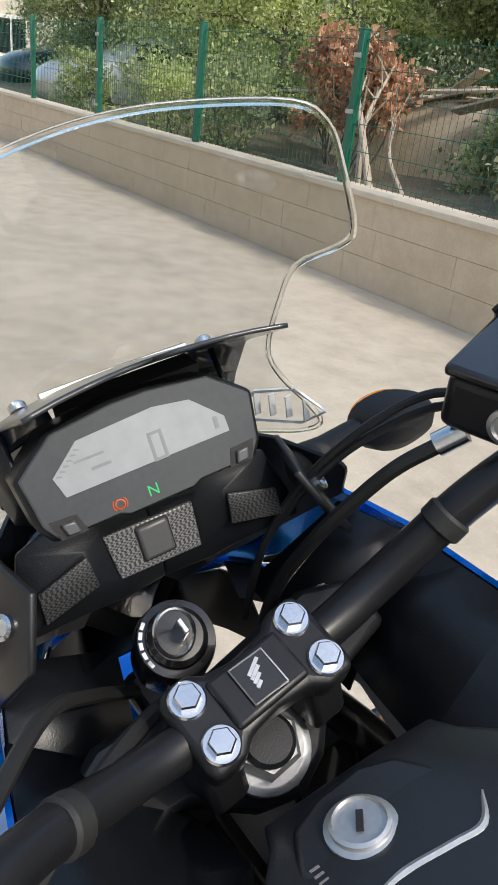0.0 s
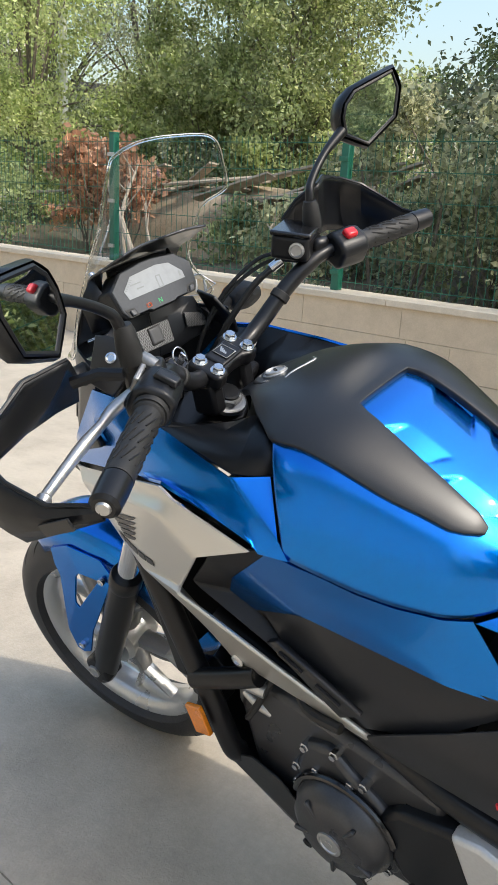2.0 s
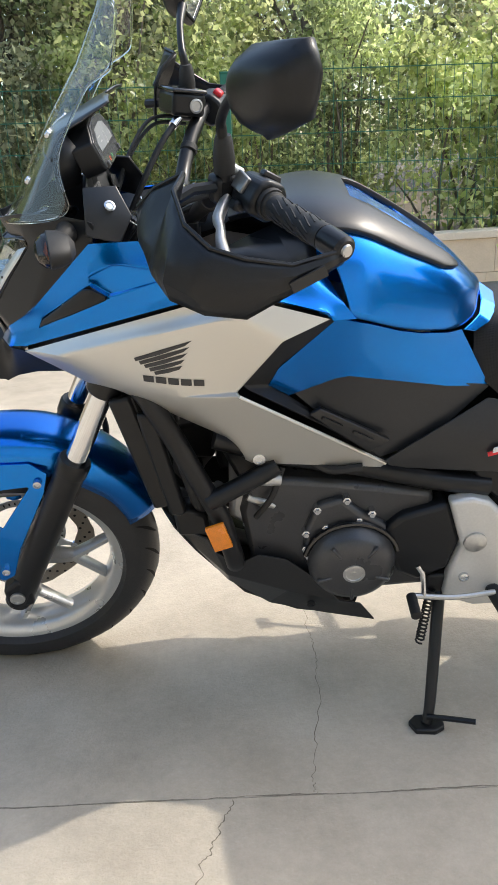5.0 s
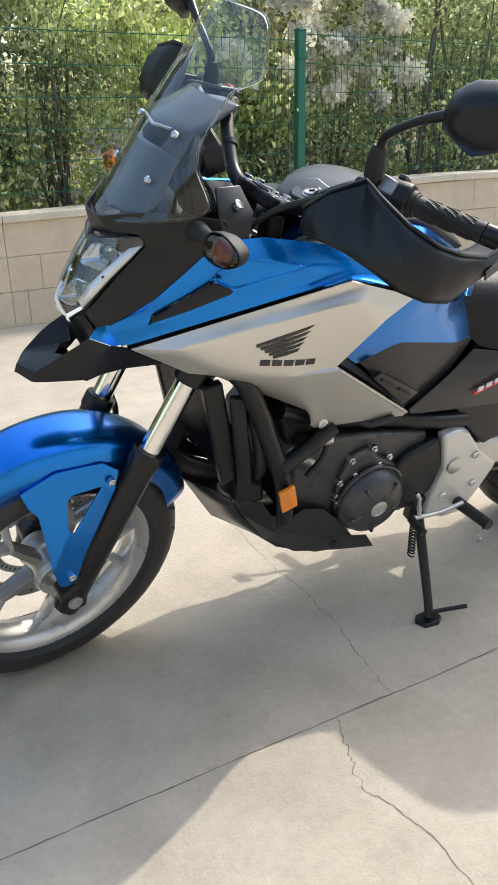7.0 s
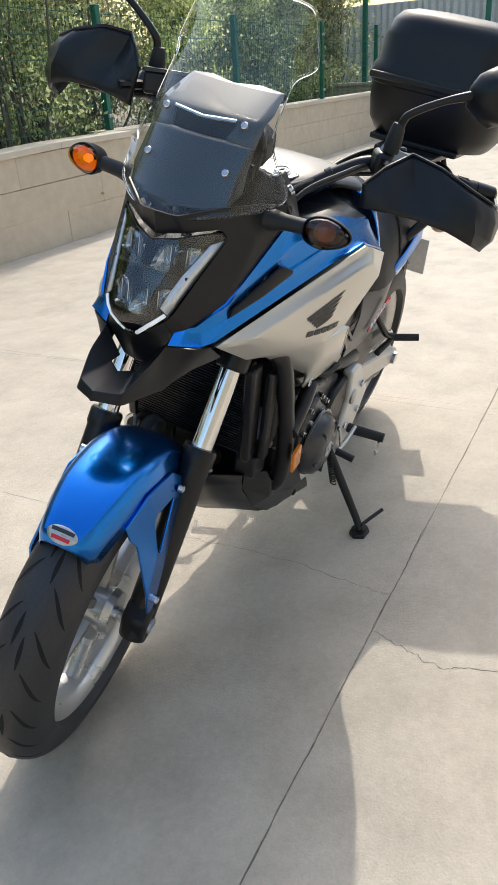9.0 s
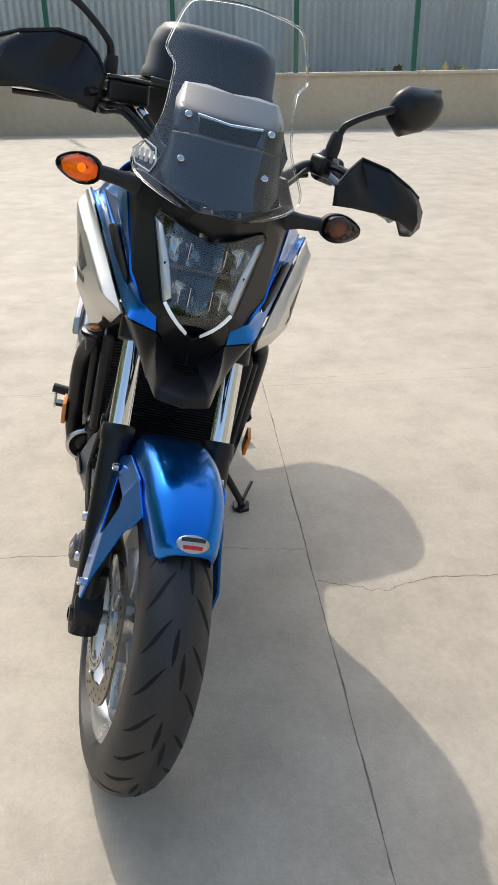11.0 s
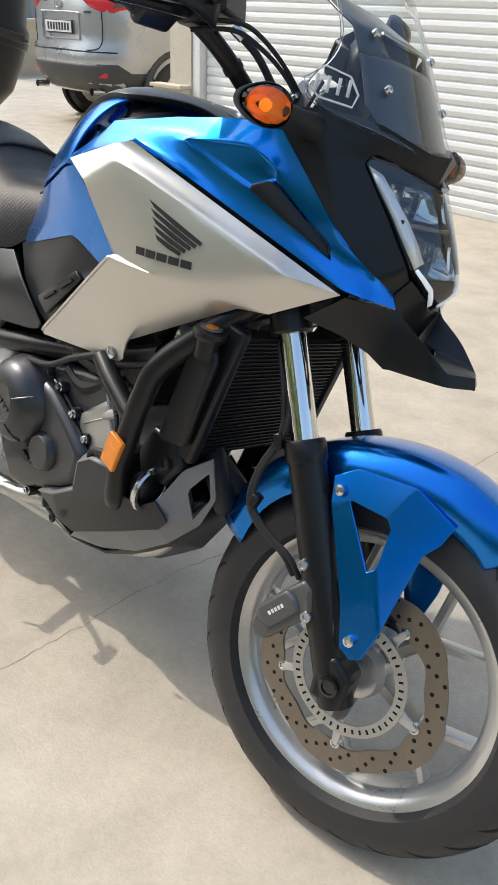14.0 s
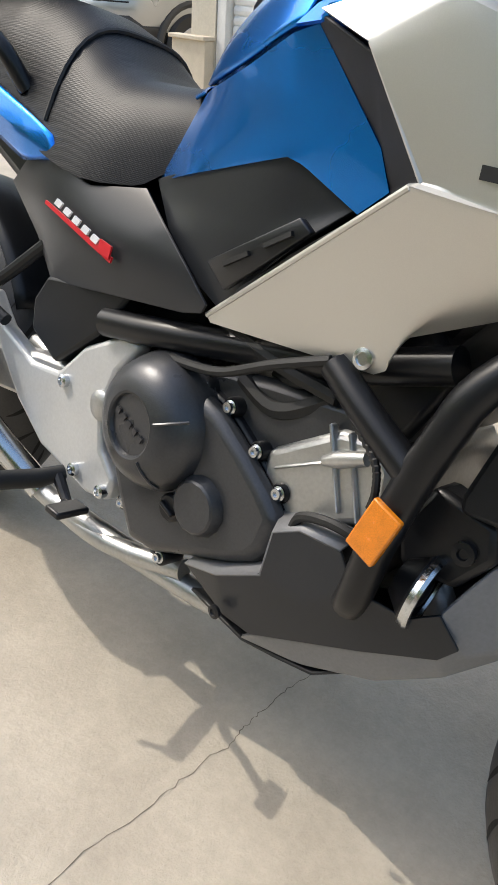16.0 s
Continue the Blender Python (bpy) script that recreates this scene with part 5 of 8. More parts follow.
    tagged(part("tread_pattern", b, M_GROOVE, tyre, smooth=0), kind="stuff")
    if disc_side:
        z = disc_side * .062
        b = bmesh.new()
        outer, inner, n = [], [], 120
        for j in range(n):
            a = math.tau * j / n
            ro, ri = .154 + .0045 * math.copysign(abs(math.sin(5 * a)) ** .5, math.sin(5 * a)), .118 + .003 * math.cos(10 * a)
            outer.append((ro, a))
            inner.append((ri, a))
        rows = []
        for dz in (-.0022, .0022):
            rows.append([[b.verts.new(tr @ Vector((r * math.cos(a), r * math.sin(a), z + dz))) for r, a in ring] for ring in (outer, inner)])
        for j in range(n):
            k = (j + 1) % n
            b.faces.new((rows[0][0][j], rows[0][0][k], rows[0][1][k], rows[0][1][j]))
            b.faces.new((rows[1][0][j], rows[1][0][k], rows[1][1][k], rows[1][1][j]))
            b.faces.new((rows[0][0][j], rows[0][0][k], rows[1][0][k], rows[1][0][j]))
            b.faces.new((rows[0][1][j], rows[0][1][k], rows[1][1][k], rows[1][1][j]))
        disc = part("brake_disc", b, M_DISC, rim, "bronze-stained wave brake disc", smooth=30)
        # drilled holes as black dots laid on both faces for the shade inside
        b = bmesh.new()
        for j in range(60):
            a = math.tau * j / 60
            r = (.127, .136, .146)[j % 3]
            for dz in (-.0026, .0026):
                lathe(b, [(.0034, 0), (0, .0001)], tr @ Matrix.Translation((r * math.cos(a), r * math.sin(a), z + dz)), 8, caps=False)
        tagged(part("hole_pattern", b, M_GROOVE, rim, smooth=0), kind="stuff")
        for j in range(5):
            a = math.tau * j / 5 + .2
            b = bmesh.new()
            prism(b, [(.082, -.013), (.096, -.007), (.112, -.0055), (.119, -.003), (.119, .003), (.112, .0055), (.096, .007), (.082, .013)], z - .005, z + .001, tr @ Matrix.Rotation(a, 4, "Z"))
            part("disc_carrier", b, M_WHEEL, rim, bevel=.001)
        b = bmesh.new()
        for j in range(5):
            a = math.tau * j / 5 + .2
            lathe(b, [(.008, -.004), (.008, .004), (.005, .005), (.004, .003), (0, .003)] if disc_side > 0 else [(0, -.003), (.004, -.003), (.005, -.005), (.008, -.004), (.008, .004)], tr @ Matrix.Translation((.117 * math.cos(a), .117 * math.sin(a), z)), 12)
        tagged(part("bolt_set", b, M_STEEL, rim), kind="stuff")
        # sensor ring, the dark of its slots laid on as black bars
        b = bmesh.new()
        zz = z + disc_side * .010
        lathe(b, [(.076, zz - .001), (.094, zz - .001), (.094, zz + .001), (.076, zz + .001), (.076, zz - .001)], tr, 60, caps=False)
        ring = part("sensor_ring", b, M_ALU, rim)
        b = bmesh.new()
        for j in range(44):
            a = math.tau * j / 44
            box(b, (.007, .0034, .0026), tr @ Matrix.Rotation(a, 4, "Z") @ Matrix.Translation((.085, 0, zz)))
        tagged(part("slot_pattern", b, M_GROOVE, rim, smooth=0), kind="stuff")
    return rim


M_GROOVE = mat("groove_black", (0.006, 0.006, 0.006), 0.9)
front_wheel = wheel("front_wheel", AXLE, .300, .120, .222, True, "silver five-spoke cast front wheel", -1)

FD = Vector((-.4446, 0, .8957))


def fork_at(y, s):
    """A point of a fork leg, s metres up from the axle's height."""
    return Vector((.128, y, .297)) + FD * s


for side in (1, -1):
    y = side * .098
    b = bmesh.new()
    tube(b, [fork_at(y, -.040), fork_at(y, -.025), fork_at(y, .16), fork_at(y, .325)], [.026, .0285, .0290, .0285], 20)
    lathe(b, [(.0305, 0), (.0315, .004), (.0315, .028), (.029, .033)], axis_to(fork_at(y, .318), FD), 24)
    leg = part("fork_leg", steered(b), M_BLACKMETAL, bike, "black lower fork leg")
    b = bmesh.new()
    tube(b, [fork_at(y, .32), fork_at(y, .735)], .0205, 24)
    part("stanchion", steered(b), M_CHROME, leg, "chromed fork tube")
    b = bmesh.new()
    tube(b, [fork_at(y, .505), fork_at(y, .56)], .031, 20)
    part("fork_clamp", steered(b), M_BLACKMETAL, leg, bevel=.004)
    b = bmesh.new()
    # axle lug at the foot of the leg
    prism(b, [(-.024, -.030), (.028, -.034), (.030, .020), (.0, .045), (-.028, .03)], -.026, .026, Matrix.Translation((.132, y, .297)) @ Matrix(((1, 0, 0, 0), (0, 0, 1, 0), (0, 1, 0, 0), (0, 0, 0, 1))))
    part("axle_lug", steered(b), M_BLACKMETAL, leg, bevel=.008, segs=3)
    b = bmesh.new()
    lathe(b, [(.015, 0), (.015, .005), (.011, .006), (.011, .003), (0, .003)], axis_to((.137, side * .125, .298), (0, side, 0)), 20)
    part("axle_cap", steered(b), M_GLOSS if side < 0 else M_ALU, leg)
b = bmesh.new()
tube(b, [(AXLE.x, -.10, AXLE.z), (AXLE.x, .10, AXLE.z)], .014, 16)
part("axle", steered(b), M_STEEL, bike)
b = bmesh.new()
box(b, (.07, .25, .035), axis_to(STEM_AT + FD * .545 + Vector((.012, 0, 0)), FD))
part("lower_yoke", steered(b), M_BLACKMETAL, bike, bevel=.01)


# front mudguard
def guard(a, v):
    """a: angle over the wheel from level ahead, v: across, -1 to 1."""
    d = math.degrees(a)
    half = float(np.interp(d, (59, 63, 78, 100, 130, 158), (.050, .062, .079, .088, .086, .066)))
    crown = float(np.interp(d, (59, 64, 80, 110, 140, 158), (.322, .334, .346, .352, .345, .330)))
    r = crown - .010 * v * v - .055 * v ** 6
    return Vector((AXLE.x + r * math.cos(a), half * (v - .10 * v ** 5), AXLE.z + r * math.sin(a)))


b = bmesh.new()
grid(b, guard, steps(radians(59), radians(158), 30), steps(-1, 1, 18))
mudguard = part("mudguard", steered(b), M_BLUE, bike, "glossy metallic blue front mudguard", smooth=60, solid=.003)
NV = {"a": (.030, .090, .578), "b": (.060, .081, .600), "c": (.150, .077, .606), "d": (.214, .070, .575), "d2": (.205, .080, .545), "e": (.189, .088, .524), "f": (.178, .121, .405), "g": (.166, .124, .358), "g2": (.150, .124, .350), "h": (.130, .122, .358), "i": (.108, .117, .420),
      "j": (.042, .100, .540), "k": (.066, .095, .556), "l": (.126, .090, .552), "l2": (.136, .092, .540), "m": (.141, .110, .486), "m2": (.130, .112, .476)}
NF = ["a b k j", "b c l k", "c d d2 e l2 l", "l2 e f m", "f g g2 h i m2 m", "i j k m2"]
for side in (1, -1):
    moulded("mudguard_bracket", steered(shell(NV, NF, side, .004)), M_BLUE, mudguard, "blue mudguard stay with a triangular opening", .005, .002)
    for x, yy, z in ((.050, .099, .565), (.143, .125, .377)):
        b = bmesh.new()
        lathe(b, [(.008, -.004), (.008, .005), (.005, .006), (.004, .004), (0, .004)], axis_to((x, side * yy, z), (0, side, 0)), 14)
        part("stay_bolt", steered(b), M_STEEL, mudguard)
def on_guard(r, a, wide, tall, mid=61.8, lift=.0022):
    p = guard(radians(mid + tall * r * math.sin(a)), -.02 + wide * r * math.cos(a))
    out = Vector((p.x - AXLE.x, 0, p.z - AXLE.z)).normalized()
    return p + out * lift


b = bmesh.new()
grid(b, lambda r, a: on_guard(r, a, .46, 2.3), steps(.02, 1, 4), steps(0, math.tau, 28))
tag = part("oval_sticker", steered(b), M_ALU, mudguard, "small oval sticker with blank bars", solid=.0006)
for m, y, w in ((M_DARKMARK, .45, .70), (M_RED, -.40, .62)):
    b = bmesh.new()
    grid(b, lambda u, v: on_guard(1, 0, w * .46 * u, 0, 61.8 + 2.3 * y + v, .0034), steps(-1, 1, 8), steps(-.5, .5, 2))
    part("sticker_bar", steered(b), m, tag, smooth=0)

# brake caliper and hose on the right leg
M_CALIPER = mat("grey_caliper_paint", (0.12, 0.12, 0.122), 0.40, 0.5, 0.2, 14, 300, 0.1)
b = side_plate([(-.016, .316), (-.012, .345), (.001, .370), (.026, .402), (.053, .432), (.070, .424), (.081, .388), (.066, .364), (.050, .344), (.018, .306), (-.004, .304)], .078, .130, -1, .93)
caliper = part("brake_caliper", steered(b), M_CALIPER, bike, "dark grey sliding brake caliper", bevel=.006, segs=3)
CM = frame_at((.026, -.1305, .368), (0, -1, 0), (.62, 0, .785))
b = bmesh.new()
prism(b, [(-.034, -.020), (.034, -.020), (.040, 0), (.034, .018), (-.034, .018), (-.040, 0)], -.004, .006, CM, .9)
part("piston_cover", steered(b), M_CALIPER, caliper, "raised piston cover", bevel=.004, segs=3)
for k in range(5):
    b = bmesh.new()
    box(b, (.0042, .006, .0006), CM @ Matrix.Translation((-.013 + .0065 * k, .0, .0064)))
    part("caliper_mark", steered(b), M_WHITE, caliper, smooth=0)
for x, z in ((.043, .448), (.072, .378)):
    b = bmesh.new()
    lathe(b, [(.0095, -.03), (.0095, .004), (.0082, .007), (.005, .007), (.0045, .004), (0, .004)], axis_to((x, -.126, z), (0, -1, 0)), 12)
    part("caliper_bolt", steered(b), M_STEEL, caliper)
b = side_plate([(.030, .40), (.034, .462), (.056, .462), (.092, .392), (.094, .350), (.070, .340)], .066, .104, -1)
part("caliper_bracket", steered(b), M_BLACKMETAL, caliper, bevel=.006)
for off in (0, .011):
    b = bmesh.new()
    tube(b, [(.036 - off, -.112, .418), (.014 - off, -.122, .445), (-.036 - off, -.124, .468), (-.068 - off * .6, -.124, .496), (-.071 - off * .4, -.122, .548), (-.052 - off * .5, -.118, .612), (-.065 - off, -.112, .67), (-.10 - off, -.10, .74), (-.13, -.07, .82)], .0046, 8, 5)
    part("brake_hose", steered(b), M_RUBBER, caliper)
for p, a in (((-.066, -.122, .500), 70), ((-.056, -.119, .600), 110)):
    b = bmesh.new()
    box(b, (.024, .018, .014), Matrix.Translation(p) @ pose(0, 0, 0, 0, -a))
    part("hose_clip", steered(b), M_BLACKMETAL, caliper, bevel=.003)

# bars: clamp, bar, grips
b = bmesh.new()
path = [(-.272, .0, 1.040), (-.272, .055, 1.040), (-.278, .095, 1.054), (-.298, .145, 1.090), (-.318, .182, 1.114), (-.334, .215, 1.124), (-.352, .25, 1.124), (-.412, .402, 1.113)]
bar_path = [Vector((x, -y + .014 * max(0, 1 - y / .21), z)) for x, y, z in path[:0:-1]] + [Vector((x, y + .014 * max(0, 1 - y / .21), z)) for x, y, z in path]
tube(b, bar_path, [.0105] * 3 + [.0130] * 9 + [.0105] * 3, 18, 6)
bars = part("handlebar", steered(b), M_BLACKMETAL, bike, "satin black handlebar")
CLN = Vector((-.37, 0, .93)).normalized()
CL = frame_at((-.2785, .0165, 1.0535), CLN, (1, 0, .4))
b = bmesh.new()
OUTL = [(-.0285, -.051), (-.020, -.053), (.020, -.053), (.0285, -.050), (.0285, -.030), (.022, -.022), (.018, 0), (.022, .022), (.0285, .030), (.0285, .050), (.020, .053), (-.020, .053), (-.0285, .051), (-.0285, .030), (-.021, .022), (-.019, 0), (-.021, -.022), (-.0285, -.030)]
prism(b, OUTL, -.024, .0, CL)
clamp = part("bar_clamp", steered(b), M_BLACKMETAL, bike, "black handlebar clamp", bevel=.005, segs=3)
b = bmesh.new()
prism(b, [(-.0165, -.026), (.0165, -.026), (.0165, .026), (-.0165, .026)], -.004, .0035, CL)
part("clamp_bridge", steered(b), M_BLACKMETAL, clamp, "raised middle of the clamp", bevel=.003, segs=3)
b = bmesh.new()
prism(b, [(-.0125, -.0115), (.0115, -.0115), (.0125, .0115), (-.0115, .0115)], .003, .0052, CL)
badge = part("badge", steered(b), M_GREY, clamp, "small square metal badge", bevel=.0006)
b = bmesh.new()
tube(b, [CL @ Vector((x, y, .0054)) for x, y in ((-.0125, -.0115), (.0115, -.0115), (.0125, .0115), (-.0115, .0115), (-.0125, -.0115))], .0007, 4)
part("badge_rim", steered(b), M_ALU, badge, smooth=0)
for i in range(4):
    b = bmesh.new()
    box(b, (.0022, .012 - .0024 * i, .0006), CL @ Matrix.Translation((.006 - .0033 * i, -.001 + .0011 * i, .0054)) @ pose(0, 0, 0, 0, 0, 28))
    part("badge_mark", steered(b), M_ALU, badge, smooth=0)
for y in (-.0395, .0385):
    for x in (.0152, -.0152):
        b = bmesh.new()
        m = CL @ Matrix.Translation((x, y, 0))
        lathe(b, [(.0112, -.004), (.0112, .0012), (.0102, .0024)], m, 28)
        lathe(b, [(.0080, .002), (.0080, .0074), (.0070, .0086), (0, .0086)], m, 6)
        part("clamp_bolt", steered(b), M_STEEL, clamp, "bright steel clamp bolt", smooth=30)
for side in (1, -1):
    b = bmesh.new()
    box(b, (.040, .028, .052), Matrix.Translation((-.268, side * .040 + .016, 1.004)))
    part("riser", steered(b), M_BLACKMETAL, clamp, bevel=.006)
b = bmesh.new()
prism(b, [(-.005, -.128), (.035, -.128), (.052, -.09), (.045, 0), (.052, .09), (.035, .128), (-.005, .128), (-.015, .06), (-.045, .028), (-.055, .0), (-.045, -.028), (-.015, -.06)], -.026, .0, frame_at((-.245, .012, .970), FD, (1, 0, 0)))
part("top_yoke", steered(b), M_BLACKMETAL, bike, "black upper fork yoke", bevel=.006)
b = bmesh.new()
NUT = axis_to((-.268, .018, .976), FD)
lathe(b, [(.030, -.004), (.030, .003), (.026, .005), (.0245, .005)], NUT, 32)
lathe(b, [(.0225, .004), (.0225, .013), (.0195, .0155), (.017, .0155)], NUT, 6)
nut = part("stem_nut", steered(b), M_CASTALU, bike, "chromed steering stem nut")
b = bmesh.new()
lathe(b, [(.0172, .012), (.0172, .0185), (.0145, .0205), (0, .0205)], NUT, 28)
part("nut_plug", steered(b), M_BLACK, nut, "black plastic plug")
for side in (1, -1):
    b = bmesh.new()
    lathe(b, [(.025, -.02), (.025, .012), (.021, .016), (0, .016)], axis_to((-.217, .010 + side * .098, .962), FD), 24)
    part("fork_cap", steered(b), M_CASTALU, bike)
# ignition barrel with key ring
b = bmesh.new()
IM = axis_to((-.188, .021, 1.016), (-.55, 0, .84))
lathe(b, [(.027, -.05), (.029, -.01), (.0275, 0), (.0265, .003), (.0215, .004), (.0205, .008), (.017, .011), (0, .012)], IM, 32)
ign = part("ignition_switch", steered(b), M_GLOSS, bike, "black ignition switch")
b = bmesh.new()
box(b, (.004, .011, .03), IM @ Matrix.Translation((0, 0, .022)))
part("key", steered(b), M_STEEL, ign, bevel=.001)
b = bmesh.new()
tube(b, [IM @ Vector((.0135 * math.cos(a) - .006, .0135 * math.sin(a), .032 + .010 * math.sin(a))) for a in steps(0, math.tau, 24)], .0014, 6)
part("key_ring", steered(b), M_STEEL, ign)
for k in range(5):
    b = bmesh.new()
    a = 2.2 + .28 * k
    box(b, (.0025, .005, .001), IM @ Matrix.Rotation(a, 4, "Z") @ Matrix.Translation((.0243, 0, .0042)))
    part("switch_mark", steered(b), M_WHITE, ign, smooth=0)


def along_grip(side, s, out=Vector((0, 0, 0))):
    """A point s metres in from the bar's end."""
    end, d = Vector((-.412, side * .402, 1.113)), Vector((.3666, side * -.930, .044))
    return end + d * s + out


for side in (1, -1):
    d = (along_grip(side, 1) - along_grip(side, 0)).normalized()
    b = bmesh.new()
    lathe(b, [(.0105, .018), (.0165, .018), (.0170, .022), (.0162, .028), (.0158, .095), (.0162, .128), (.0185, .130), (.0185, .136), (.012, .138)], axis_to(along_grip(side, 0), d), 20)
    grip = part("grip", steered(b), M_RUBBER, bars, "ribbed black rubber grip")
    b = bmesh.new()
    for k in range(12):
        a = math.tau * k / 12
        for s0 in (.034, .064, .094):
            p = [along_grip(side, s0 + .022 * t, Vector((0, 0, 0))) + (Matrix.Rotation(a + .5 * t, 3, d) @ d.orthogonal().normalized()) * .0163 for t in steps(0, 1, 4)]
            tube(b, p, .0012, 4)
    tagged(part("grip_ribbing", steered(b), M_RUBBER, bars), kind="stuff")
    b = bmesh.new()
    lathe(b, [(0, -.024), (.012, -.024), (.016, -.020), (.017, 0), (.017, .016), (.014, .018)], axis_to(along_grip(side, 0), d), 20)
    part("bar_end", steered(b), M_BLACKMETAL, bars)
    b = bmesh.new()
    lathe(b, [(.0, -.0265), (.007, -.0265), (.0085, -.0235), (.0085, -.022)], axis_to(along_grip(side, 0), d), 16)
    part("bar_end_screw", steered(b), M_ALU, bars)
    # switch housing
    up = Vector((-.55, 0, .83))
    SM = frame_at(along_grip(side, .168), d, up)
    b = bmesh.new()
    prism(b, [(-.024, -.022), (-.012, -.029), (.016, -.028), (.027, -.016), (.029, .010), (.018, .025), (-.012, .026), (-.026, .012)], -.027, .027, SM, .93)
    sw = part("switch_housing", steered(b), M_BLACK, bars, "black switch housing", bevel=.007, segs=3)
    b = bmesh.new()
    lathe(b, [(.0205, -.034), (.0215, -.030), (.0215, -.022), (.0195, -.020)], axis_to(along_grip(side, .168), d), 24)
    part("pod_collar", steered(b), M_RUBBER, sw)
    b = bmesh.new()
    if side < 0:
        box(b, (.022, .017, .012), SM @ Matrix.Translation((.029, .0, .0)) @ pose(0, 0, 0, 0, 90, 0))
        part("kill_switch", steered(b), M_RED, sw, "red engine stop switch", bevel=.004)
        b = bmesh.new()
        box(b, (.012, .014, .012), SM @ Matrix.Translation((-.004, .027, .006)))
        part("start_button", steered(b), M_SOCKET, sw, bevel=.003)
    else:
        b.free()
        b = bmesh.new()
        prism(b, [(-.014, -.014), (.008, -.017), (.013, .010), (-.012, .013)], -.003, .004, SM @ Matrix.Translation((.008, -.0285, .012)) @ pose(0, 0, 0, 90))
        part("horn_plate", steered(b), M_CASTALU, sw, "grey horn button plate", bevel=.002)
        b = bmesh.new()
        lathe(b, [(.0085, -.010), (.0095, .004), (.0085, .010), (.006, .011), (0, .011)], SM @ Matrix.Translation((.014, -.026, .038)) @ pose(0, 0, 0, 75), 16)
        part("mode_knob", steered(b), M_CASTALU, sw, "small metal knob")
        b = bmesh.new()
        prism(b, [(-.008, -.016), (.006, -.018), (.010, .012), (-.006, .016)], 0, .008, SM @ Matrix.Translation((.027, .004, .0)) @ pose(0, 0, 0, 0, 90, 0), .85)
        part("turn_switch", steered(b), M_GREY, sw, bevel=.002)
        b = bmesh.new()
        box(b, (.014, .018, .020), SM @ Matrix.Translation((-.022, -.024, .004)))
        part("dip_switch", steered(b), M_BLACK, sw, bevel=.004)
    # lever
    b = bmesh.new()
    if side > 0:
        tube(b, [along_grip(side, .185, Vector((.035, 0, -.004))), along_grip(side, .15, Vector((.064, 0, -.016))), along_grip(side, .125, Vector((.074, 0, -.022))), along_grip(side, .09, Vector((.090, 0, -.030))), along_grip(side, .01, Vector((.112, 0, -.042)))], [.008, .0085, .0062, .0078, .0062], 12, 5)
        lever = part("clutch_lever", steered(b), M_ALU, bars, "bare aluminium clutch lever")
        b = bmesh.new()
        lathe(b, [(0, -.009), (.006, -.007), (.009, 0), (.006, .007), (0, .009)], axis_to(along_grip(side, .006, Vector((.112, 0, -.043))), d), 14)
        part("lever_ball", steered(b), M_ALU, lever)
    else:
        tube(b, [along_grip(side, .185, Vector((.035, 0, .0))), along_grip(side, .15, Vector((.062, 0, -.008))), along_grip(side, .09, Vector((.074, 0, -.016))), along_grip(side, .02, Vector((.080, 0, -.026)))], [.010, .008, .0065, .006], 10, 5)
        part("brake_lever", steered(b), M_BLACKMETAL, bars, "black brake lever")
    # lever perch
    b = bmesh.new()
    box(b, (.05, .040, .030), axis_to(along_grip(side, .20, Vector((.026, 0, .006))), d))
    part("lever_perch", steered(b), M_BLACKMETAL, bars, bevel=.008)
# brake fluid reservoir on the right
b = bmesh.new()
RM = Matrix.Translation((-.293, -.196, 1.143)) @ pose(0, 0, 0, 6, -10, 14)
box(b, (.060, .080, .038), RM)
res = part("brake_reservoir", steered(b), M_BLACKMETAL, bars, "black brake fluid reservoir", bevel=.007, segs=3)
b = bmesh.new()
box(b, (.064, .084, .008), RM @ Matrix.Translation((0, 0, .021)))
part("reservoir_lid", steered(b), M_GLOSS, res, bevel=.003)
b = bmesh.new()
lathe(b, [(.012, 0), (.012, .003), (.009, .004), (.008, .002), (0, .002)], RM @ Matrix.Translation((-.012, .040, -.001)) @ pose(0, 0, 0, -90), 20)
part("sight_glass", steered(b), M_ALU, res)
b = bmesh.new()
tube(b, [(-.272, -.150, 1.117), (-.255, -.134, 1.103), (-.236, -.120, 1.080), (-.205, -.095, 1.035), (-.17, -.075, .97), (-.15, -.06, .90)], .0055, 8, 5)
part("brake_hose", steered(b), M_RUBBER, res)
b = bmesh.new()
tube(b, [(-.283, -.163, 1.126), (-.271, -.150, 1.117)], .008, 14)
part("banjo_fitting", steered(b), M_STEEL, res)
for k in range(2):
    b = bmesh.new()
    tube(b, [(-.300, -.225, 1.112 - .012 * k), (-.255, -.200, 1.122 - .01 * k), (-.228, -.180, 1.118 - .012 * k), (-.198, -.141, 1.091 - .008 * k), (-.172, -.106, 1.050 - .006 * k), (-.155, -.080, 1.00), (-.14, -.06, .93)], .0033, 8, 5)
    part("throttle_cable", steered(b), M_RUBBER, bars)
b = bmesh.new()
tube(b, [(-.345, .215, 1.13), (-.275, .165, 1.098), (-.215, .118, 1.062), (-.17, .085, 1.00), (-.15, .05, .95)], .005, 8, 5)
part("clutch_cable", steered(b), M_RUBBER, bars)
b = bmesh.new()
tube(b, [(-.345, .205, 1.10), (-.30, .145, 1.085), (-.25, .085, 1.045), (-.205, .045, .985), (-.17, .03, .90)], .0055, 8, 5)
part("switch_loom", steered(b), M_RUBBER, bars)
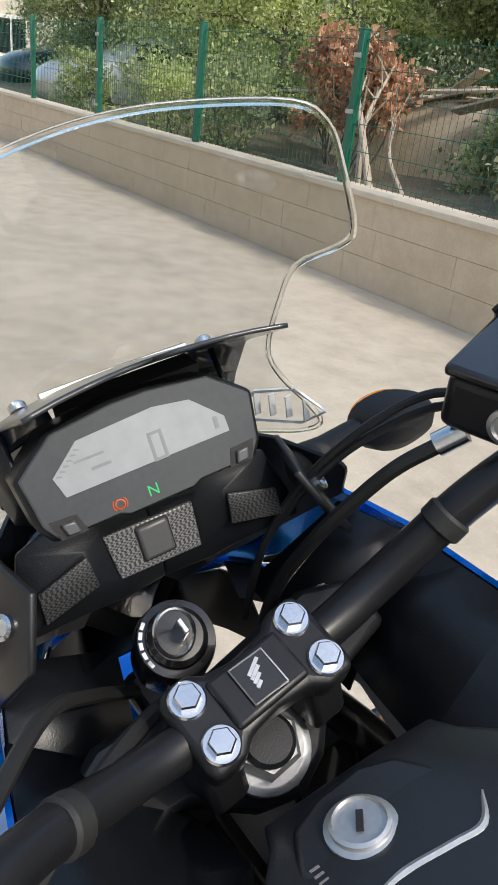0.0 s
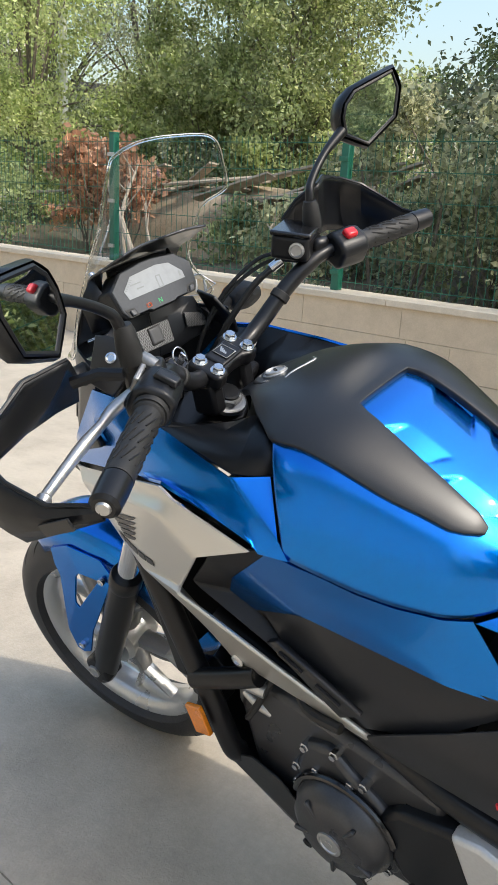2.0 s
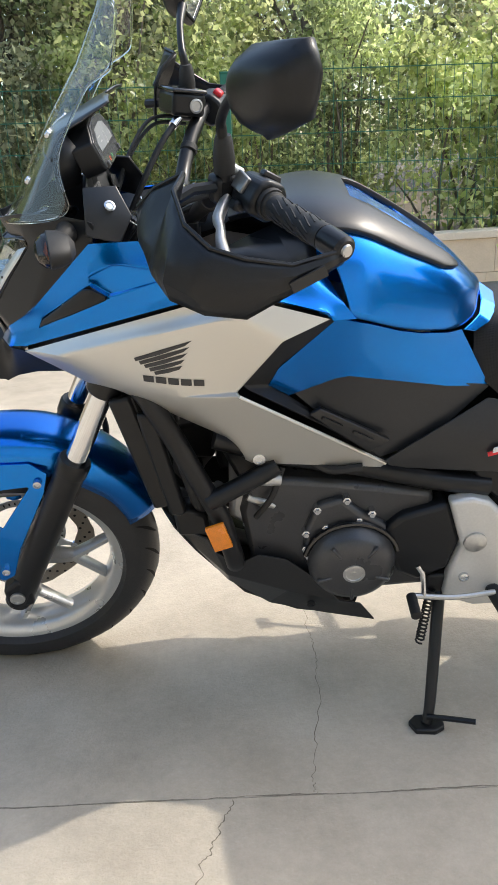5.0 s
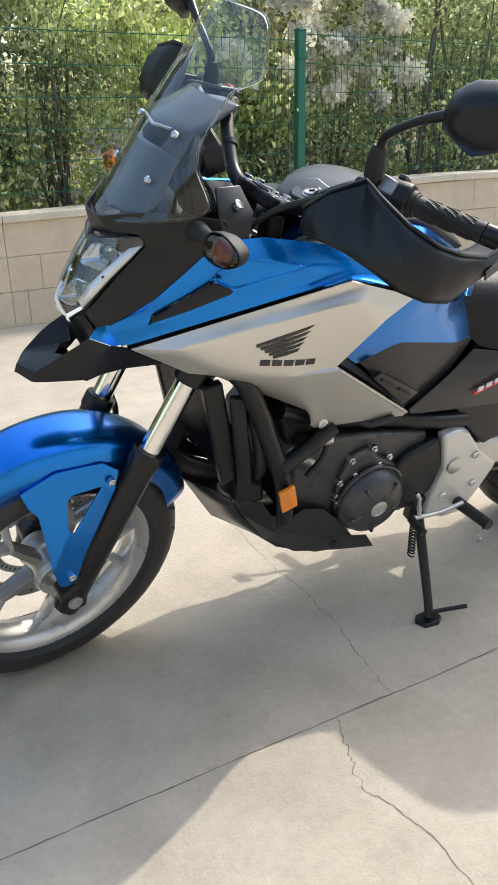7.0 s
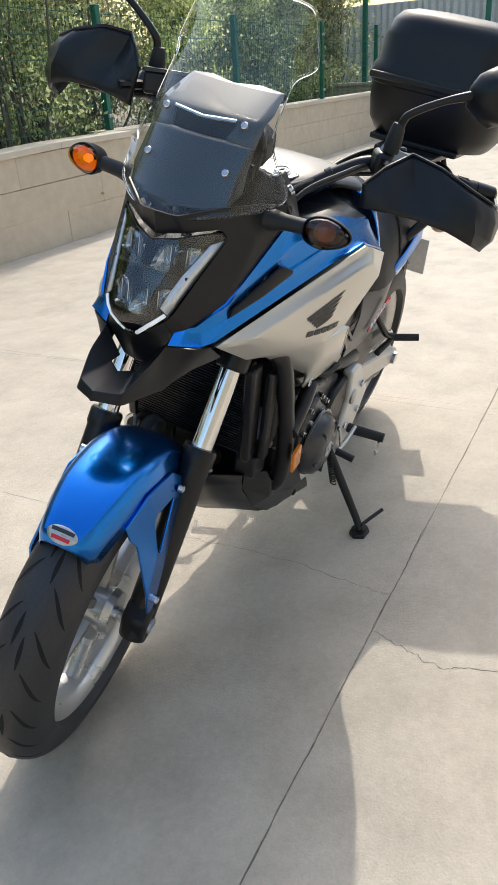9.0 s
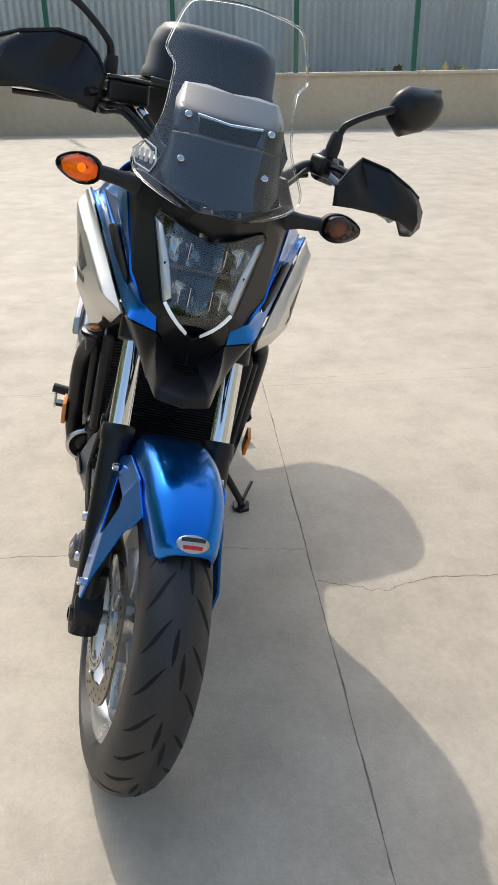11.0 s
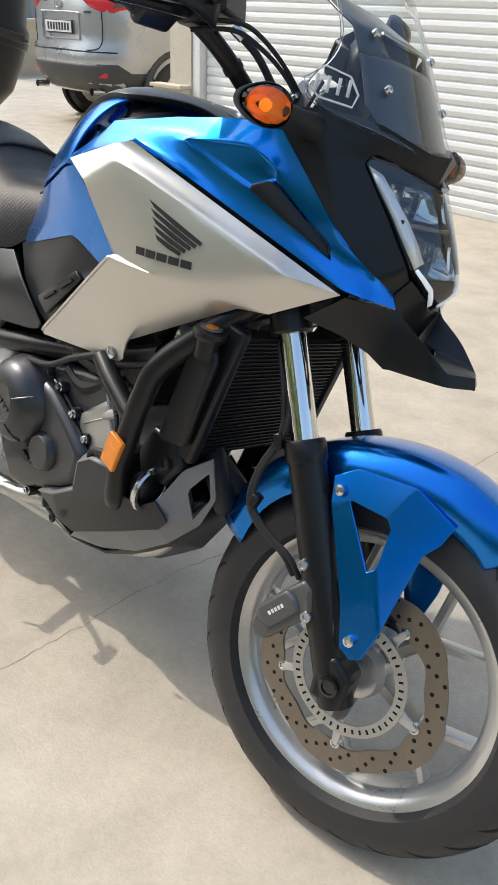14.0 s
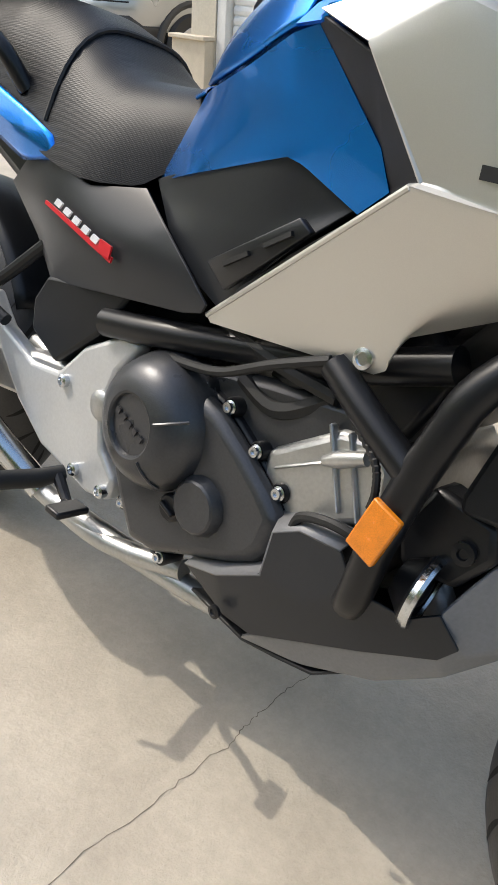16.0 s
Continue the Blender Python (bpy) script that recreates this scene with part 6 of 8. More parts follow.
for y in (-.128, .140):
    b = bmesh.new()
    lathe(b, [(.0130, -.007), (.0150, -.005), (.0150, .005), (.0130, .007)], axis_to((-.2945, y, 1.083), (-.3, .7 * (1 if y > 0 else -1), .6)), 16)
    part("bar_clip", steered(b), M_RUBBER, bars)


# hand guards: a moulded bowl from an inner wing, round the front, back to the bar's end
def hand_guard(side):
    up = [(-.190, .215, 1.110), (-.215, .240, 1.142), (-.250, .272, 1.168), (-.232, .325, 1.164), (-.238, .385, 1.145), (-.262, .424, 1.130), (-.300, .434, 1.118), (-.355, .436, 1.106), (-.418, .424, 1.114)]
    low = [(-.185, .220, 1.074), (-.185, .262, 1.080), (-.190, .315, 1.085), (-.195, .370, 1.080), (-.212, .415, 1.066), (-.250, .434, 1.052), (-.300, .436, 1.042), (-.360, .436, 1.072), (-.418, .424, 1.096)]
    swell = [(.0, 0), (.008, 0), (-.008, 0), (.004, .004), (.014, .008), (.010, .012), (.004, .014), (.0, .008), (0, .004)]
    turn = 0.0 if side > 0 else 0.24
    back = 0.0 if side > 0 else 0.26
    lines = []
    for t in (0, .12, .3, .5, .7, .88, 1):
        bulge = min(1.0, t / .3, (1 - t) / .3)
        ln = []
        for p, q, (dx, dy) in zip(up, low, swell):
            w = Vector(p).lerp(Vector(q), t) + Vector((dx * bulge, dy * bulge, 0))
            ahead = max(0.0, w.x + .418)
            ln.append(Vector((w.x - back * ahead, (w.y + (0.0 if side > 0 else .25 * max(0.0, .30 - w.y))) * side, w.z + turn * ahead * (1 - .55 * t))))
        lines.append([p.lerp(q, k / 3) for p, q in zip(ln, ln[1:]) for k in range(3)] + [ln[-1]])
    b = bmesh.new()
    grid(b, lambda u, v: lines[u][v].copy(), range(7), range(len(lines[0])))
    hg = part("hand_guard", steered(b), M_BLACK, bars, "matt black plastic hand guard", smooth=33, solid=.004)
    b = bmesh.new()
    tube(b, lines[0], .0028, 6)
    part("guard_lip", steered(b), M_BLACK, bars)
    b = bmesh.new()
    box(b, (.045, .0025, .014), Matrix.Translation((-.372, side * .4455, 1.091)) @ pose(0, 0, 0, 0, 22, side * 5))
    part("guard_badge", steered(b), M_GREY, bars, smooth=0)
    b = bmesh.new()
    tube(b, [along_grip(side, .195, Vector((.02, 0, .01))), (-.262, side * .240, 1.135), (-.235, side * .262, 1.130)], .008, 8)
    part("guard_stay", steered(b), M_BLACKMETAL, bars)


for side in (1, -1):
    hand_guard(side)


# mirrors
def mirror(side):
    b = bmesh.new()
    tube(b, [(-.308, side * .228, 1.140), (-.306, side * .232, 1.200), (-.304, side * .246, 1.222), (-.308, side * .290, 1.252), (-.318, side * .336, 1.274)], [.0080, .0072, .0066, .0062, .009], 12, 5)
    arm = part("mirror", steered(b), M_BLACKMETAL, bars, "black mirror arm")
    b = bmesh.new()
    lathe(b, [(.014, 0), (.015, .018), (.0125, .040), (.010, .048)], Matrix.Translation((-.308, side * .228, 1.150)), 16)
    part("arm_boot", steered(b), M_RUBBER, arm)
    O = [(-.058, .0), (-.056, -.026), (-.013, -.049), (.048, -.019), (.060, .022), (.050, .049), (-.031, .034), (-.051, .018)]
    MM = frame_at((-.343, side * .392, 1.292) if side < 0 else (-.353, .378, 1.282), (-.90, -side * .43, .06), (-.43, side * .90, 0)) @ Matrix.Diagonal((1, -side, 1, 1))
    b = bmesh.new()
    rings = []
    for depth, sc in ((.003, 1.10), (-.004, 1.19), (-.020, 1.16), (-.038, .96), (-.048, .60)):
        rings.append([b.verts.new(MM @ Vector((x * sc, y * sc, depth))) for x, y in O])
    for p, q in zip(rings, rings[1:]):
        for j in range(8):
            b.faces.new((p[j], p[(j + 1) % 8], q[(j + 1) % 8], q[j]))
    edge = b.edges.layers.float.new("crease_edge")
    for p, q in zip(rings, rings[1:3]):
        for j in range(8):
            b.edges.get((p[j], q[j]))[edge] = .6
    b.faces.new(rings[-1])
    part("mirror_shell", steered(b), M_BLACK, arm, "black plastic mirror shell", smooth=80, sub=1)
    b = bmesh.new()
    b.faces.new([b.verts.new(MM @ Vector((x * .93, y * .93, .0015))) for x, y in O])
    part("mirror_glass", steered(b), M_MIRROR, arm, "clean mirror glass", smooth=0)
    b = bmesh.new()
    pts = [MM @ Vector((x * .97, y * .97, .001)) for x, y in O]
    tube(b, pts + pts[:2], .003, 6, caps=False)
    part("mirror_rim", steered(b), M_BLACKMETAL, arm)


for side in (1, -1):
    mirror(side)

# ---- frame, engine, lower parts ----
for side in (1, -1):
    b = bmesh.new()
    tube(b, [(-.15, .13, .80), (-.190, .158, .765), (-.207, .168, .737), (-.235, .172, .680), (-.259, .174, .622), (-.283, .176, .567), (-.303, .176, .517), (-.315, .175, .468), (-.326, .170, .409), (-.328, .160, .385)] if side > 0 else [(-.13, -.10, .80), (-.19, -.15, .728), (-.249, -.180, .656), (-.268, -.187, .600), (-.284, -.187, .540), (-.296, -.186, .475), (-.306, -.176, .415), (-.315, -.165, .39)], .019, 16, 5)
    dt = part("down_tube", b, M_BLACKMETAL, bike, "black steel frame down tube")
    b = bmesh.new()
    tube(b, [(-.410, side * .168, .617), (-.36, side * .178, .592), (-.285, side * .187, .556)], .017, 14, 3)
    part("brace_tube", b, M_BLACKMETAL, dt)
    b = bmesh.new()
    tube(b, [(-.30, side * .13, .655), (-.42, side * .128, .613), (-.56, side * .128, .583), (-.70, side * .145, .556), (-.80, side * .145, .538)], .020, 14, 4)
    part("main_tube", b, M_BLACKMETAL, dt)
    b = side_plate([(-.018, -.027), (.018, -.030), (.020, .027), (-.016, .030)], 0, .009, side)
    b.transform(Matrix.Translation((-.302, .204, .492) if side > 0 else (-.293, -.204, .497)) @ pose(0, 0, 0, 0, 14))
    part("reflector", b, M_ORANGE, dt, "orange side reflector", bevel=.002)

# radiator with fins, between the down tubes
RAD = Matrix.Translation((-.172, 0, .632)) @ pose(0, 0, 0, 0, 14)
b = bmesh.new()
box(b, (.026, .250, .215), RAD)
radiator = part("radiator", b, M_GROOVE, bike, "black finned radiator", smooth=0)
b = bmesh.new()
box(b, (.003, .246, .0022), Matrix())
bmesh.ops.recalc_face_normals(b, faces=b.faces)
fin = bpy.data.meshes.new("fin")
b.to_mesh(fin)
b.free()
fin.materials.append(M_BLACKMETAL)
for k in range(30):
    ob = new("fin", fin)
    ob.parent = radiator
    ob.matrix_basis = RAD @ Matrix.Translation((.0145, 0, -.100 + .0069 * k))
for side in (1, -1):
    b = bmesh.new()
    box(b, (.040, .022, .24), RAD @ Matrix.Translation((0, side * .136, 0)))
    part("radiator_tank", b, M_BLACKMETAL, radiator, bevel=.006)
    b = side_plate([(-.172, .73), (-.205, .725), (-.215, .667), (-.243, .518), (-.236, .508), (-.212, .510), (-.180, .677)] if side > 0 else [(-.212, .690), (-.200, .706), (-.158, .710), (-.150, .692), (-.180, .552), (-.190, .540), (-.238, .535), (-.243, .550)], .150, .166, side)
    part("radiator_shroud", b, M_BLACK, radiator, "black plastic radiator side cover", bevel=.006)
b = bmesh.new()
lathe(b, [(.018, -.03), (.018, 0), (.025, .002), (.027, .008), (.025, .014), (.010, .017), (0, .017)], axis_to((-.172, -.165, .722), (.15, -.1, 1)), 20)
cap = part("radiator_cap", b, M_BLACKMETAL, radiator, "black radiator filler cap")
b = bmesh.new()
lathe(b, [(.017, .0165), (.017, .0178), (0, .0182)], axis_to((-.172, -.165, .722), (.15, -.1, 1)), 20)
part("cap_label", b, M_SOCKET, cap)
b = bmesh.new()
lathe(b, [(.004, .018), (.010, .0182), (.010, .0188), (.004, .019)], axis_to((-.172, -.165, .722), (.15, -.1, 1)), 20)
part("cap_ring", b, M_ORANGE, cap)
b = bmesh.new()
tube(b, [(-.185, -.155, .705), (-.225, -.145, .715), (-.27, -.12, .70), (-.31, -.09, .66)], .016, 12, 4)
part("coolant_hose", b, M_RUBBER, radiator)
b = bmesh.new()
tube(b, [(-.20, -.08, .52), (-.15, -.05, .47), (-.20, 0, .44), (-.28, .03, .43)], .020, 12, 4)
part("coolant_hose", b, M_RUBBER, radiator)
b = bmesh.new()
tube(b, [(-.222, .145, .70), (-.245, .155, .62), (-.262, .150, .54), (-.270, .12, .49)], .013, 12, 4)
part("coolant_hose", b, M_RUBBER, radiator)
b = side_plate([(-.215, .503), (-.245, .512), (-.278, .495), (-.284, .444), (-.221, .447)], .10, .150, 1)
part("water_housing", b, M_BLACKMETAL, radiator, "black water outlet housing", bevel=.008)

for c, d, r in (((-.222, -.150, .703), (1, .1, .1), .0185), ((-.262, -.13, .700), (1, .3, -.1), .0185)):
    b = bmesh.new()
    lathe(b, [(.0165, -.005), (r, -.005), (r, .005), (.0165, .005)], axis_to(c, d), 20, caps=False)
    part("hose_clip", b, M_STEEL, radiator)
b = bmesh.new()
tube(b, [(-.20, -.075, .525), (-.17, -.09, .50), (-.15, -.085, .465), (-.17, -.05, .43)], .020, 12, 4)
part("coolant_hose", b, M_RUBBER, radiator)
b = bmesh.new()
prism(b, [(-.275, .545), (-.205, .535), (-.195, .50), (-.225, .455), (-.285, .45), (-.30, .49)], .105, .150, XZ)
b.transform(Matrix.Diagonal((1, -1, 1, 1)))
bmesh.ops.reverse_faces(b, faces=b.faces)
part("water_housing", b, M_BLACKMETAL, radiator, "black water outlet housing", bevel=.008, segs=2)
b = bmesh.new()
lathe(b, [(.012, 0), (.012, .006), (.006, .007), (.005, .004), (0, .004)], axis_to((-.225, -.150, .497), (0, -1, 0)), 18)
part("housing_bolt", b, M_BLACKMETAL, radiator)
b = bmesh.new()
coil = [p for p in spline([(-.384, -.176, .598), (-.356, -.184, .574), (-.324, -.190, .553), (-.314, -.190, .527), (-.316, -.186, .505)], 10)]
tube(b, [p + Vector((0, 0, .0012 * (-1) ** i)) for i, p in enumerate(coil)], .0042, 7)
part("loom_sleeve", b, M_RUBBER, radiator)

# horn low on the right
b = bmesh.new()
HM = axis_to((-.247, -.152, .440), (.93, .12, -.12))
lathe(b, [(0, -.03), (.02, -.03), (.034, -.012), (.040, -.008), (.040, -.002)], HM, 28, caps=False)
horn = part("horn", b, M_BLACKMETAL, bike, "round horn with a steel ring")
b = bmesh.new()
lathe(b, [(.040, -.006), (.042, 0), (.040, .004), (.034, .004), (.033, .001)], HM, 32, caps=False)
part("horn_ring", b, M_STEEL, horn)
b = bmesh.new()
lathe(b, [(.034, 0), (.022, -.003), (.014, .002), (0, .003)], HM, 24, caps=False)
part("horn_face", b, M_BLACKMETAL, horn)

# engine block
b = bmesh.new()
prism(b, [(-.74, .30), (-.42, .28), (-.36, .36), (-.34, .50), (-.36, .58), (-.52, .56), (-.70, .53)], -.13, .15, XZ)
engine = part("engine", b, M_CASE, bike, "dark grey engine crankcase", bevel=.012, segs=2)
b = bmesh.new()
prism(b, [(-.49, .40), (-.423, .414), (-.344, .460), (-.318, .478), (-.326, .530), (-.350, .556), (-.400, .548), (-.488, .486)], -.140, .135, XZ)
part("cylinder", b, M_ALU, engine, "bare aluminium cylinder casting", bevel=.010)
for side in (1, -1):
    for x in (-.392, -.366):
        b = bmesh.new()
        box(b, (.006, .012, .098), Matrix.Translation((x, side * .139, .506)) @ pose(0, 0, 0, 0, -24))
        part("cylinder_rib", b, M_ALU, engine, bevel=.003)
    b = bmesh.new()
    box(b, (.085, .006, .004), Matrix.Translation((-.432, side * .140, .492)) @ pose(0, 0, 0, 0, -30))
    part("casting_line", b, M_ALU, engine, bevel=.002)
    b = bmesh.new()
    tube(b, [(-.405, side * .146, .510), (-.385, side * .148, .521), (-.355, side * .148, .535)], [.006, .010, .008], 12)
    part("cylinder_boss", b, M_ALU, engine)
b = bmesh.new()
prism(b, [(-.34, .55), (-.30, .64), (-.36, .70), (-.50, .70), (-.46, .60)], -.12, .12, XZ)
part("cylinder_head", b, M_BLACKMETAL, engine, bevel=.01)
b = bmesh.new()
prism(b, [(-.36, .62), (-.26, .80), (-.50, .86), (-.70, .80), (-.72, .62)], -.12, .12, XZ)
part("airbox", b, M_BLACK, bike, "black plastic airbox", bevel=.02)

# left cover, with its upper case
b = side_plate([(-.645, .40), (-.628, .455), (-.604, .474), (-.562, .502), (-.528, .534), (-.482, .519), (-.460, .46), (-.462, .38), (-.49, .315), (-.60, .300), (-.638, .335)], .12, .165, 1)
part("left_case", b, M_CASE, engine, "dark engine side case", bevel=.010, segs=3)
b = bmesh.new()
lathe(b, [(.084, 0), (.084, .012), (.079, .018), (.075, .030), (.060, .040), (.030, .044), (0, .044)], axis_to((-.550, .166, .391), (0, 1, 0)), 48)
part("alternator_cover", b, M_CASE, engine, "round dark alternator cover", smooth=40)
b = bmesh.new()
lathe(b, [(.021, 0), (.021, .003), (.016, .004), (.015, .002), (.006, .002), (.006, .004), (0, .004)], axis_to((-.550, .2095, .391), (0, 1, 0)), 24)
part("cover_plug", b, M_ALU, engine, "aluminium inspection plug")
b = bmesh.new()
tube(b, [Vector((-.550 + .089 * math.cos(a), .172, .391 + .089 * math.sin(a))) for a in steps(.2, 2.9, 16)], .006, 8)
part("cover_rim", b, M_GLOSS, engine)
for k in range(5):
    a = math.tau * k / 5 + .95
    b = bmesh.new()
    box(b, (.030, .010, .007), Matrix.Translation((-.550 + .057 * math.cos(a), .2045, .391 + .057 * math.sin(a))) @ pose(0, 0, 0, 0, -math.degrees(a)))
    part("cover_scallop", b, M_CASE, engine, bevel=.003)
for k in range(5):
    a = math.tau * k / 9 + .3 + (1.4 if k > 2 else 0)
    x, z = -.550 + .092 * math.cos(a), .391 + .092 * math.sin(a)
    b = bmesh.new()
    lathe(b, [(.0075, -.01), (.0075, .002), (.0052, .003), (.0052, .006), (0, .006)], axis_to((x, .166, z), (0, 1, 0)), 6)
    part("case_bolt", b, M_STEEL, engine)
for x, z in ((-.483, .510), (-.537, .530), (-.585, .497), (-.463, .455), (-.468, .400)):
    b = bmesh.new()
    lathe(b, [(.008, -.02), (.008, .004), (.0055, .005), (.0055, .009), (0, .009)], axis_to((x, .163, z), (0, 1, 0)), 6)
    part("case_bolt", b, M_STEEL, engine)
b = side_plate([(-.607, .455), (-.640, .490), (-.727, .516), (-.758, .430), (-.742, .356), (-.684, .326), (-.642, .350), (-.622, .40)], .12, .170, 1)
part("sprocket_cover", b, M_BLACK, engine, "black plastic sprocket cover", bevel=.010)

# right covers
CASE = [(-.736, .481), (-.712, .506), (-.66, .524), (-.619, .520), (-.582, .519), (-.552, .510), (-.498, .478), (-.452, .447), (-.424, .422), (-.431, .377), (-.446, .354), (-.486, .332), (-.57, .296), (-.615, .274), (-.668, .268), (-.705, .319), (-.742, .38)]
b = side_plate(CASE, .110, .140, -1)
part("case_flange", b, M_BLACKMETAL, engine, "black case flange", bevel=.004)
b = side_plate(CASE, .140, .163, -1, .90)
rc = part("right_case", b, M_CASE, engine, "dark clutch side case", bevel=.010, segs=3)
b = bmesh.new()
lathe(b, [(.096, -.02), (.090, .004), (.081, .026), (.072, .038), (.056, .047), (.043, .050), (.040, .0485), (.0385, .044), (0, .044)], axis_to((-.652, -.155, .452), (-.05, -1, 0)), 48)
clutch = part("clutch_cover", b, M_CASE, engine, "round dark clutch cover with a sunk face", smooth=32)
for k in range(5):
    b = bmesh.new()
    box(b, (.0075, .002, .008), Matrix.Translation((-.682 + .0125 * k, -.2000 - .0006 * k, .461 - .0048 * k)) @ pose(0, 0, 0, 0, 22))
    part("cover_bar", b, M_CASE, engine, smooth=0)
for a in (.42, -.95):
    b = bmesh.new()
    tube(b, [Vector((-.652 + r * math.cos(a), -y, .452 + r * math.sin(a))) for r, y in ((.046, .206), (.060, .202), (.074, .193), (.083, .182))], .0022, 6)
    part("cover_rib", b, M_CASE, engine)
b = bmesh.new()
lathe(b, [(.041, 0), (.039, .010), (.034, .020), (.031, .022), (0, .022)], axis_to((-.546, -.156, .386), (0, -1, 0)), 14)
part("oil_cover", b, M_CASE, engine, smooth=24)
b = bmesh.new()
lathe(b, [(.019, 0), (.019, .012), (.016, .015), (0, .015)], axis_to((-.590, -.156, .362), (0, -1, 0)), 24)
filler = part("oil_filler", b, M_BLACKMETAL, engine)
b = bmesh.new()
box(b, (.026, .008, .006), Matrix.Translation((-.590, -.173, .362)) @ pose(0, 0, 0, 0, 20))
part("filler_grip", b, M_BLACKMETAL, engine, bevel=.002)
for x, z in ((-.551, .513), (-.497, .479), (-.451, .447), (-.424, .400), (-.610, .272), (-.700, .310), (-.60, .520)):
    b = bmesh.new()
    lathe(b, [(.0125, -.03), (.0125, .002), (.0105, .005), (.0105, .002)], axis_to((x, -.141, z), (0, -1, 0)), 16)
    part("case_boss", b, M_BLACKMETAL, engine)
for x, z in ((-.551, .513), (-.497, .479), (-.451, .447), (-.424, .400), (-.610, .272), (-.700, .310), (-.60, .520)):
    b = bmesh.new()
    lathe(b, [(.009, -.02), (.009, .002), (.0065, .003), (.0065, .008), (.0035, .008), (.0035, .005), (0, .005)], axis_to((x, -.144, z), (0, -1, 0)), 12)
    part("case_bolt", b, M_STEEL, engine)
for pts, r in (([(-.675, -.150, .535), (-.601, -.165, .546), (-.552, -.168, .558), (-.48, -.178, .593), (-.415, -.172, .621)], .006), ([(-.415, -.155, .42), (-.40, -.165, .448), (-.355, -.170, .462), (-.31, -.160, .455)], .006),
               ([(-.56, -.12, .545), (-.50, -.125, .530), (-.45, -.12, .555), (-.40, -.11, .60)], .013), ([(-.53, -.10, .56), (-.47, -.13, .575), (-.43, -.12, .60)], .008),
               ([(-.60, -.13, .60), (-.50, -.14, .585), (-.42, -.13, .575)], .010), ([(-.42, .15, .60), (-.40, .17, .55), (-.37, .165, .50)], .006), ([(-.46, .14, .62), (-.50, .17, .605), (-.56, .175, .61)], .008)):
    b = bmesh.new()
    tube(b, pts, r, 8, 5)
    part("hose", b, M_RUBBER, engine)
b = bmesh.new()
lathe(b, [(.012, -.02), (.012, .02)], axis_to((-.395, .165, .585), (1, .2, .2)), 12)
part("clip", b, M_ALU, engine)

# belly pan
PVN = {"t0": (-.217, .132, .458), "t1": (-.276, .160, .447), "t2": (-.290, .168, .420), "t3": (-.334, .172, .392), "t4": (-.372, .173, .413), "t5": (-.427, .172, .397), "t6": (-.477, .170, .350), "t7": (-.532, .170, .280), "t8": (-.575, .168, .268), "e": (-.606, .168, .222),
       "b1": (-.503, .150, .230), "b2": (-.393, .140, .254), "b3": (-.311, .132, .314), "b4": (-.242, .122, .405), "m1": (-.310, .166, .360), "m2": (-.430, .168, .312)}
PFN = ["t0 t1 t2 m1 b4", "t2 t3 m1", "t3 t4 m2 m1", "t4 t5 t6 m2", "t6 t7 m2", "t7 t8 e b1 m2", "b1 b2 m2", "b2 b3 m1 m2", "b3 b4 m1"]
RP = {"a": (-.551, .160, .301), "b": (-.491, .170, .322), "c": (-.428, .173, .359), "d": (-.427, .172, .415), "e": (-.393, .173, .436), "f": (-.337, .177, .444), "g": (-.311, .177, .413), "h": (-.250, .168, .412), "i": (-.222, .162, .432),
      "j": (-.196, .152, .404), "k": (-.212, .152, .382), "l": (-.289, .160, .343), "m": (-.427, .160, .273), "n": (-.476, .158, .271), "o": (-.36, .174, .365)}
RPF = ["a b n", "b c m n", "c o l m", "c d e o", "e f g o", "g h l o", "h i j k l"]
SH = {"a": (-.551, .161, .302), "b": (-.491, .171, .323), "c": (-.428, .174, .360), "d": (-.427, .173, .416), "e": (-.393, .174, .437), "f": (-.337, .178, .445), "a2": (-.545, .135, .318), "b2": (-.491, .138, .338), "c2": (-.446, .138, .366), "d2": (-.444, .138, .428), "e2": (-.398, .138, .450), "f2": (-.337, .138, .456)}
FP = {"i": (-.222, .158, .432), "q": (-.196, .138, .495), "r": (-.157, .118, .529), "s": (-.140, .108, .463), "t": (-.159, .112, .408), "u": (-.209, .126, .352), "v": (-.271, .136, .307), "w": (-.362, .142, .268), "x": (-.448, .146, .250),
      "m": (-.427, .156, .272), "l": (-.289, .156, .342), "k": (-.212, .149, .381), "h1": (-.185, .130, .462), "h2": (-.158, .118, .503), "h3": (-.149, .112, .460), "h4": (-.169, .120, .411)}
FPF = ["i q h1", "q r h2 h1", "r s h3 h2", "s t h4 h3", "t u k h4", "k i h1 h4", "k u v l", "l v w m", "m w x"]
M_PANGREY = mat("light_grey_nose_and_ledge_sheen", (0.20, 0.20, 0.205), 0.38, 0.1, 0.12, 8, 250, 0.05, 0.0, 900)
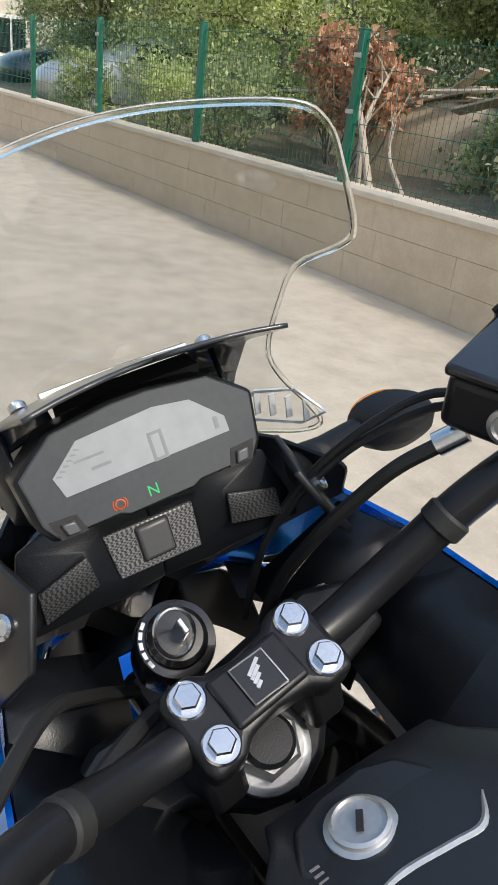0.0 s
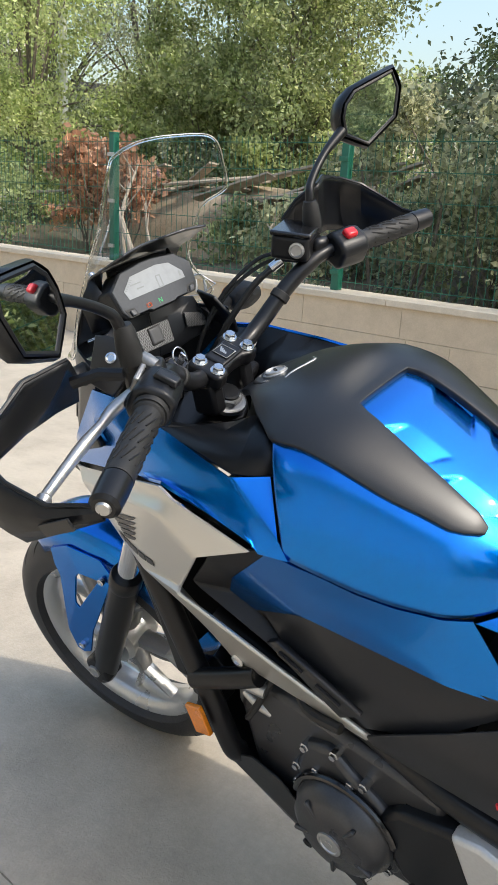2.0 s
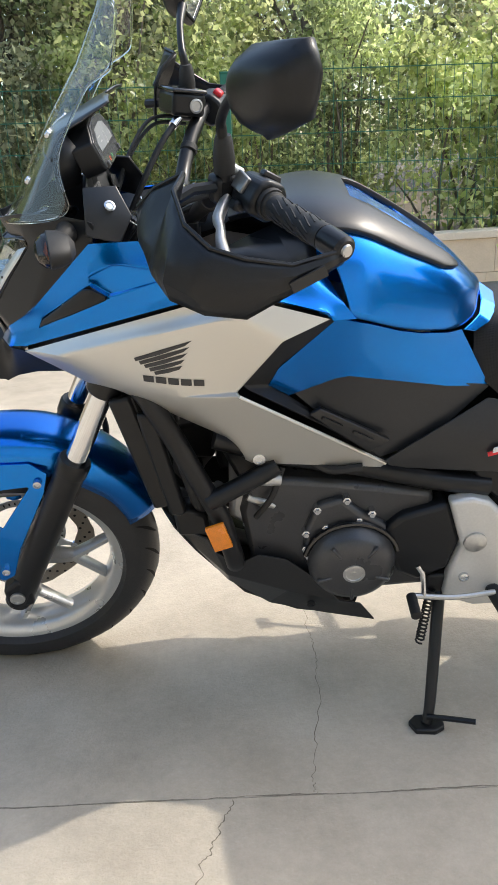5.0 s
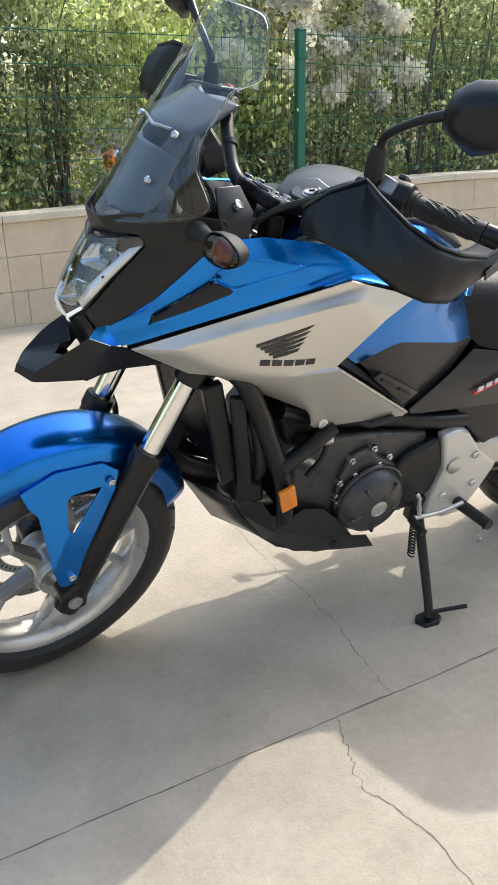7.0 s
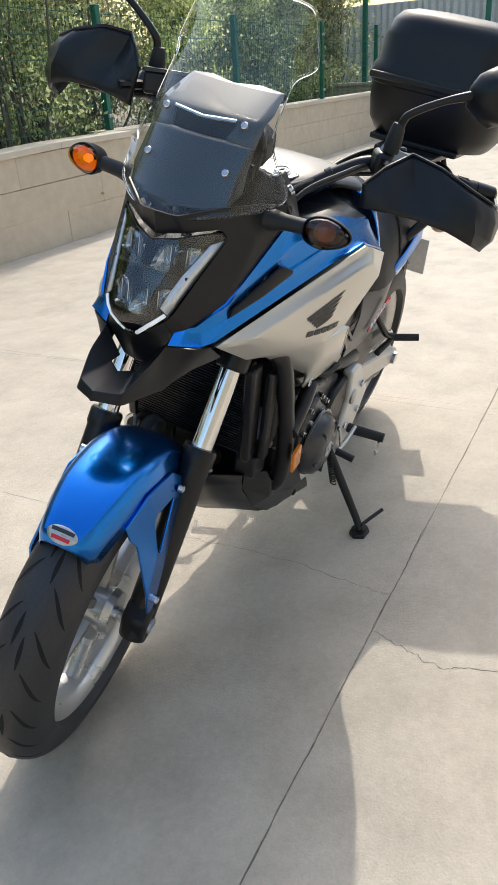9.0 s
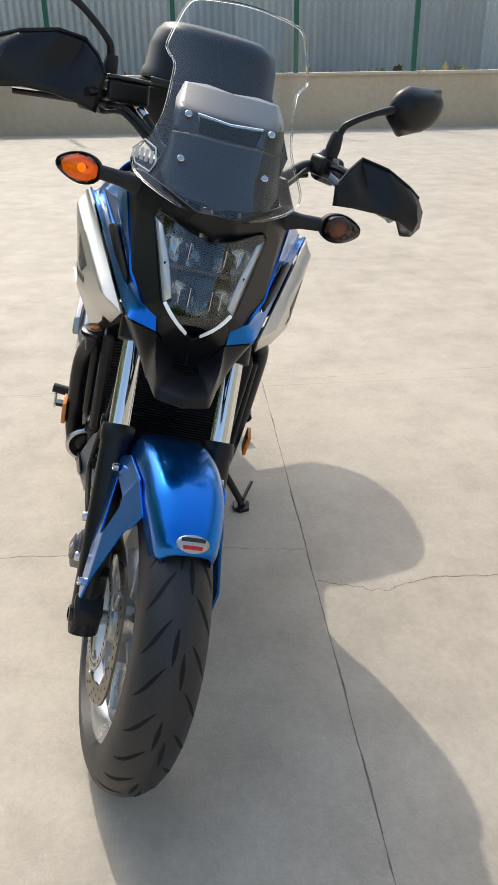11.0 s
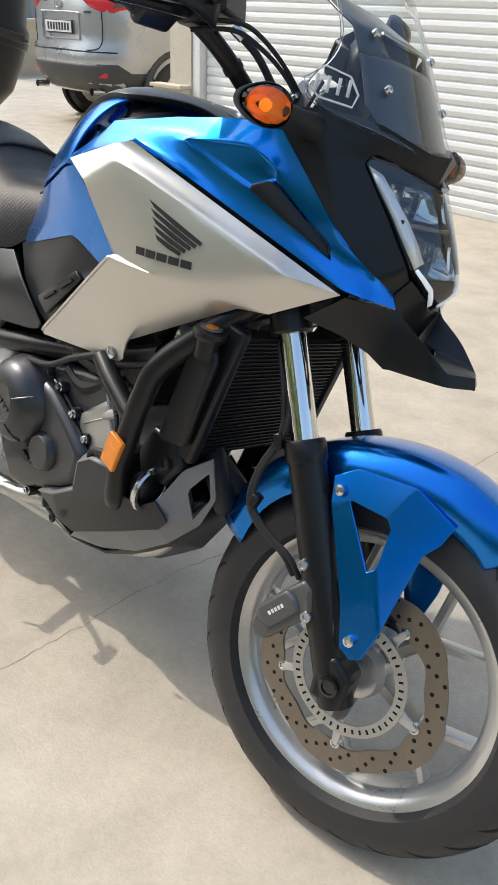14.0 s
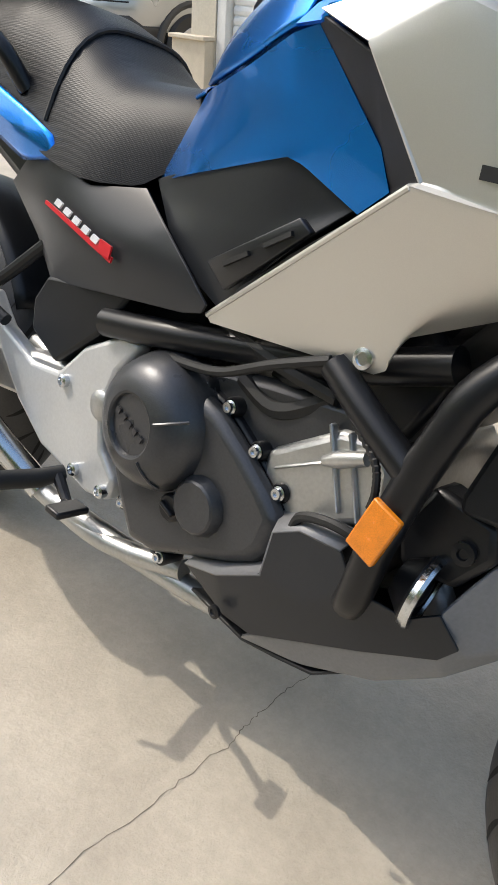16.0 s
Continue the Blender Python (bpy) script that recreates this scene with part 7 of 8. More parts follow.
for side in (1, -1):
    if side > 0:
        pan = moulded("belly_pan", shell(PVN, PFN, side, .006), M_GREY, bike, "charcoal plastic belly pan")
    else:
        pan = moulded("belly_pan", shell(RP, RPF, side, .006), M_CHAR, bike, "charcoal plastic belly pan")
        # ledge coloured light grey to stand in for the reflection along it
        part("pan_shelf", facets(SH, ["a b b2 a2", "b c c2 b2", "c d d2 c2", "d e e2 d2", "e f f2 e2"], side, .9), M_PANGREY, pan, "raised pan ledge, coloured pale for its reflection", solid=.003)
        moulded("pan_nose", shell(FP, FPF, side, .005), M_PANGREY, pan, "light grey nose with an open vent", .006)
    b = bmesh.new()
    lathe(b, [(.009, 0), (.009, .004), (.005, .005), (.004, .003), (0, .003)], axis_to((-.475, side * .172, .280), (0, side, -.1)), 14)
    part("pan_screw", b, M_BLACKMETAL, pan)
BVN = {"k": (-.45, .145, .242), "l": (-.345, .135, .285), "m": (-.25, .121, .392), "j": (-.560, .150, .228), "k0": (-.45, 0, .200), "l0": (-.345, 0, .225), "m0": (-.245, 0, .300), "j0": (-.62, 0, .205), "a": (-.215, .128, .456), "a0": (-.168, 0, .430)}
for side in (1, -1):
    if side < 0:
        BVN.update({"j": (-.545, .140, .262), "k": (-.448, .142, .248), "l": (-.345, .140, .268), "m": (-.25, .118, .335), "j0": (-.545, 0, .215), "a": (-.175, .11, .445)})
    part("pan_floor", facets(BVN, ["j k k0 j0", "k l l0 k0", "l m m0 l0", "m a a0 m0"], side, .4), M_GREY, bike, solid=.004, sub=1)
b = bmesh.new()
tube(b, [(-.30, -.04, .42), (-.26, -.05, .36), (-.32, -.06, .27), (-.5, -.08, .225), (-.7, -.11, .220), (-.86, -.13, .226)], .018, 14, 5)
part("exhaust_pipe", b, M_ALU, bike, "steel exhaust pipe under the engine")
b = bmesh.new()
tube(b, [(-.60, -.100, .245), (-.70, -.118, .224), (-.78, -.125, .216), (-.88, -.132, .226), (-.97, -.145, .245), (-1.04, -.19, .30)], .016, 14, 5)
part("exhaust_link", b, M_ALU, bike)

# pivot plates
b = side_plate([(-.723, .526), (-.765, .534), (-.800, .522), (-.86, .455), (-.93, .40), (-.90, .33), (-.86, .264), (-.80, .262), (-.735, .290), (-.741, .358), (-.757, .42)], .120, .150, 1)
b.transform(Matrix.Translation((0, .03, 0)))
pl = part("pivot_plate", b, M_PLATE, bike, "cast aluminium footrest plate", bevel=.008, segs=3)
b = side_plate([(-.724, .528), (-.759, .534), (-.84, .490), (-.892, .433), (-.958, .425), (-1.05, .455), (-1.10, .50), (-1.12, .485), (-1.065, .425), (-.985, .352), (-.908, .306), (-.856, .298), (-.785, .283), (-.735, .293), (-.727, .329), (-.765, .36), (-.780, .417), (-.763, .477)], .118, .146, -1)
pr_ = part("pivot_plate", b, M_PLATE, bike, "cast aluminium footrest plate", bevel=.008, segs=3)
for side, x, z, y in ((1, -.781, .432, .182), (-1, -.778, .424, .148)):
    b = bmesh.new()
    lathe(b, [(.022, -.004), (.022, .003), (.016, .007), (0, .008)], axis_to((x, side * y, z), (0, side, 0)), 24)
    part("pivot_cap", b, M_ALU, pl if side > 0 else pr_)
for side, pts in ((1, ((-.84, .45), (-.77, .345), (-.86, .36))), (-1, ((-.868, .427), (-.812, .309), (-.745, .305)))):
    for x, z in pts:
        b = bmesh.new()
        lathe(b, [(.010, -.01), (.010, .004), (.006, .006), (.005, .003), (0, .003)], axis_to((x, side * (.182 if side > 0 else .15), z), (0, side, 0)), 14)
        part("plate_bolt", b, M_STEEL, pl if side > 0 else pr_)
# footrests, pedal, lever
for side, x, z in ((1, -.835, .305), (-1, -.835, .290)):
    b = bmesh.new()
    tube(b, [(x + .01, side * .155, z + .01), (x, side * .19, z), (x - .008, side * .285, z + .006)], [.011, .015, .014], 12)
    fr = part("footrest", b, M_RUBBER, bike, "rubber-topped rider footrest")
    b = bmesh.new()
    lathe(b, [(.004, 0), (.004, .03), (.006, .032), (.003, .045)], axis_to((x - .004, side * .275, z - .01), (0, 0, -1)), 8)
    part("hero_blob", b, M_STEEL, fr)
b = bmesh.new()
tube(b, [(-.83, -.165, .30), (-.77, -.178, .268), (-.75, -.205, .295), (-.715, -.232, .310)], [.010, .007, .006, .006], 10, 4)
bp_ = part("brake_pedal", b, M_BLACKMETAL, bike, "steel rear brake pedal")
b = bmesh.new()
box(b, (.030, .050, .010), Matrix.Translation((-.703, -.236, .315)))
part("pedal_pad", b, M_BLACKMETAL, bp_, bevel=.003)
b = bmesh.new()
tube(b, [(-.83, .20, .318), (-.75, .205, .314), (-.67, .205, .322)], .006, 10, 3)
sl = part("shift_lever", b, M_ALU, bike, "aluminium gear shift lever")
b = bmesh.new()
tube(b, [(-.665, .205, .322), (-.665, .255, .318)], .010, 12)
part("toe_rubber", b, M_RUBBER, sl)
b = bmesh.new()
tube(b, [(-.69, .205, .322), (-.685, .195, .37), (-.675, .190, .385)], .005, 8)
part("shift_rod", b, M_STEEL, sl)
# side stand
foot = Vector((-.69, .324, .090))
b = bmesh.new()
tube(b, [(-.735, .150, .285), (-.730, .175, .265), (-.700, .30, .125), foot + Vector((0, 0, .004))], [.014, .013, .011, .010], 12, 3)
stand = part("side_stand", b, M_BLACKMETAL, bike, "black steel side stand, extended")
up_world = Vector((0, -math.sin(radians(LEAN)), math.cos(radians(LEAN))))
b = bmesh.new()
o = [(-.036, -.016), (-.014, -.026), (.018, -.024), (.034, -.006), (.024, .022), (-.014, .026), (-.034, .012)]
prism(b, o, -.006, .006, axis_to(foot + up_world * (-.002), up_world))
part("stand_foot", b, M_BLACKMETAL, stand, bevel=.003)
b = bmesh.new()
tube(b, [foot + Vector((.0, .0, .022)), foot + Vector((-.035, .012, .030)), foot + Vector((-.085, .03, .040))], .0055, 8)
part("stand_tang", b, M_BLACKMETAL, stand)
b = bmesh.new()
coil = [Vector((-.715, .165, .30)).lerp(Vector((-.690, .215, .205)), t) + Vector((math.cos(t * 90) * .008, math.sin(t * 90) * .008, 0)) for t in steps(0, 1, 120)]
tube(b, coil, .0022, 5)
part("stand_spring", b, M_BLACKMETAL, stand)
b = bmesh.new()
box(b, (.06, .03, .07), Matrix.Translation((-.735, .15, .30)))
part("stand_bracket", b, M_BLACKMETAL, stand, bevel=.006)

# ---- swingarm, rear wheel, tail, top case ----
REAR = Vector((-1.392, 0, .312))
rear_wheel = wheel("rear_wheel", REAR, .312, .160, .222, False, "silver five-spoke cast rear wheel", -1)
for side in (1, -1):
    b = bmesh.new()
    ring = []
    for x, z, h, w in ((-.78, .415, .045, .022), (-.95, .40, .040, .022), (-1.15, .365, .034, .020), (-1.38, .315, .030, .018), (-1.44, .305, .026, .016)):
        ring.append([b.verts.new((x, side * .118 + dy * w, z + dz * h)) for dy, dz in ((-1, -1), (1, -1), (1, 1), (-1, 1))])
    for p, q in zip(ring, ring[1:]):
        for j in range(4):
            b.faces.new((p[j], p[(j + 1) % 4], q[(j + 1) % 4], q[j]))
    b.faces.new(ring[0])
    b.faces.new(ring[-1])
    part("swingarm", b, M_ALU, bike, "aluminium swingarm", bevel=.008)
    b = bmesh.new()
    lathe(b, [(.022, 0), (.022, .012), (.015, .014), (0, .014)], axis_to((REAR.x, side * .135, REAR.z), (0, side, 0)), 6)
    part("axle_nut", b, M_STEEL, bike)
# chain run and guard on the left
b = bmesh.new()
tube(b, [(-.70, .100, .455), (-1.39, .100, .388)], .009, 6)
tube(b, [(-.70, .100, .36), (-1.39, .100, .24)], .009, 6)
part("chain", b, M_CASE, bike, "dark drive chain")
b = bmesh.new()
lathe(b, [(.085, -.004), (.088, 0), (.085, .004), (.05, .004), (.05, -.004), (.085, -.004)], axis_to((REAR.x, .098, REAR.z), (0, 1, 0)), 40, caps=False)
part("rear_sprocket", b, M_STEEL, bike)
b = side_plate([(-.82, .500), (-.95, .490), (-1.30, .440), (-1.30, .405), (-.95, .45), (-.82, .46)], .085, .112, 1)
part("chain_guard", b, M_BLACK, bike, bevel=.005)
# battery box and inner guard between engine and rear wheel
b = bmesh.new()
prism(b, [(-.68, .74), (-1.02, .72), (-1.04, .52), (-1.00, .44), (-.90, .40), (-.70, .42)], -.085, .085, XZ)
part("inner_guard", b, M_BLACK, bike, "black plastic inner rear guard", bevel=.02)
b = bmesh.new()
tube(b, [(-.88, 0, .36), (-.80, 0, .66)], .045, 14)
part("shock_absorber", b, M_BLACKMETAL, bike)
b = bmesh.new()
box(b, (.13, .21, .10), Matrix.Translation((-.985, 0, .385)) @ pose(0, 0, 0, 0, 10))
part("swingarm_bridge", b, M_ALU, bike, bevel=.012)
b = bmesh.new()
prism(b, [(-.82, .36), (-.98, .36), (-1.02, .31), (-.94, .255), (-.84, .27)], -.06, .075, XZ)
part("shock_linkage", b, M_BLACKMETAL, bike, "black suspension linkage", bevel=.012)
# hugger
b = bmesh.new()
grid(b, lambda a, v: Vector((REAR.x + (.335 - .02 * v * v) * math.cos(a), .085 * v, REAR.z + (.335 - .02 * v * v) * math.sin(a))), steps(radians(28), radians(105), 14), steps(-1, 1, 8))
part("rear_hugger", b, M_BLACK, bike, "black rear wheel hugger", smooth=60, solid=.003)
# muffler on the right
b = bmesh.new()
rings = []
for x, z, w, h in ((-1.02, .40, .030, .032), (-1.07, .425, .048, .058), (-1.20, .475, .058, .075), (-1.36, .535, .060, .080), (-1.46, .572, .055, .072), (-1.49, .583, .046, .060)):
    c = Vector((x, -.205, z - .06))
    rings.append([b.verts.new(c + Vector((0.35 * h * dz, w * dy, h * dz))) for dy, dz in ((-.55, -1), (.55, -1), (1, -.5), (1, .55), (.6, 1), (-.6, 1), (-1, .55), (-1, -.5))])
for p, q in zip(rings, rings[1:]):
    for j in range(8):
        b.faces.new((p[j], p[(j + 1) % 8], q[(j + 1) % 8], q[j]))
b.faces.new(rings[0])
b.faces.new(rings[-1])
muffler = part("muffler", b, M_WHEEL, bike, "faceted silver silencer", bevel=.006)
b = side_plate([(-1.06, .39), (-1.20, .45), (-1.38, .515), (-1.36, .56), (-1.20, .50), (-1.08, .44)], .250, .272, -1)
part("heat_shield", b, M_ALU, muffler, "aluminium heat shield", bevel=.006)
b = bmesh.new()
tube(b, [(-.90, -.134, .230), (-.97, -.165, .28), (-1.04, -.205, .345)], .022, 14, 4)
part("link_pipe", b, M_STEEL, muffler)
# passenger footrest hangers
for side in (1, -1):
    b = bmesh.new()
    tube(b, [(-.98, side * .135, .60), (-1.06, side * .16, .52), (-1.10, side * .175, .50), (-1.02, side * .16, .47)], .010, 10, 3)
    hang = part("passenger_hanger", b, M_BLACKMETAL, bike, "black passenger footrest hanger")
    b = bmesh.new()
    tube(b, [(-1.10, side * .175, .50), (-1.13, side * .245, .515)], .011, 10)
    part("passenger_peg", b, M_RUBBER, hang)
# tail
TV = {"a": (-.955, .154, .722), "b": (-.975, .154, .752), "c": (-1.06, .155, .780), "d": (-1.20, .145, .815), "e": (-1.42, .105, .875), "f": (-1.46, .07, .865), "g": (-1.40, .105, .815), "h": (-1.20, .140, .745), "i": (-1.05, .148, .705), "m": (-1.05, .162, .745), "n": (-1.20, .155, .78)}
for side in (1, -1):
    part("tail_panel", facets(TV, ["a b m", "b c m", "c d n m", "d e g n", "e f g", "a m i", "m n h i", "n g h"], side, .7), M_BLUE, bike, "glossy metallic blue tail panel", solid=.004, sub=2)
b = bmesh.new()
prism(b, [(-.82, .72), (-1.20, .78), (-1.44, .84), (-1.42, .79), (-1.10, .66), (-.95, .60), (-.80, .58)], -.115, .115, XZ)
part("under_tail", b, M_BLACK, bike, "black under-tail tray", bevel=.02)
b = bmesh.new()
box(b, (.04, .15, .05), Matrix.Translation((-1.47, 0, .845)))
part("tail_light", b, M_RED, bike, "red tail light", bevel=.012)
b = bmesh.new()
prism(b, [(-1.44, .80), (-1.50, .78), (-1.64, .52), (-1.62, .50), (-1.58, .54)], -.05, .05, XZ)
part("plate_hanger", b, M_BLACK, bike, "black number plate hanger", bevel=.008)
b = bmesh.new()
box(b, (.004, .20, .15), Matrix.Translation((-1.645, 0, .60)) @ pose(0, 0, 0, 0, 24))
part("number_plate", b, M_WHITE, bike, "small white number plate with blank bars", smooth=0)
for side in (1, -1):
    b = bmesh.new()
    tube(b, [(-1.48, side * .06, .77), (-1.50, side * .09, .765), (-1.505, side * .115, .765)], .009, 10)
    ri = part("rear_indicator", b, M_RUBBER, bike)
    b = bmesh.new()
    lathe(b, [(0, -.03), (.022, -.024), (.034, 0), (.022, .018), (0, .022)], axis_to((-1.505, side * .135, .765), (-1, 0, 0)), 18)
    part("lens", b, M_SMOKE, ri)
    b = bmesh.new()
    tube(b, [(-1.08, side * .135, .80), (-1.12, side * .170, .855), (-1.25, side * .172, .895), (-1.42, side * .135, .925), (-1.50, side * .06, .935), (-1.51, 0, .936)], .0135, 12, 5)
    part("grab_rail", b, M_BLACKMETAL, bike, "black tubular grab rail")
b = bmesh.new()
prism(b, [(-1.32, -.09), (-1.55, -.10), (-1.60, -.06), (-1.60, .06), (-1.55, .10), (-1.32, .09)], .955, .975)
part("luggage_rack", b, M_BLACKMETAL, bike, "black luggage rack plate", bevel=.005)
for x in (-1.36, -1.52):
    for side in (1, -1):
        b = bmesh.new()
        tube(b, [(x, side * .10, .91), (x, side * .08, .96)], .009, 8)
        part("rack_stay", b, M_BLACKMETAL, bike)


# top case: rounded base and lid
def case_ring(x, z, s=1.0, grow=0.0):
    pts = []
    for k in range(48):
        a = math.tau * k / 48
        c, n = math.cos(a), math.sin(a)
        px = math.copysign(abs(c) ** .55, c) * (.205 * s + grow)
        py = math.copysign(abs(n) ** .45, n) * ((.222 - .02 * (c > 0) * abs(c)) * s + grow)
        pts.append(Vector((x + px, py + .018, z)))
    return pts


def case_shell(levels):
    b = bmesh.new()
    rings = [[b.verts.new(p) for p in case_ring(*lv)] for lv in levels]
    for p, q in zip(rings, rings[1:]):
        for j in range(48):
            b.faces.new((p[j], p[(j + 1) % 48], q[(j + 1) % 48], q[j]))
    b.faces.new(rings[0][::-1])
    b.faces.new(rings[-1])
    return b


CX = -1.58
case = part("top_case", case_shell([(CX, .985, .72), (CX, .990, .80), (CX, 1.03, .92), (CX, 1.10, .985), (CX, 1.130, 1.0), (CX, 1.133, 1.0, .004), (CX, 1.150, 1.0, .006), (CX, 1.153, 1.0)]), M_BLACK, bike, "black plastic top case on the rear rack", smooth=40)
part("case_lid", case_shell([(CX, 1.156, 1.0), (CX, 1.158, 1.0, .006), (CX, 1.175, 1.0, .005), (CX, 1.19, .985), (CX, 1.26, .955), (CX, 1.300, .90), (CX, 1.325, .80), (CX, 1.336, .62), (CX, 1.34, .3)]), M_BLACK, case, "domed black case lid", smooth=40)
b = bmesh.new()
box(b, (.012, .34, .020), Matrix.Translation((CX + .212, 0, 1.154)))
part("case_band", b, M_GREY, case, bevel=.004)
b = bmesh.new()
prism(b, [(CX - .17, -.15), (CX + .17, -.14), (CX + .17, .14), (CX - .17, .15)], .973, .992)
part("case_base_plate", b, M_BLACKMETAL, case, bevel=.006)

# ---- planting behind the fence ----
M_LEAF = leaf_mat("green_leaves", (0.17, 0.215, 0.08), (0.66, 0.71, 0.38), 0.68)
M_LEAF2 = leaf_mat("dusty_olive_leaves", (0.20, 0.215, 0.11), (0.70, 0.68, 0.43), 0.68)
M_LEAF3 = leaf_mat("fresh_leaves", (0.27, 0.34, 0.10), (0.78, 0.80, 0.42), 0.72)
# leaf green darkened so that one tree reads as shaded
M_SHADELEAF = leaf_mat("shaded_tree_leaves", (0.08, 0.11, 0.04), (0.38, 0.44, 0.21), 0.62)
M_RUSTLEAF = leaf_mat("dead_rust_leaves", (0.26, 0.125, 0.07), (0.66, 0.38, 0.23), 0.5)
M_FLUFF = leaf_mat("pale_seed_heads", (0.62, 0.59, 0.50), (0.85, 0.82, 0.74), 0.5)
M_BARK = concrete("grey_bark", (0.17, 0.135, 0.10), (0.07, 0.055, 0.04), 6.0)
M_DEADWOOD = concrete("bleached_dead_wood", (0.52, 0.43, 0.33), (0.30, 0.23, 0.16), 5.0)
M_STRAW = concrete("dry_garden_waste", (0.50, 0.40, 0.27), (0.30, 0.21, 0.12), 7.0)


def leaves(rng, centres, per, spread, size, name, material, parent):
    """Many small folded leaves round the given centres, as one mesh."""
    n = len(centres) * per
    c = np.repeat(np.asarray(centres), per, 0)
    r = np.repeat(np.asarray([[spread * (0.7 + 0.6 * rng.random())] for _ in centres]), per, 0)
    p = c + rng.normal(size=(n, 3)) * r * (0.55, 0.55, 0.42)
    d = rng.normal(size=(n, 3)) + (0, 0, -0.35)
    d /= np.linalg.norm(d, axis=1)[:, None]
    s = np.cross(d, rng.normal(size=(n, 3)))
    s /= np.linalg.norm(s, axis=1)[:, None] + 1e-9
    up = np.cross(s, d)
    ln = (size * (0.6 + 0.8 * rng.random(n)))[:, None]
    w = ln * 0.30
    mid = p + d * ln * 0.45 + up * ln * 0.06
    v = np.stack([p, mid + s * w, p + d * ln - up * ln * 0.08, mid - s * w], 1).reshape(-1, 3)
    i = np.arange(n)[:, None] * 4
    f = np.concatenate([i + (0, 1, 2), i + (0, 2, 3)], 1).reshape(-1, 3)
    me = bpy.data.meshes.new(name)
    me.vertices.add(len(v))
    me.vertices.foreach_set("co", v.astype(np.float32).ravel())
    me.loops.add(f.size)
    me.loops.foreach_set("vertex_index", f.astype(np.int32).ravel())
    me.polygons.add(len(f))
    me.polygons.foreach_set("loop_start", (np.arange(len(f)) * 3).astype(np.int32))
    me.polygons.foreach_set("loop_total", np.full(len(f), 3, np.int32))
    me.update()
    me.validate()
    ob = new(name, me)
    ob.parent = parent
    me.materials.append(material)
    return ob


def plant(kind, x, y, base, width, height, seed, material, size, clumps, per, label, bare=0.15, extra=None):
    """A shrub or tree: stems that fork up to clumps of leaves, with gaps between."""
    rng = np.random.default_rng(seed)
    ob = thing(kind, label, "shrub" if kind == "shrub" else "tree", pose(x, y, base))
    tips = []
    stems = 5 if kind == "shrub" else 1
    b = bmesh.new()
    if kind == "tree":
        h0 = height * 0.34
        lean_x, lean_y = rng.normal() * .25, rng.normal() * .2
        trunk_top = Vector((lean_x, lean_y, h0))
        tube(b, [(0, 0, -.3), (lean_x * .3, lean_y * .3, h0 * .4), trunk_top], [.05 * height ** .5 * 1.3, .04 * height ** .5, .03 * height ** .5], 10, 4)
        part("trunk", b, M_BARK, ob)
        b = bmesh.new()
    for k in range(clumps):
        a, rr = rng.random() * math.tau, rng.random() ** .55
        zz = bare + (1 - bare) * rng.random() ** .8
        if kind == "tree":
            zz = .08 + .92 * rng.random()
            swell = math.sin(math.pi * min(1, max(.08, (zz + .12) / 1.14))) ** .6
        else:
            swell = (1 - .55 * zz ** 2)
        p = np.array((math.cos(a) * rr * width * swell, math.sin(a) * rr * width * .8 * swell, zz * height))
        p += rng.normal(size=3) * width * .08
        tips.append(p)
    for k, p in enumerate(tips):
        if k % (6 if kind == "tree" else 5) == 0:
            if kind == "tree":
                st = trunk_top * (.75 + .25 * rng.random())
            else:
                st = Vector((rng.normal() * width * .15, rng.normal() * width * .1, -.1))
            e = Vector(p)
            mid_p = st.lerp(e, .5) + Vector((rng.normal() * .08, rng.normal() * .08, .1 * (e - st).length))
            tube(b, [st, mid_p, e], [.012 * height ** .6, .008 * height ** .6, .003], 5, 3)
    tagged(part("twig_frame", b, M_BARK, ob), kind="stuff")
    leaves(rng, tips, per, width * (.20 if kind == "tree" else .26), size, "crown" if kind == "tree" else "foliage", material, ob)
    if extra:
        mat_e, share, sz = extra
        fluff = leaves(rng, [t + (0, 0.34, .22) for t in tips if rng.random() < share and t[2] > .75], 200, width * .11, sz, "seed_fluff", mat_e, ob)
        tagged(fluff, kind="stuff")
    return ob


rnd = random.Random(11)
# near hedge just behind the fence
row = []
x = -14.0
while x < 2.6:
    fluffy = -4.35 < x < -2.6
    m = rnd.choice((M_LEAF, M_LEAF2, M_LEAF3, M_LEAF))
    if x > 1.2:
        m = M_LEAF2
    lab = "tall shrub with pale seed heads behind the fence" if fluffy else ("dusty olive-green shrub behind the fence" if m is M_LEAF2 else "dense green leafy shrub behind the fence")
    w, h = rnd.uniform(.6, .95), rnd.uniform(1.7, 3.0) if x < .6 and not fluffy else rnd.uniform(1.75, 2.0) if fluffy else rnd.uniform(1.5, 1.9)
    plant("shrub", x, wall_y(x) - rnd.uniform(.75, 1.45), .35, w, h, 100 + int((x + 20) * 10), m, rnd.uniform(.044, .060), 64 if x < 1.2 else 40, 104, lab, .02, (M_FLUFF, .9, .052) if fluffy else None)
    x += rnd.uniform(.75, 1.0)
# second row, higher
x = -14.5
while x < 1.4:
    plant("tree", x, -6.6 + rnd.uniform(-.8, .8), .5, rnd.uniform(1.3, 1.9), rnd.uniform(3.6, 4.8), 300 + int((x + 20) * 10), rnd.choice((M_LEAF, M_LEAF2, M_LEAF)), .068, 100, 210, "leafy broad tree standing behind the hedge")
    x += rnd.uniform(1.6, 2.2)
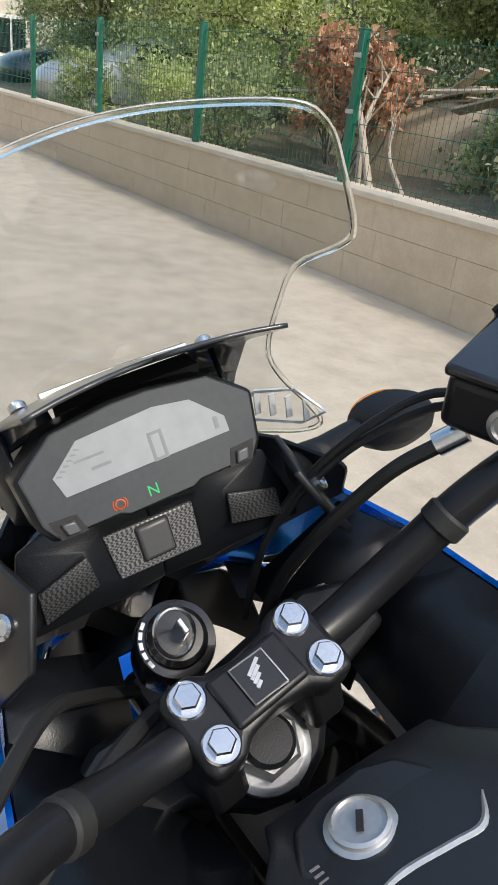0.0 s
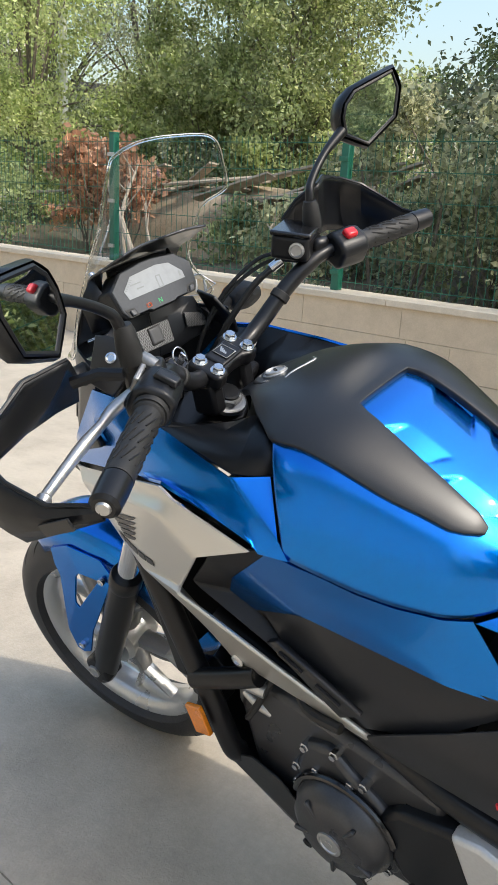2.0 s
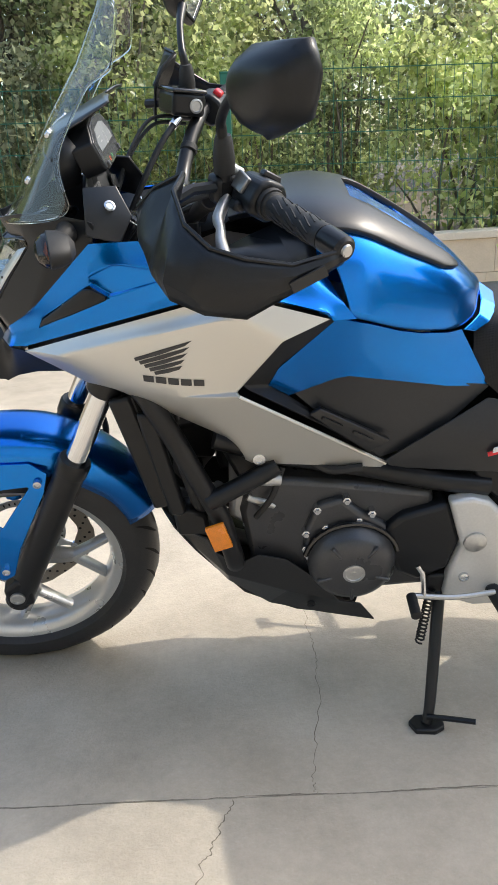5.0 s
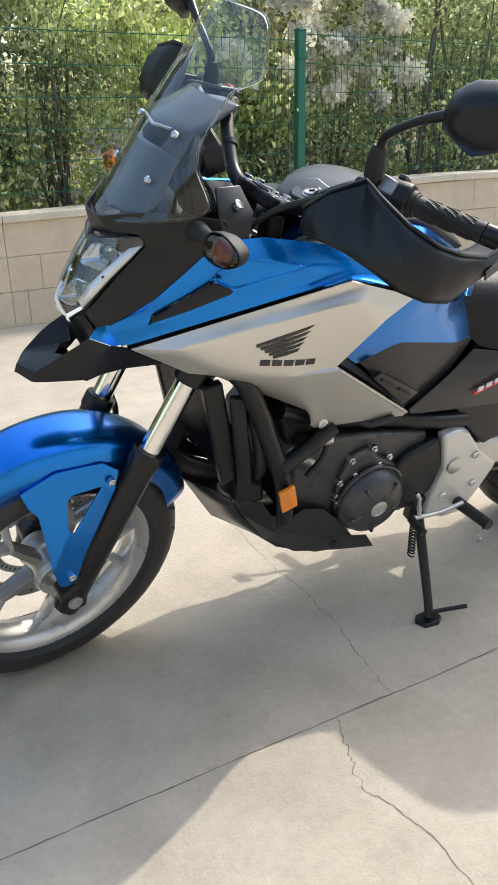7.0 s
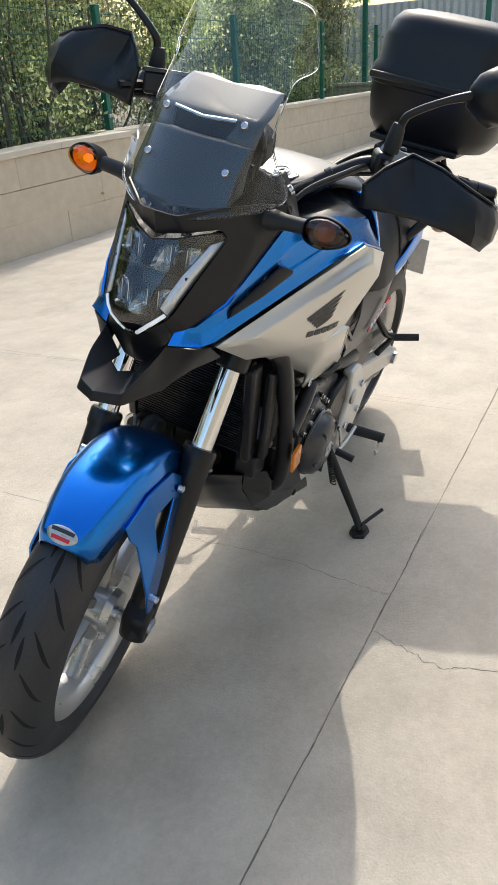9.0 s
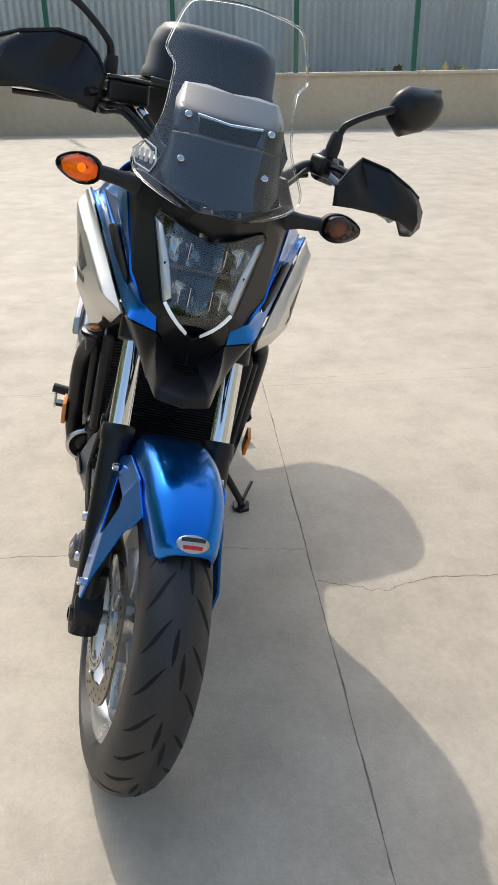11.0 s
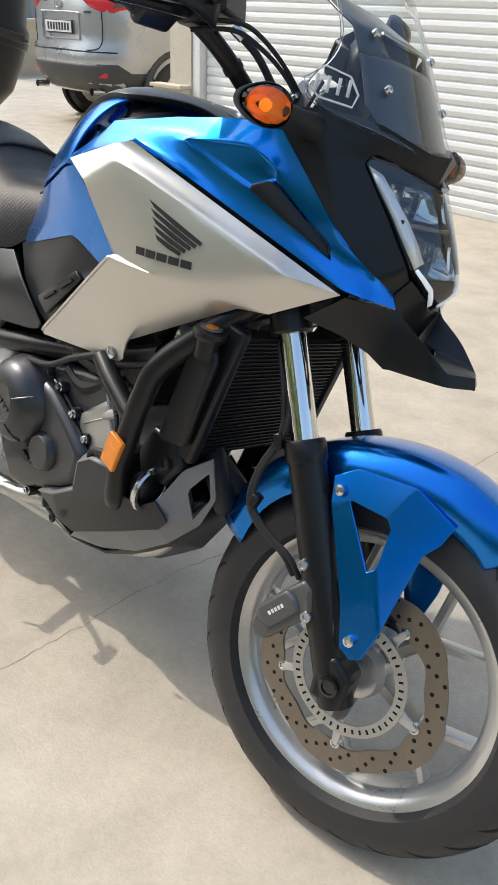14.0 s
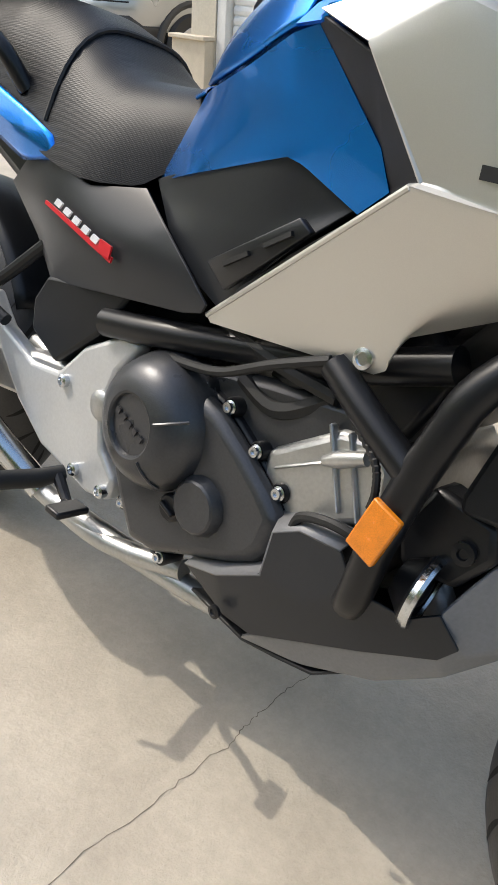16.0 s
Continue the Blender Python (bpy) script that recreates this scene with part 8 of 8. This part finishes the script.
# open corner ahead: low scrub, dead branches, trees further back
for x, y, w, h, m, lab in ((3.6, -4.9, .55, .75, M_LEAF2, "low dusty shrub by the fence"), (4.6, -5.4, .6, .8, M_LEAF, "low green shrub growing by the fence"), (8.0, -4.5, .8, 1.1, M_LEAF, "green shrub by the fence"), (9.3, -4.2, .8, 1.0, M_LEAF3, "green shrub by the fence"), (3.0, -5.6, .7, 1.3, M_LEAF2, "olive shrub with dry twigs"), (11.5, -3.9, .6, .9, M_LEAF3, "light green shrub by the fence"),
                           (6.8, -7.0, 1.0, 1.3, M_LEAF2, "scrubby olive bush on dry soil"), (9.6, -7.4, 1.2, 1.5, M_LEAF, "green bush under the trees")):
    plant("shrub", x, y, .35, w, h, int(x * 31 + 900), m, .06, 40, 60, lab, .0)
for x, y, w, h in ((6.1, -4.9, .60, 1.25), (7.0, -5.2, .55, 1.3)):
    plant("shrub", x, y, .45, w, h, int(x * 77), M_RUSTLEAF, .085, 30, 70, "fallen branch with dead rust-brown leaves", .35)
x = 6.6
while x < 19:
    plant("tree", x, -9.2 + rnd.uniform(-1, 1.0) + .20 * (x - 3), .4, rnd.uniform(1.5, 2.1), rnd.uniform(4.2, 5.6), 500 + int(x * 10), rnd.choice((M_LEAF3, M_LEAF3, M_LEAF)), .072, 125, 190, "sunlit leafy tree growing past the rubbish heap")
    x += rnd.uniform(1.7, 2.4)
for x in (11.4, 14.6, 18, -2, -6, -10, .4):
    plant("tree", x, -13 + rnd.uniform(-1, 1), .4, 3.0, rnd.uniform(7, 9.5), 700 + int(x * 10), rnd.choice((M_LEAF, M_LEAF2)), .075, 130, 160, "tall leafy tree of the far grove")

plant("tree", 1.55, -6.5, .4, 1.5, 4.6, 641, M_SHADELEAF, .06, 110, 230, "dense green tree behind the hedge")
plant("tree", 6.2, -8.3, .4, 1.6, 4.4, 642, M_LEAF3, .065, 120, 220, "sunlit leafy tree growing past the rubbish heap")

for x, y, w, h, m in ((4.4, -8.0, 1.1, 2.3, M_LEAF3), (6.0, -7.9, 1.2, 2.5, M_LEAF), (7.7, -8.1, 1.2, 2.4, M_LEAF3), (9.2, -8.3, 1.2, 2.6, M_LEAF3), (10.8, -8.2, 1.1, 2.2, M_LEAF), (3.1, -7.6, 1.0, 2.1, M_LEAF2)):
    plant("shrub", x, y, .45, w, h, int(x * 53), m, .07, 60, 90, "sunlit bush filling the ground behind the rubbish heap", .02)

# dead wood
for pts, r in (([(4.6, -3.9, .5), (5.2, -4.2, .95), (5.9, -4.6, 1.35), (6.3, -4.9, 1.75)], .035), ([(4.9, -4.0, .5), (5.3, -4.3, 1.0), (5.5, -4.7, 1.5)], .028), ([(4.2, -3.9, .55), (4.9, -4.3, .8), (5.6, -4.9, 1.2)], .022), ([(2.6, -3.9, .6), (3.1, -4.2, .85), (3.6, -4.6, 1.0)], .02)):
    b = bmesh.new()
    tube(b, pts, [r, r * .8, r * .35], 8, 5)
    d = Vector(pts[-1]) - Vector(pts[0])
    for k in range(5):
        s = Vector(pts[1]).lerp(Vector(pts[-1]), k / 5)
        tube(b, [s, s + Vector((rnd.uniform(-.2, .2), rnd.uniform(-.2, .2), rnd.uniform(.1, .35)))], [r * .4, r * .12], 5)
    tagged(part("dead_branch", b, M_DEADWOOD), "bleached dead branch leaning behind the fence", "branch")
for k in range(30):
    b = bmesh.new()
    c = Vector((3.2 + k * .17, -6.1 + rnd.uniform(-.6, .45), 1.30 + .16 * math.sin(k * 2.3)))
    box(b, (rnd.uniform(.9, 1.7), rnd.uniform(.10, .2), .025), Matrix.Translation(c) @ pose(0, 0, 0, rnd.uniform(-15, 15), rnd.uniform(4, 18), rnd.uniform(-25, 25)))
    tagged(part("old_board", b, M_DEADWOOD, smooth=0, bevel=.003), "weathered loose board on the rubbish heap", "board", "boards on the rubbish heap")
b = bmesh.new()
grid(b, lambda u, v: Vector((5.6 + u * 3.4, -6.5 + v * .9, .30 + 1.05 * max(0, 1 - (u * u + v * v)) ** .5 + .08 * noise.noise((u * 5, v * 5, 1)))), steps(-1, 1, 24), steps(-1, 1, 16))
tagged(part("waste_mound", b, M_STRAW), "mound of soil and garden waste behind the fence", "mound")
b = bmesh.new()
tube(b, [(10.6, -7.6, .3), (10.8, -7.7, 3.0), (10.75, -7.8, 6.5)], [.09, .075, .05], 10, 3)
tagged(part("bare_trunk", b, M_WHITEFRAME), "pale bare trunk among the leaves", "trunk")

# ---- parked cars ----
M_CARSILVER = mat("silver_car_paint", (0.45, 0.46, 0.475), 0.3, 0.55, 0.05, 2, 600, 0, 0.8)
M_CARDARK = mat("dark_blue_car_paint", (0.02, 0.03, 0.05), 0.25, 0.4, 0.05, 2, 600, 0, 0.8)
M_CARGLASS = mat("car_window_glass", (0.015, 0.018, 0.02), 0.06, 0.0, 0.1, coat=0.5)
M_CARTRIM = mat("grey_bumper_plastic", (0.055, 0.055, 0.057), 0.55, 0.0, 0.1, 5, 200, 0.1)


def suv(m, paint, label, group=""):
    """A tall estate car; local x runs from the tail (0) to the nose, y to its left, z up."""
    car = thing("car", label, "car", m, group)
    zs = (.34, .45, .62, .74, .82, .95, 1.10, 1.24, 1.32, 1.42, 1.52, 1.62, 1.68, 1.71)

    def at(z, row):
        return float(np.interp(z, zs, row))

    def tail(z):
        return at(z, (.16, .05, -.015, -.02, .035, .030, .035, .05, .09, .21, .35, .50, .62, .95))

    def nose(z):
        return at(z, (4.25, 4.42, 4.5, 4.5, 4.48, 4.40, 4.15, 3.6, 3.35, 3.1, 2.85, 2.55, 2.35, 2.0))

    def half(z):
        return at(z, (.85, .90, .92, .925, .925, .922, .912, .885, .855, .805, .755, .690, .600, .36))

    def tail_x(y, z, n=3.6):
        a = (nose(z) - tail(z)) / 2
        return tail(z) + min(1.0, a) * (1 - max(0.0, 1 - (abs(y) / half(z)) ** n) ** (1 / n))

    def side_y(x, z, n=3.6):
        q = max(0.0, 1 - (x - tail(z)) / 1.0)
        return half(z) * max(0.0, 1 - q ** n) ** (1 / n)

    b = bmesh.new()
    rings = []
    for z in zs:
        ring = []
        ts, h = steps(0, 1, 9), half(z)
        back = [(tail_x(h * math.sin(t * math.pi / 2), z), h * math.sin(t * math.pi / 2)) for t in ts]
        ahead = [(nose(z) - (nose(z) - 2.2) * (1 - math.cos((1 - t) * math.pi / 2)) if nose(z) > 2.2 else nose(z), h * math.sin((1 - t) * math.pi / 2) ** .5) for t in ts]
        path = back + [(max(back[-1][0] + .05, 1.3), h), (max(back[-1][0] + .1, 1.9), h)] + [(max(x, 1.95), y) for x, y in ahead]
        for x, y in path:
            ring.append(b.verts.new((x, y, z)))
        for x, y in path[-2:0:-1]:
            ring.append(b.verts.new((x, -y, z)))
        rings.append(ring)
    k = len(rings[0])
    for p, q in zip(rings, rings[1:]):
        for j in range(k):
            b.faces.new((p[j], p[(j + 1) % k], q[(j + 1) % k], q[j]))
    b.faces.new(rings[0][::-1])
    b.faces.new(rings[-1])
    bmesh.ops.remove_doubles(b, verts=b.verts, dist=.0005)
    bmesh.ops.recalc_face_normals(b, faces=b.faces)
    part("body", b, paint, car, smooth=60)
    # tailgate window and its spoiler
    b = bmesh.new()
    grid(b, lambda v, u: Vector((tail_x(u * (.70 - .12 * v - .05 * v * v), 1.315 + .285 * v + .03 * (1 - u * u) * (v - .6)) - .010, u * (.70 - .12 * v - .05 * v * v), 1.315 + .285 * v + .03 * (1 - u * u) * (v - .6))), steps(0, 1, 6), steps(-1, 1, 14))
    part("rear_window", b, M_CARGLASS, car, smooth=60, solid=.006)
    b = bmesh.new()
    grid(b, lambda v, u: Vector((.20 + .10 * u * u + .50 * v, u * (.70 - .06 * v), 1.615 + .085 * min(1, v * 2) - .03 * u * u)), steps(0, 1, 6), steps(-1, 1, 12))
    part("roof_spoiler", b, paint, car, "silver roof spoiler", smooth=60, solid=.045, bevel=.012)
    # side windows
    for s in (1, -1):
        for x0, x1 in ((.78, 1.22), (1.28, 1.98), (2.05, 2.75)):
            b = bmesh.new()
            grid(b, lambda v, u: Vector((x0 + (x1 - x0) * u + .10 * v * (1 - u) + (.14 * v if x0 < 1 else 0) * (1 - u), s * (half(1.27 + .30 * v) + .006), 1.27 + .30 * v)), steps(0, 1, 4), steps(0, 1, 4))
            part("side_window", b, M_CARGLASS, car, smooth=60, solid=.006)

    def around(x_end):
        """Places along the rear outline, from one side round the tail to the other."""
        edge = [("x", x_end * k / 3) for k in (3, 2)] + [("y", y) for y in (.80, .70, .55, .35, 0)]
        return [(1, *e) for e in edge] + [(-1, *e) for e in edge[-2::-1]]

    def spot(e, z, out):
        s, mode, v = e
        if mode == "x":
            return Vector((v, s * (side_y(v, z) + out), z))
        return Vector((tail_x(v, z) - out, s * v, z))
    ends = around(.50)
    b = bmesh.new()
    lows = (.36, .40, .50, .60, .64)
    grid(b, lambda i, j: spot(ends[j], lows[i] - (.0 if ends[j][1] == "y" else .02 * i), (.004, .016, .022, .018, .004)[i]), range(5), range(len(ends)))
    bumper = part("bumper", b, M_CARTRIM, car, "dark grey plastic lower bumper", smooth=50, solid=.012)
    b = bmesh.new()
    grid(b, lambda i, j: spot(ends[j], .745 + .012 * i, .006), range(2), range(2, len(ends) - 2))
    part("bumper_seam", b, M_GROOVE, bumper, smooth=0, solid=.003)
    b = bmesh.new()
    tube(b, [(tail_x(y, z) - .003, y, z) for y, z in ((-.62, 1.24), (-.66, 1.0), (-.64, .82), (-.55, .765), (0, .755), (.55, .765), (.64, .82), (.66, 1.0), (.62, 1.24))], .005, 5, 4)
    part("tailgate_seam", b, M_GROOVE, car)
    b = bmesh.new()
    tube(b, [(tail_x(y, z) - .006, y, z) for y, z in ((-.36, 1.075), (-.32, 1.10), (.32, 1.10), (.36, 1.075), (.36, .88), (.30, .855), (-.30, .855), (-.36, .88), (-.36, 1.075))], .007, 5, 4)
    part("plate_recess", b, paint, car)
    for s in (1, -1):
        run = [(s, "y", .40), (s, "y", .52), (s, "y", .64), (s, "y", .76), (s, "x", .22), (s, "x", .36), (s, "x", .50), (s, "x", .62)]
        lo_z, hi_z = (1.225, 1.150, 1.115, 1.105, 1.115, 1.150, 1.195, 1.235), (1.245, 1.262, 1.268, 1.270, 1.272, 1.272, 1.266, 1.250)
        b = bmesh.new()
        grid(b, lambda i, j: spot(run[j], lo_z[j] + (hi_z[j] - lo_z[j]) * i / 3, (.004, .020, .020, .004)[i]), range(4), range(8))
        lamp = part("tail_lamp", b, M_RED, car, "red wrap-round tail lamp", solid=.01, smooth=60)
        b = bmesh.new()
        grid(b, lambda i, j: spot(run[3:6][j], lo_z[3 + j] + .035 + (hi_z[3 + j] - lo_z[3 + j] - .06) * i / 2, .0225), range(3), range(3))
        part("clear_lens", b, M_SOCKET, lamp, "pale inner lamp lens", solid=.004, smooth=60)
        b = bmesh.new()
        tube(b, [(.02, s * .56, .375), (.16, s * .56, .37)], .036, 16, caps=False)
        part("exhaust_tip", b, M_STEEL, bumper)
        b = bmesh.new()
        box(b, (.012, .16, .045), Matrix.Translation((tail_x(.66, .53) - .020, s * .64, .535)) @ pose(0, 0, 0, 0, 0, -s * 18))
        part("rear_reflector", b, M_RED, bumper, bevel=.004)
    b = bmesh.new()
    box(b, (.014, .54, .125), Matrix.Translation((.018, 0, .965)))
    npo = part("number_plate", b, M_DARKMARK, car, "white number plate with blank bars in a black frame", bevel=.004)
    b = bmesh.new()
    box(b, (.006, .51, .105), Matrix.Translation((.009, 0, .965)))
    part("plate_face", b, M_WHITE, npo, smooth=0)
    for k in range(8):
        b = bmesh.new()
        box(b, (.004, .034, .070), Matrix.Translation((.0055, -.20 + .056 * k, .965)))
        part("plate_bar", b, M_DARKMARK, npo, smooth=0)
    b = bmesh.new()
    lathe(b, [(.05, 0), (.05, .012), (.036, .012), (.036, .004)], frame_at((.028, 0, 1.17), (-1, 0, .1), (0, 1, 0)) @ Matrix.Diagonal((1.2, .9, 1, 1)), 20)
    part("badge", b, M_CHROME, car)
    b = bmesh.new()
    box(b, (.008, .11, .022), Matrix.Translation((tail_x(.5, 1.10) - .004, -.50, 1.105)) @ pose(0, 0, 0, 0, 0, 8))
    part("name_bar", b, M_CHROME, car, smooth=0)
    b = bmesh.new()
    tube(b, [(tail_x(.42, 1.33) - .022, .42, 1.33), (tail_x(.30, 1.37) - .026, .30, 1.37), (tail_x(.05, 1.40) - .024, .05, 1.40)], [.020, .010, .007], 6)
    part("wiper", b, M_RUBBER, car)
    for x in (.90, 3.60):
        for s in (1, -1):
            # flat black disc on the body stands in for the shaded wheel well
            b = bmesh.new()
            lathe(b, [(.385, -.06), (.385, .008)], Matrix.Translation((x, s * (half(.40) + .008), .35)) @ pose(0, 0, 0, -90 * s), 36)
            part("wheel_well", b, M_GROOVE, car)
            wm = Matrix.Translation((x, s * .835, .345)) @ Y_AXIS
            b = bmesh.new()
            lathe(b, [(.22, -.11), (.32, -.11), (.345, -.08), (.345, .08), (.32, .11), (.22, .11)], wm, 36)
            wh = part("wheel", b, M_TYRE, car, "black car tyre")
            b = bmesh.new()
            for k in range(5):
                prism(b, [(.03, -.03), (.215, -.045), (.215, .045), (.03, .03)], -.118, .118, wm @ Matrix.Rotation(math.tau * k / 5, 4, "Z"))
            lathe(b, [(.205, -.115), (.225, -.115), (.225, .115), (.205, .115)], wm, 36)
            part("rim", b, M_WHEEL, wh, bevel=.008)
            b = bmesh.new()
            tube(b, [Vector((x + .42 * math.cos(a), s * (half(.55) - .012), .345 + .42 * math.sin(a))) for a in steps(-.1, math.pi + .1, 16)], .040, 8)
            part("arch_trim", b, M_CARTRIM, car)
        if x < 1:
            for s in (1, -1):
                b = bmesh.new()
                box(b, (1.9, .05, .16), Matrix.Translation((2.25, s * .895, .42)))
                part("sill_trim", b, M_CARTRIM, car, bevel=.02)
    return car


# the silver car shows its tail to the yard, nose away beside the garage corner
suv(Matrix.Translation((-7.31, 4.30, 0)) @ Matrix.Rotation(radians(88.5), 4, "Z"), M_CARSILVER, "silver estate car parked tail-on beside the garage")

# corrugated sheet fence beyond the far wall
M_SHEET = mat("weathered_grey_sheet", (0.50, 0.52, 0.52), 0.5, 0.2, 0.16, 1.2, 30, 0.05, obj_var=0.18)
b = bmesh.new()
n = 12
prof = []
for k in range(n + 1):
    prof.append((0.02 * math.cos(k * math.pi), .9 * k / n))
rows = [[b.verts.new((x, y, z)) for x, y in prof] for z in (0, 1.75)]
for k in range(n):
    b.faces.new((rows[0][k], rows[0][k + 1], rows[1][k + 1], rows[1][k]))
sheet = bpy.data.meshes.new("sheet")
b.to_mesh(sheet)
b.free()
sheet.materials.append(M_SHEET)
sheet_fence = thing("sheet_fence", "tall weathered corrugated sheet fence", "fence", pose(0, 0, 0))
for k in range(34):
    ob = new("sheet", sheet)
    ob.parent = sheet_fence
    ob.matrix_basis = pose(-16.6 + rnd.uniform(-.015, .015), -10 + .885 * k, .55 + rnd.uniform(-.06, .05), 0, rnd.uniform(-1, 1))
for y in steps(-4, 15, 9):
    b = bmesh.new()
    box(b, (.08, .08, 2.0), Matrix.Translation((-13.45, y, 1.75)))
    tagged(part("fence_post", b, M_GREENPOST, bevel=.008), "dark green steel post on the far wall", "post", "posts on the far wall")
M_DRYGRASS = leaf_mat("dry_grass", (0.20, 0.17, 0.06), (0.42, 0.36, 0.16), 0.3)
rng = np.random.default_rng(4)
c = np.stack([rng.uniform(-16.2, -14.2, 260), rng.uniform(-6, 15, 260), np.full(260, .5)], 1)
ob = leaves(rng, c, 40, .22, .30, "dry_grass", M_DRYGRASS, None)
tagged(ob, "dry grass and weeds behind the far wall", "grass", kind="stuff")
b = bmesh.new()
box(b, (30, 60, .2), Matrix.Translation((-28.6, 4, .25)))
tagged(part("far_ground", b, M_SOIL, smooth=0), "dry ground beyond the far wall", "ground", kind="structure")


# houses beyond
def house(name, m, size, paint, label, storeys, bays, roof=True):
    h = thing(name, label, "house", m)
    w, d, t = size
    b = bmesh.new()
    box(b, (d, w, t), Matrix.Translation((d / 2, 0, t / 2)))
    part("wall", b, paint, h, smooth=0)
    if roof:
        b = bmesh.new()
        box(b, (d + .6, w + .6, .25), Matrix.Translation((d / 2, 0, t + .12)))
        part("roof", b, M_CARTRIM, h, smooth=0)
    for s in range(storeys):
        for k in range(bays):
            y, z = -w / 2 + w * (k + .5) / bays, t * (s + .5) / storeys
            b = bmesh.new()
            box(b, (.12, 1.25, 1.45), Matrix.Translation((-.02, y, z)))
            wf = part("window", b, M_WHITEFRAME, h, smooth=0)
            b = bmesh.new()
            box(b, (.06, .5, 1.2), Matrix.Translation((-.07, y - .29, z)))
            part("pane", b, M_CARGLASS, wf, smooth=0)
            b = bmesh.new()
            box(b, (.06, .5, 1.2), Matrix.Translation((-.07, y + .29, z)))
            part("pane", b, M_CARGLASS, wf, smooth=0)
            b = bmesh.new()
            box(b, (.3, 1.5, .08), Matrix.Translation((-.1, y, z - .8)))
            part("sill", b, paint, wf, smooth=0)
    return h


M_BROWNWALL = concrete("brown_render", (0.24, 0.18, 0.13), (0.17, 0.13, 0.10), .5)
house("house", Matrix.Translation((-24, 4, .2)) @ Matrix.Rotation(math.pi, 4, "Z"), (18, 8, 6.5), M_BROWNWALL, "brown rendered house beyond the sheet fence", 2, 6)
house("house", Matrix.Translation((32, -12, 0)) @ Matrix.Rotation(radians(-14), 4, "Z"), (9, 8, 9), M_PLASTER, "cream apartment house across the street", 3, 4)
house("house", Matrix.Translation((27, -15.5, 0)) @ Matrix.Rotation(radians(-20), 4, "Z"), (6, 8, 8), M_BROWNWALL, "olive-brown house across the street", 3, 2)
house("house", Matrix.Translation((21, -15, 0)) @ Matrix.Rotation(radians(-30), 4, "Z"), (4.5, 5, 4.2), M_SHEET, "pale grey outbuilding across the street", 1, 2)
house("house", Matrix.Translation((22.5, -30, .3)) @ Matrix.Rotation(radians(-80), 4, "Z"), (7, 7, 5.6), M_PLASTER, "cream house rising behind the trees", 3, 3)
for x, y, a, pnt, lab in ((20.5, -9.3, 100, M_CARDARK, "dark blue car parked across the street"), (17.0, -10.2, 95, M_CARDARK, "dark car parked across the street"), (14.2, -8.6, 80, M_CARSILVER, "silver car parked across the street")):
    suv(Matrix.Translation((x, y, 0)) @ Matrix.Rotation(radians(a), 4, "Z"), pnt, lab)
for x, y, w, h in ((-18.5, 2.5, 1.2, 2.6), (-18.5, 7.5, 1.4, 3.2), (-19, -3, 1.6, 4), (-20, -7.5, 2.0, 5), (-19, 12, 1.6, 4)):
    plant("tree", x, y, .4, w, h, int(x * -13 + y * 7 + 100), M_LEAF, .12, 60, 60, "leafy tree beyond the sheet fence")
# houses on the garage side, behind the camera's path
house("house", Matrix.Translation((14, 16, 0)) @ Matrix.Rotation(radians(60), 4, "Z"), (16, 8, 8), M_PLASTER, "cream apartment house behind the garage", 3, 5)
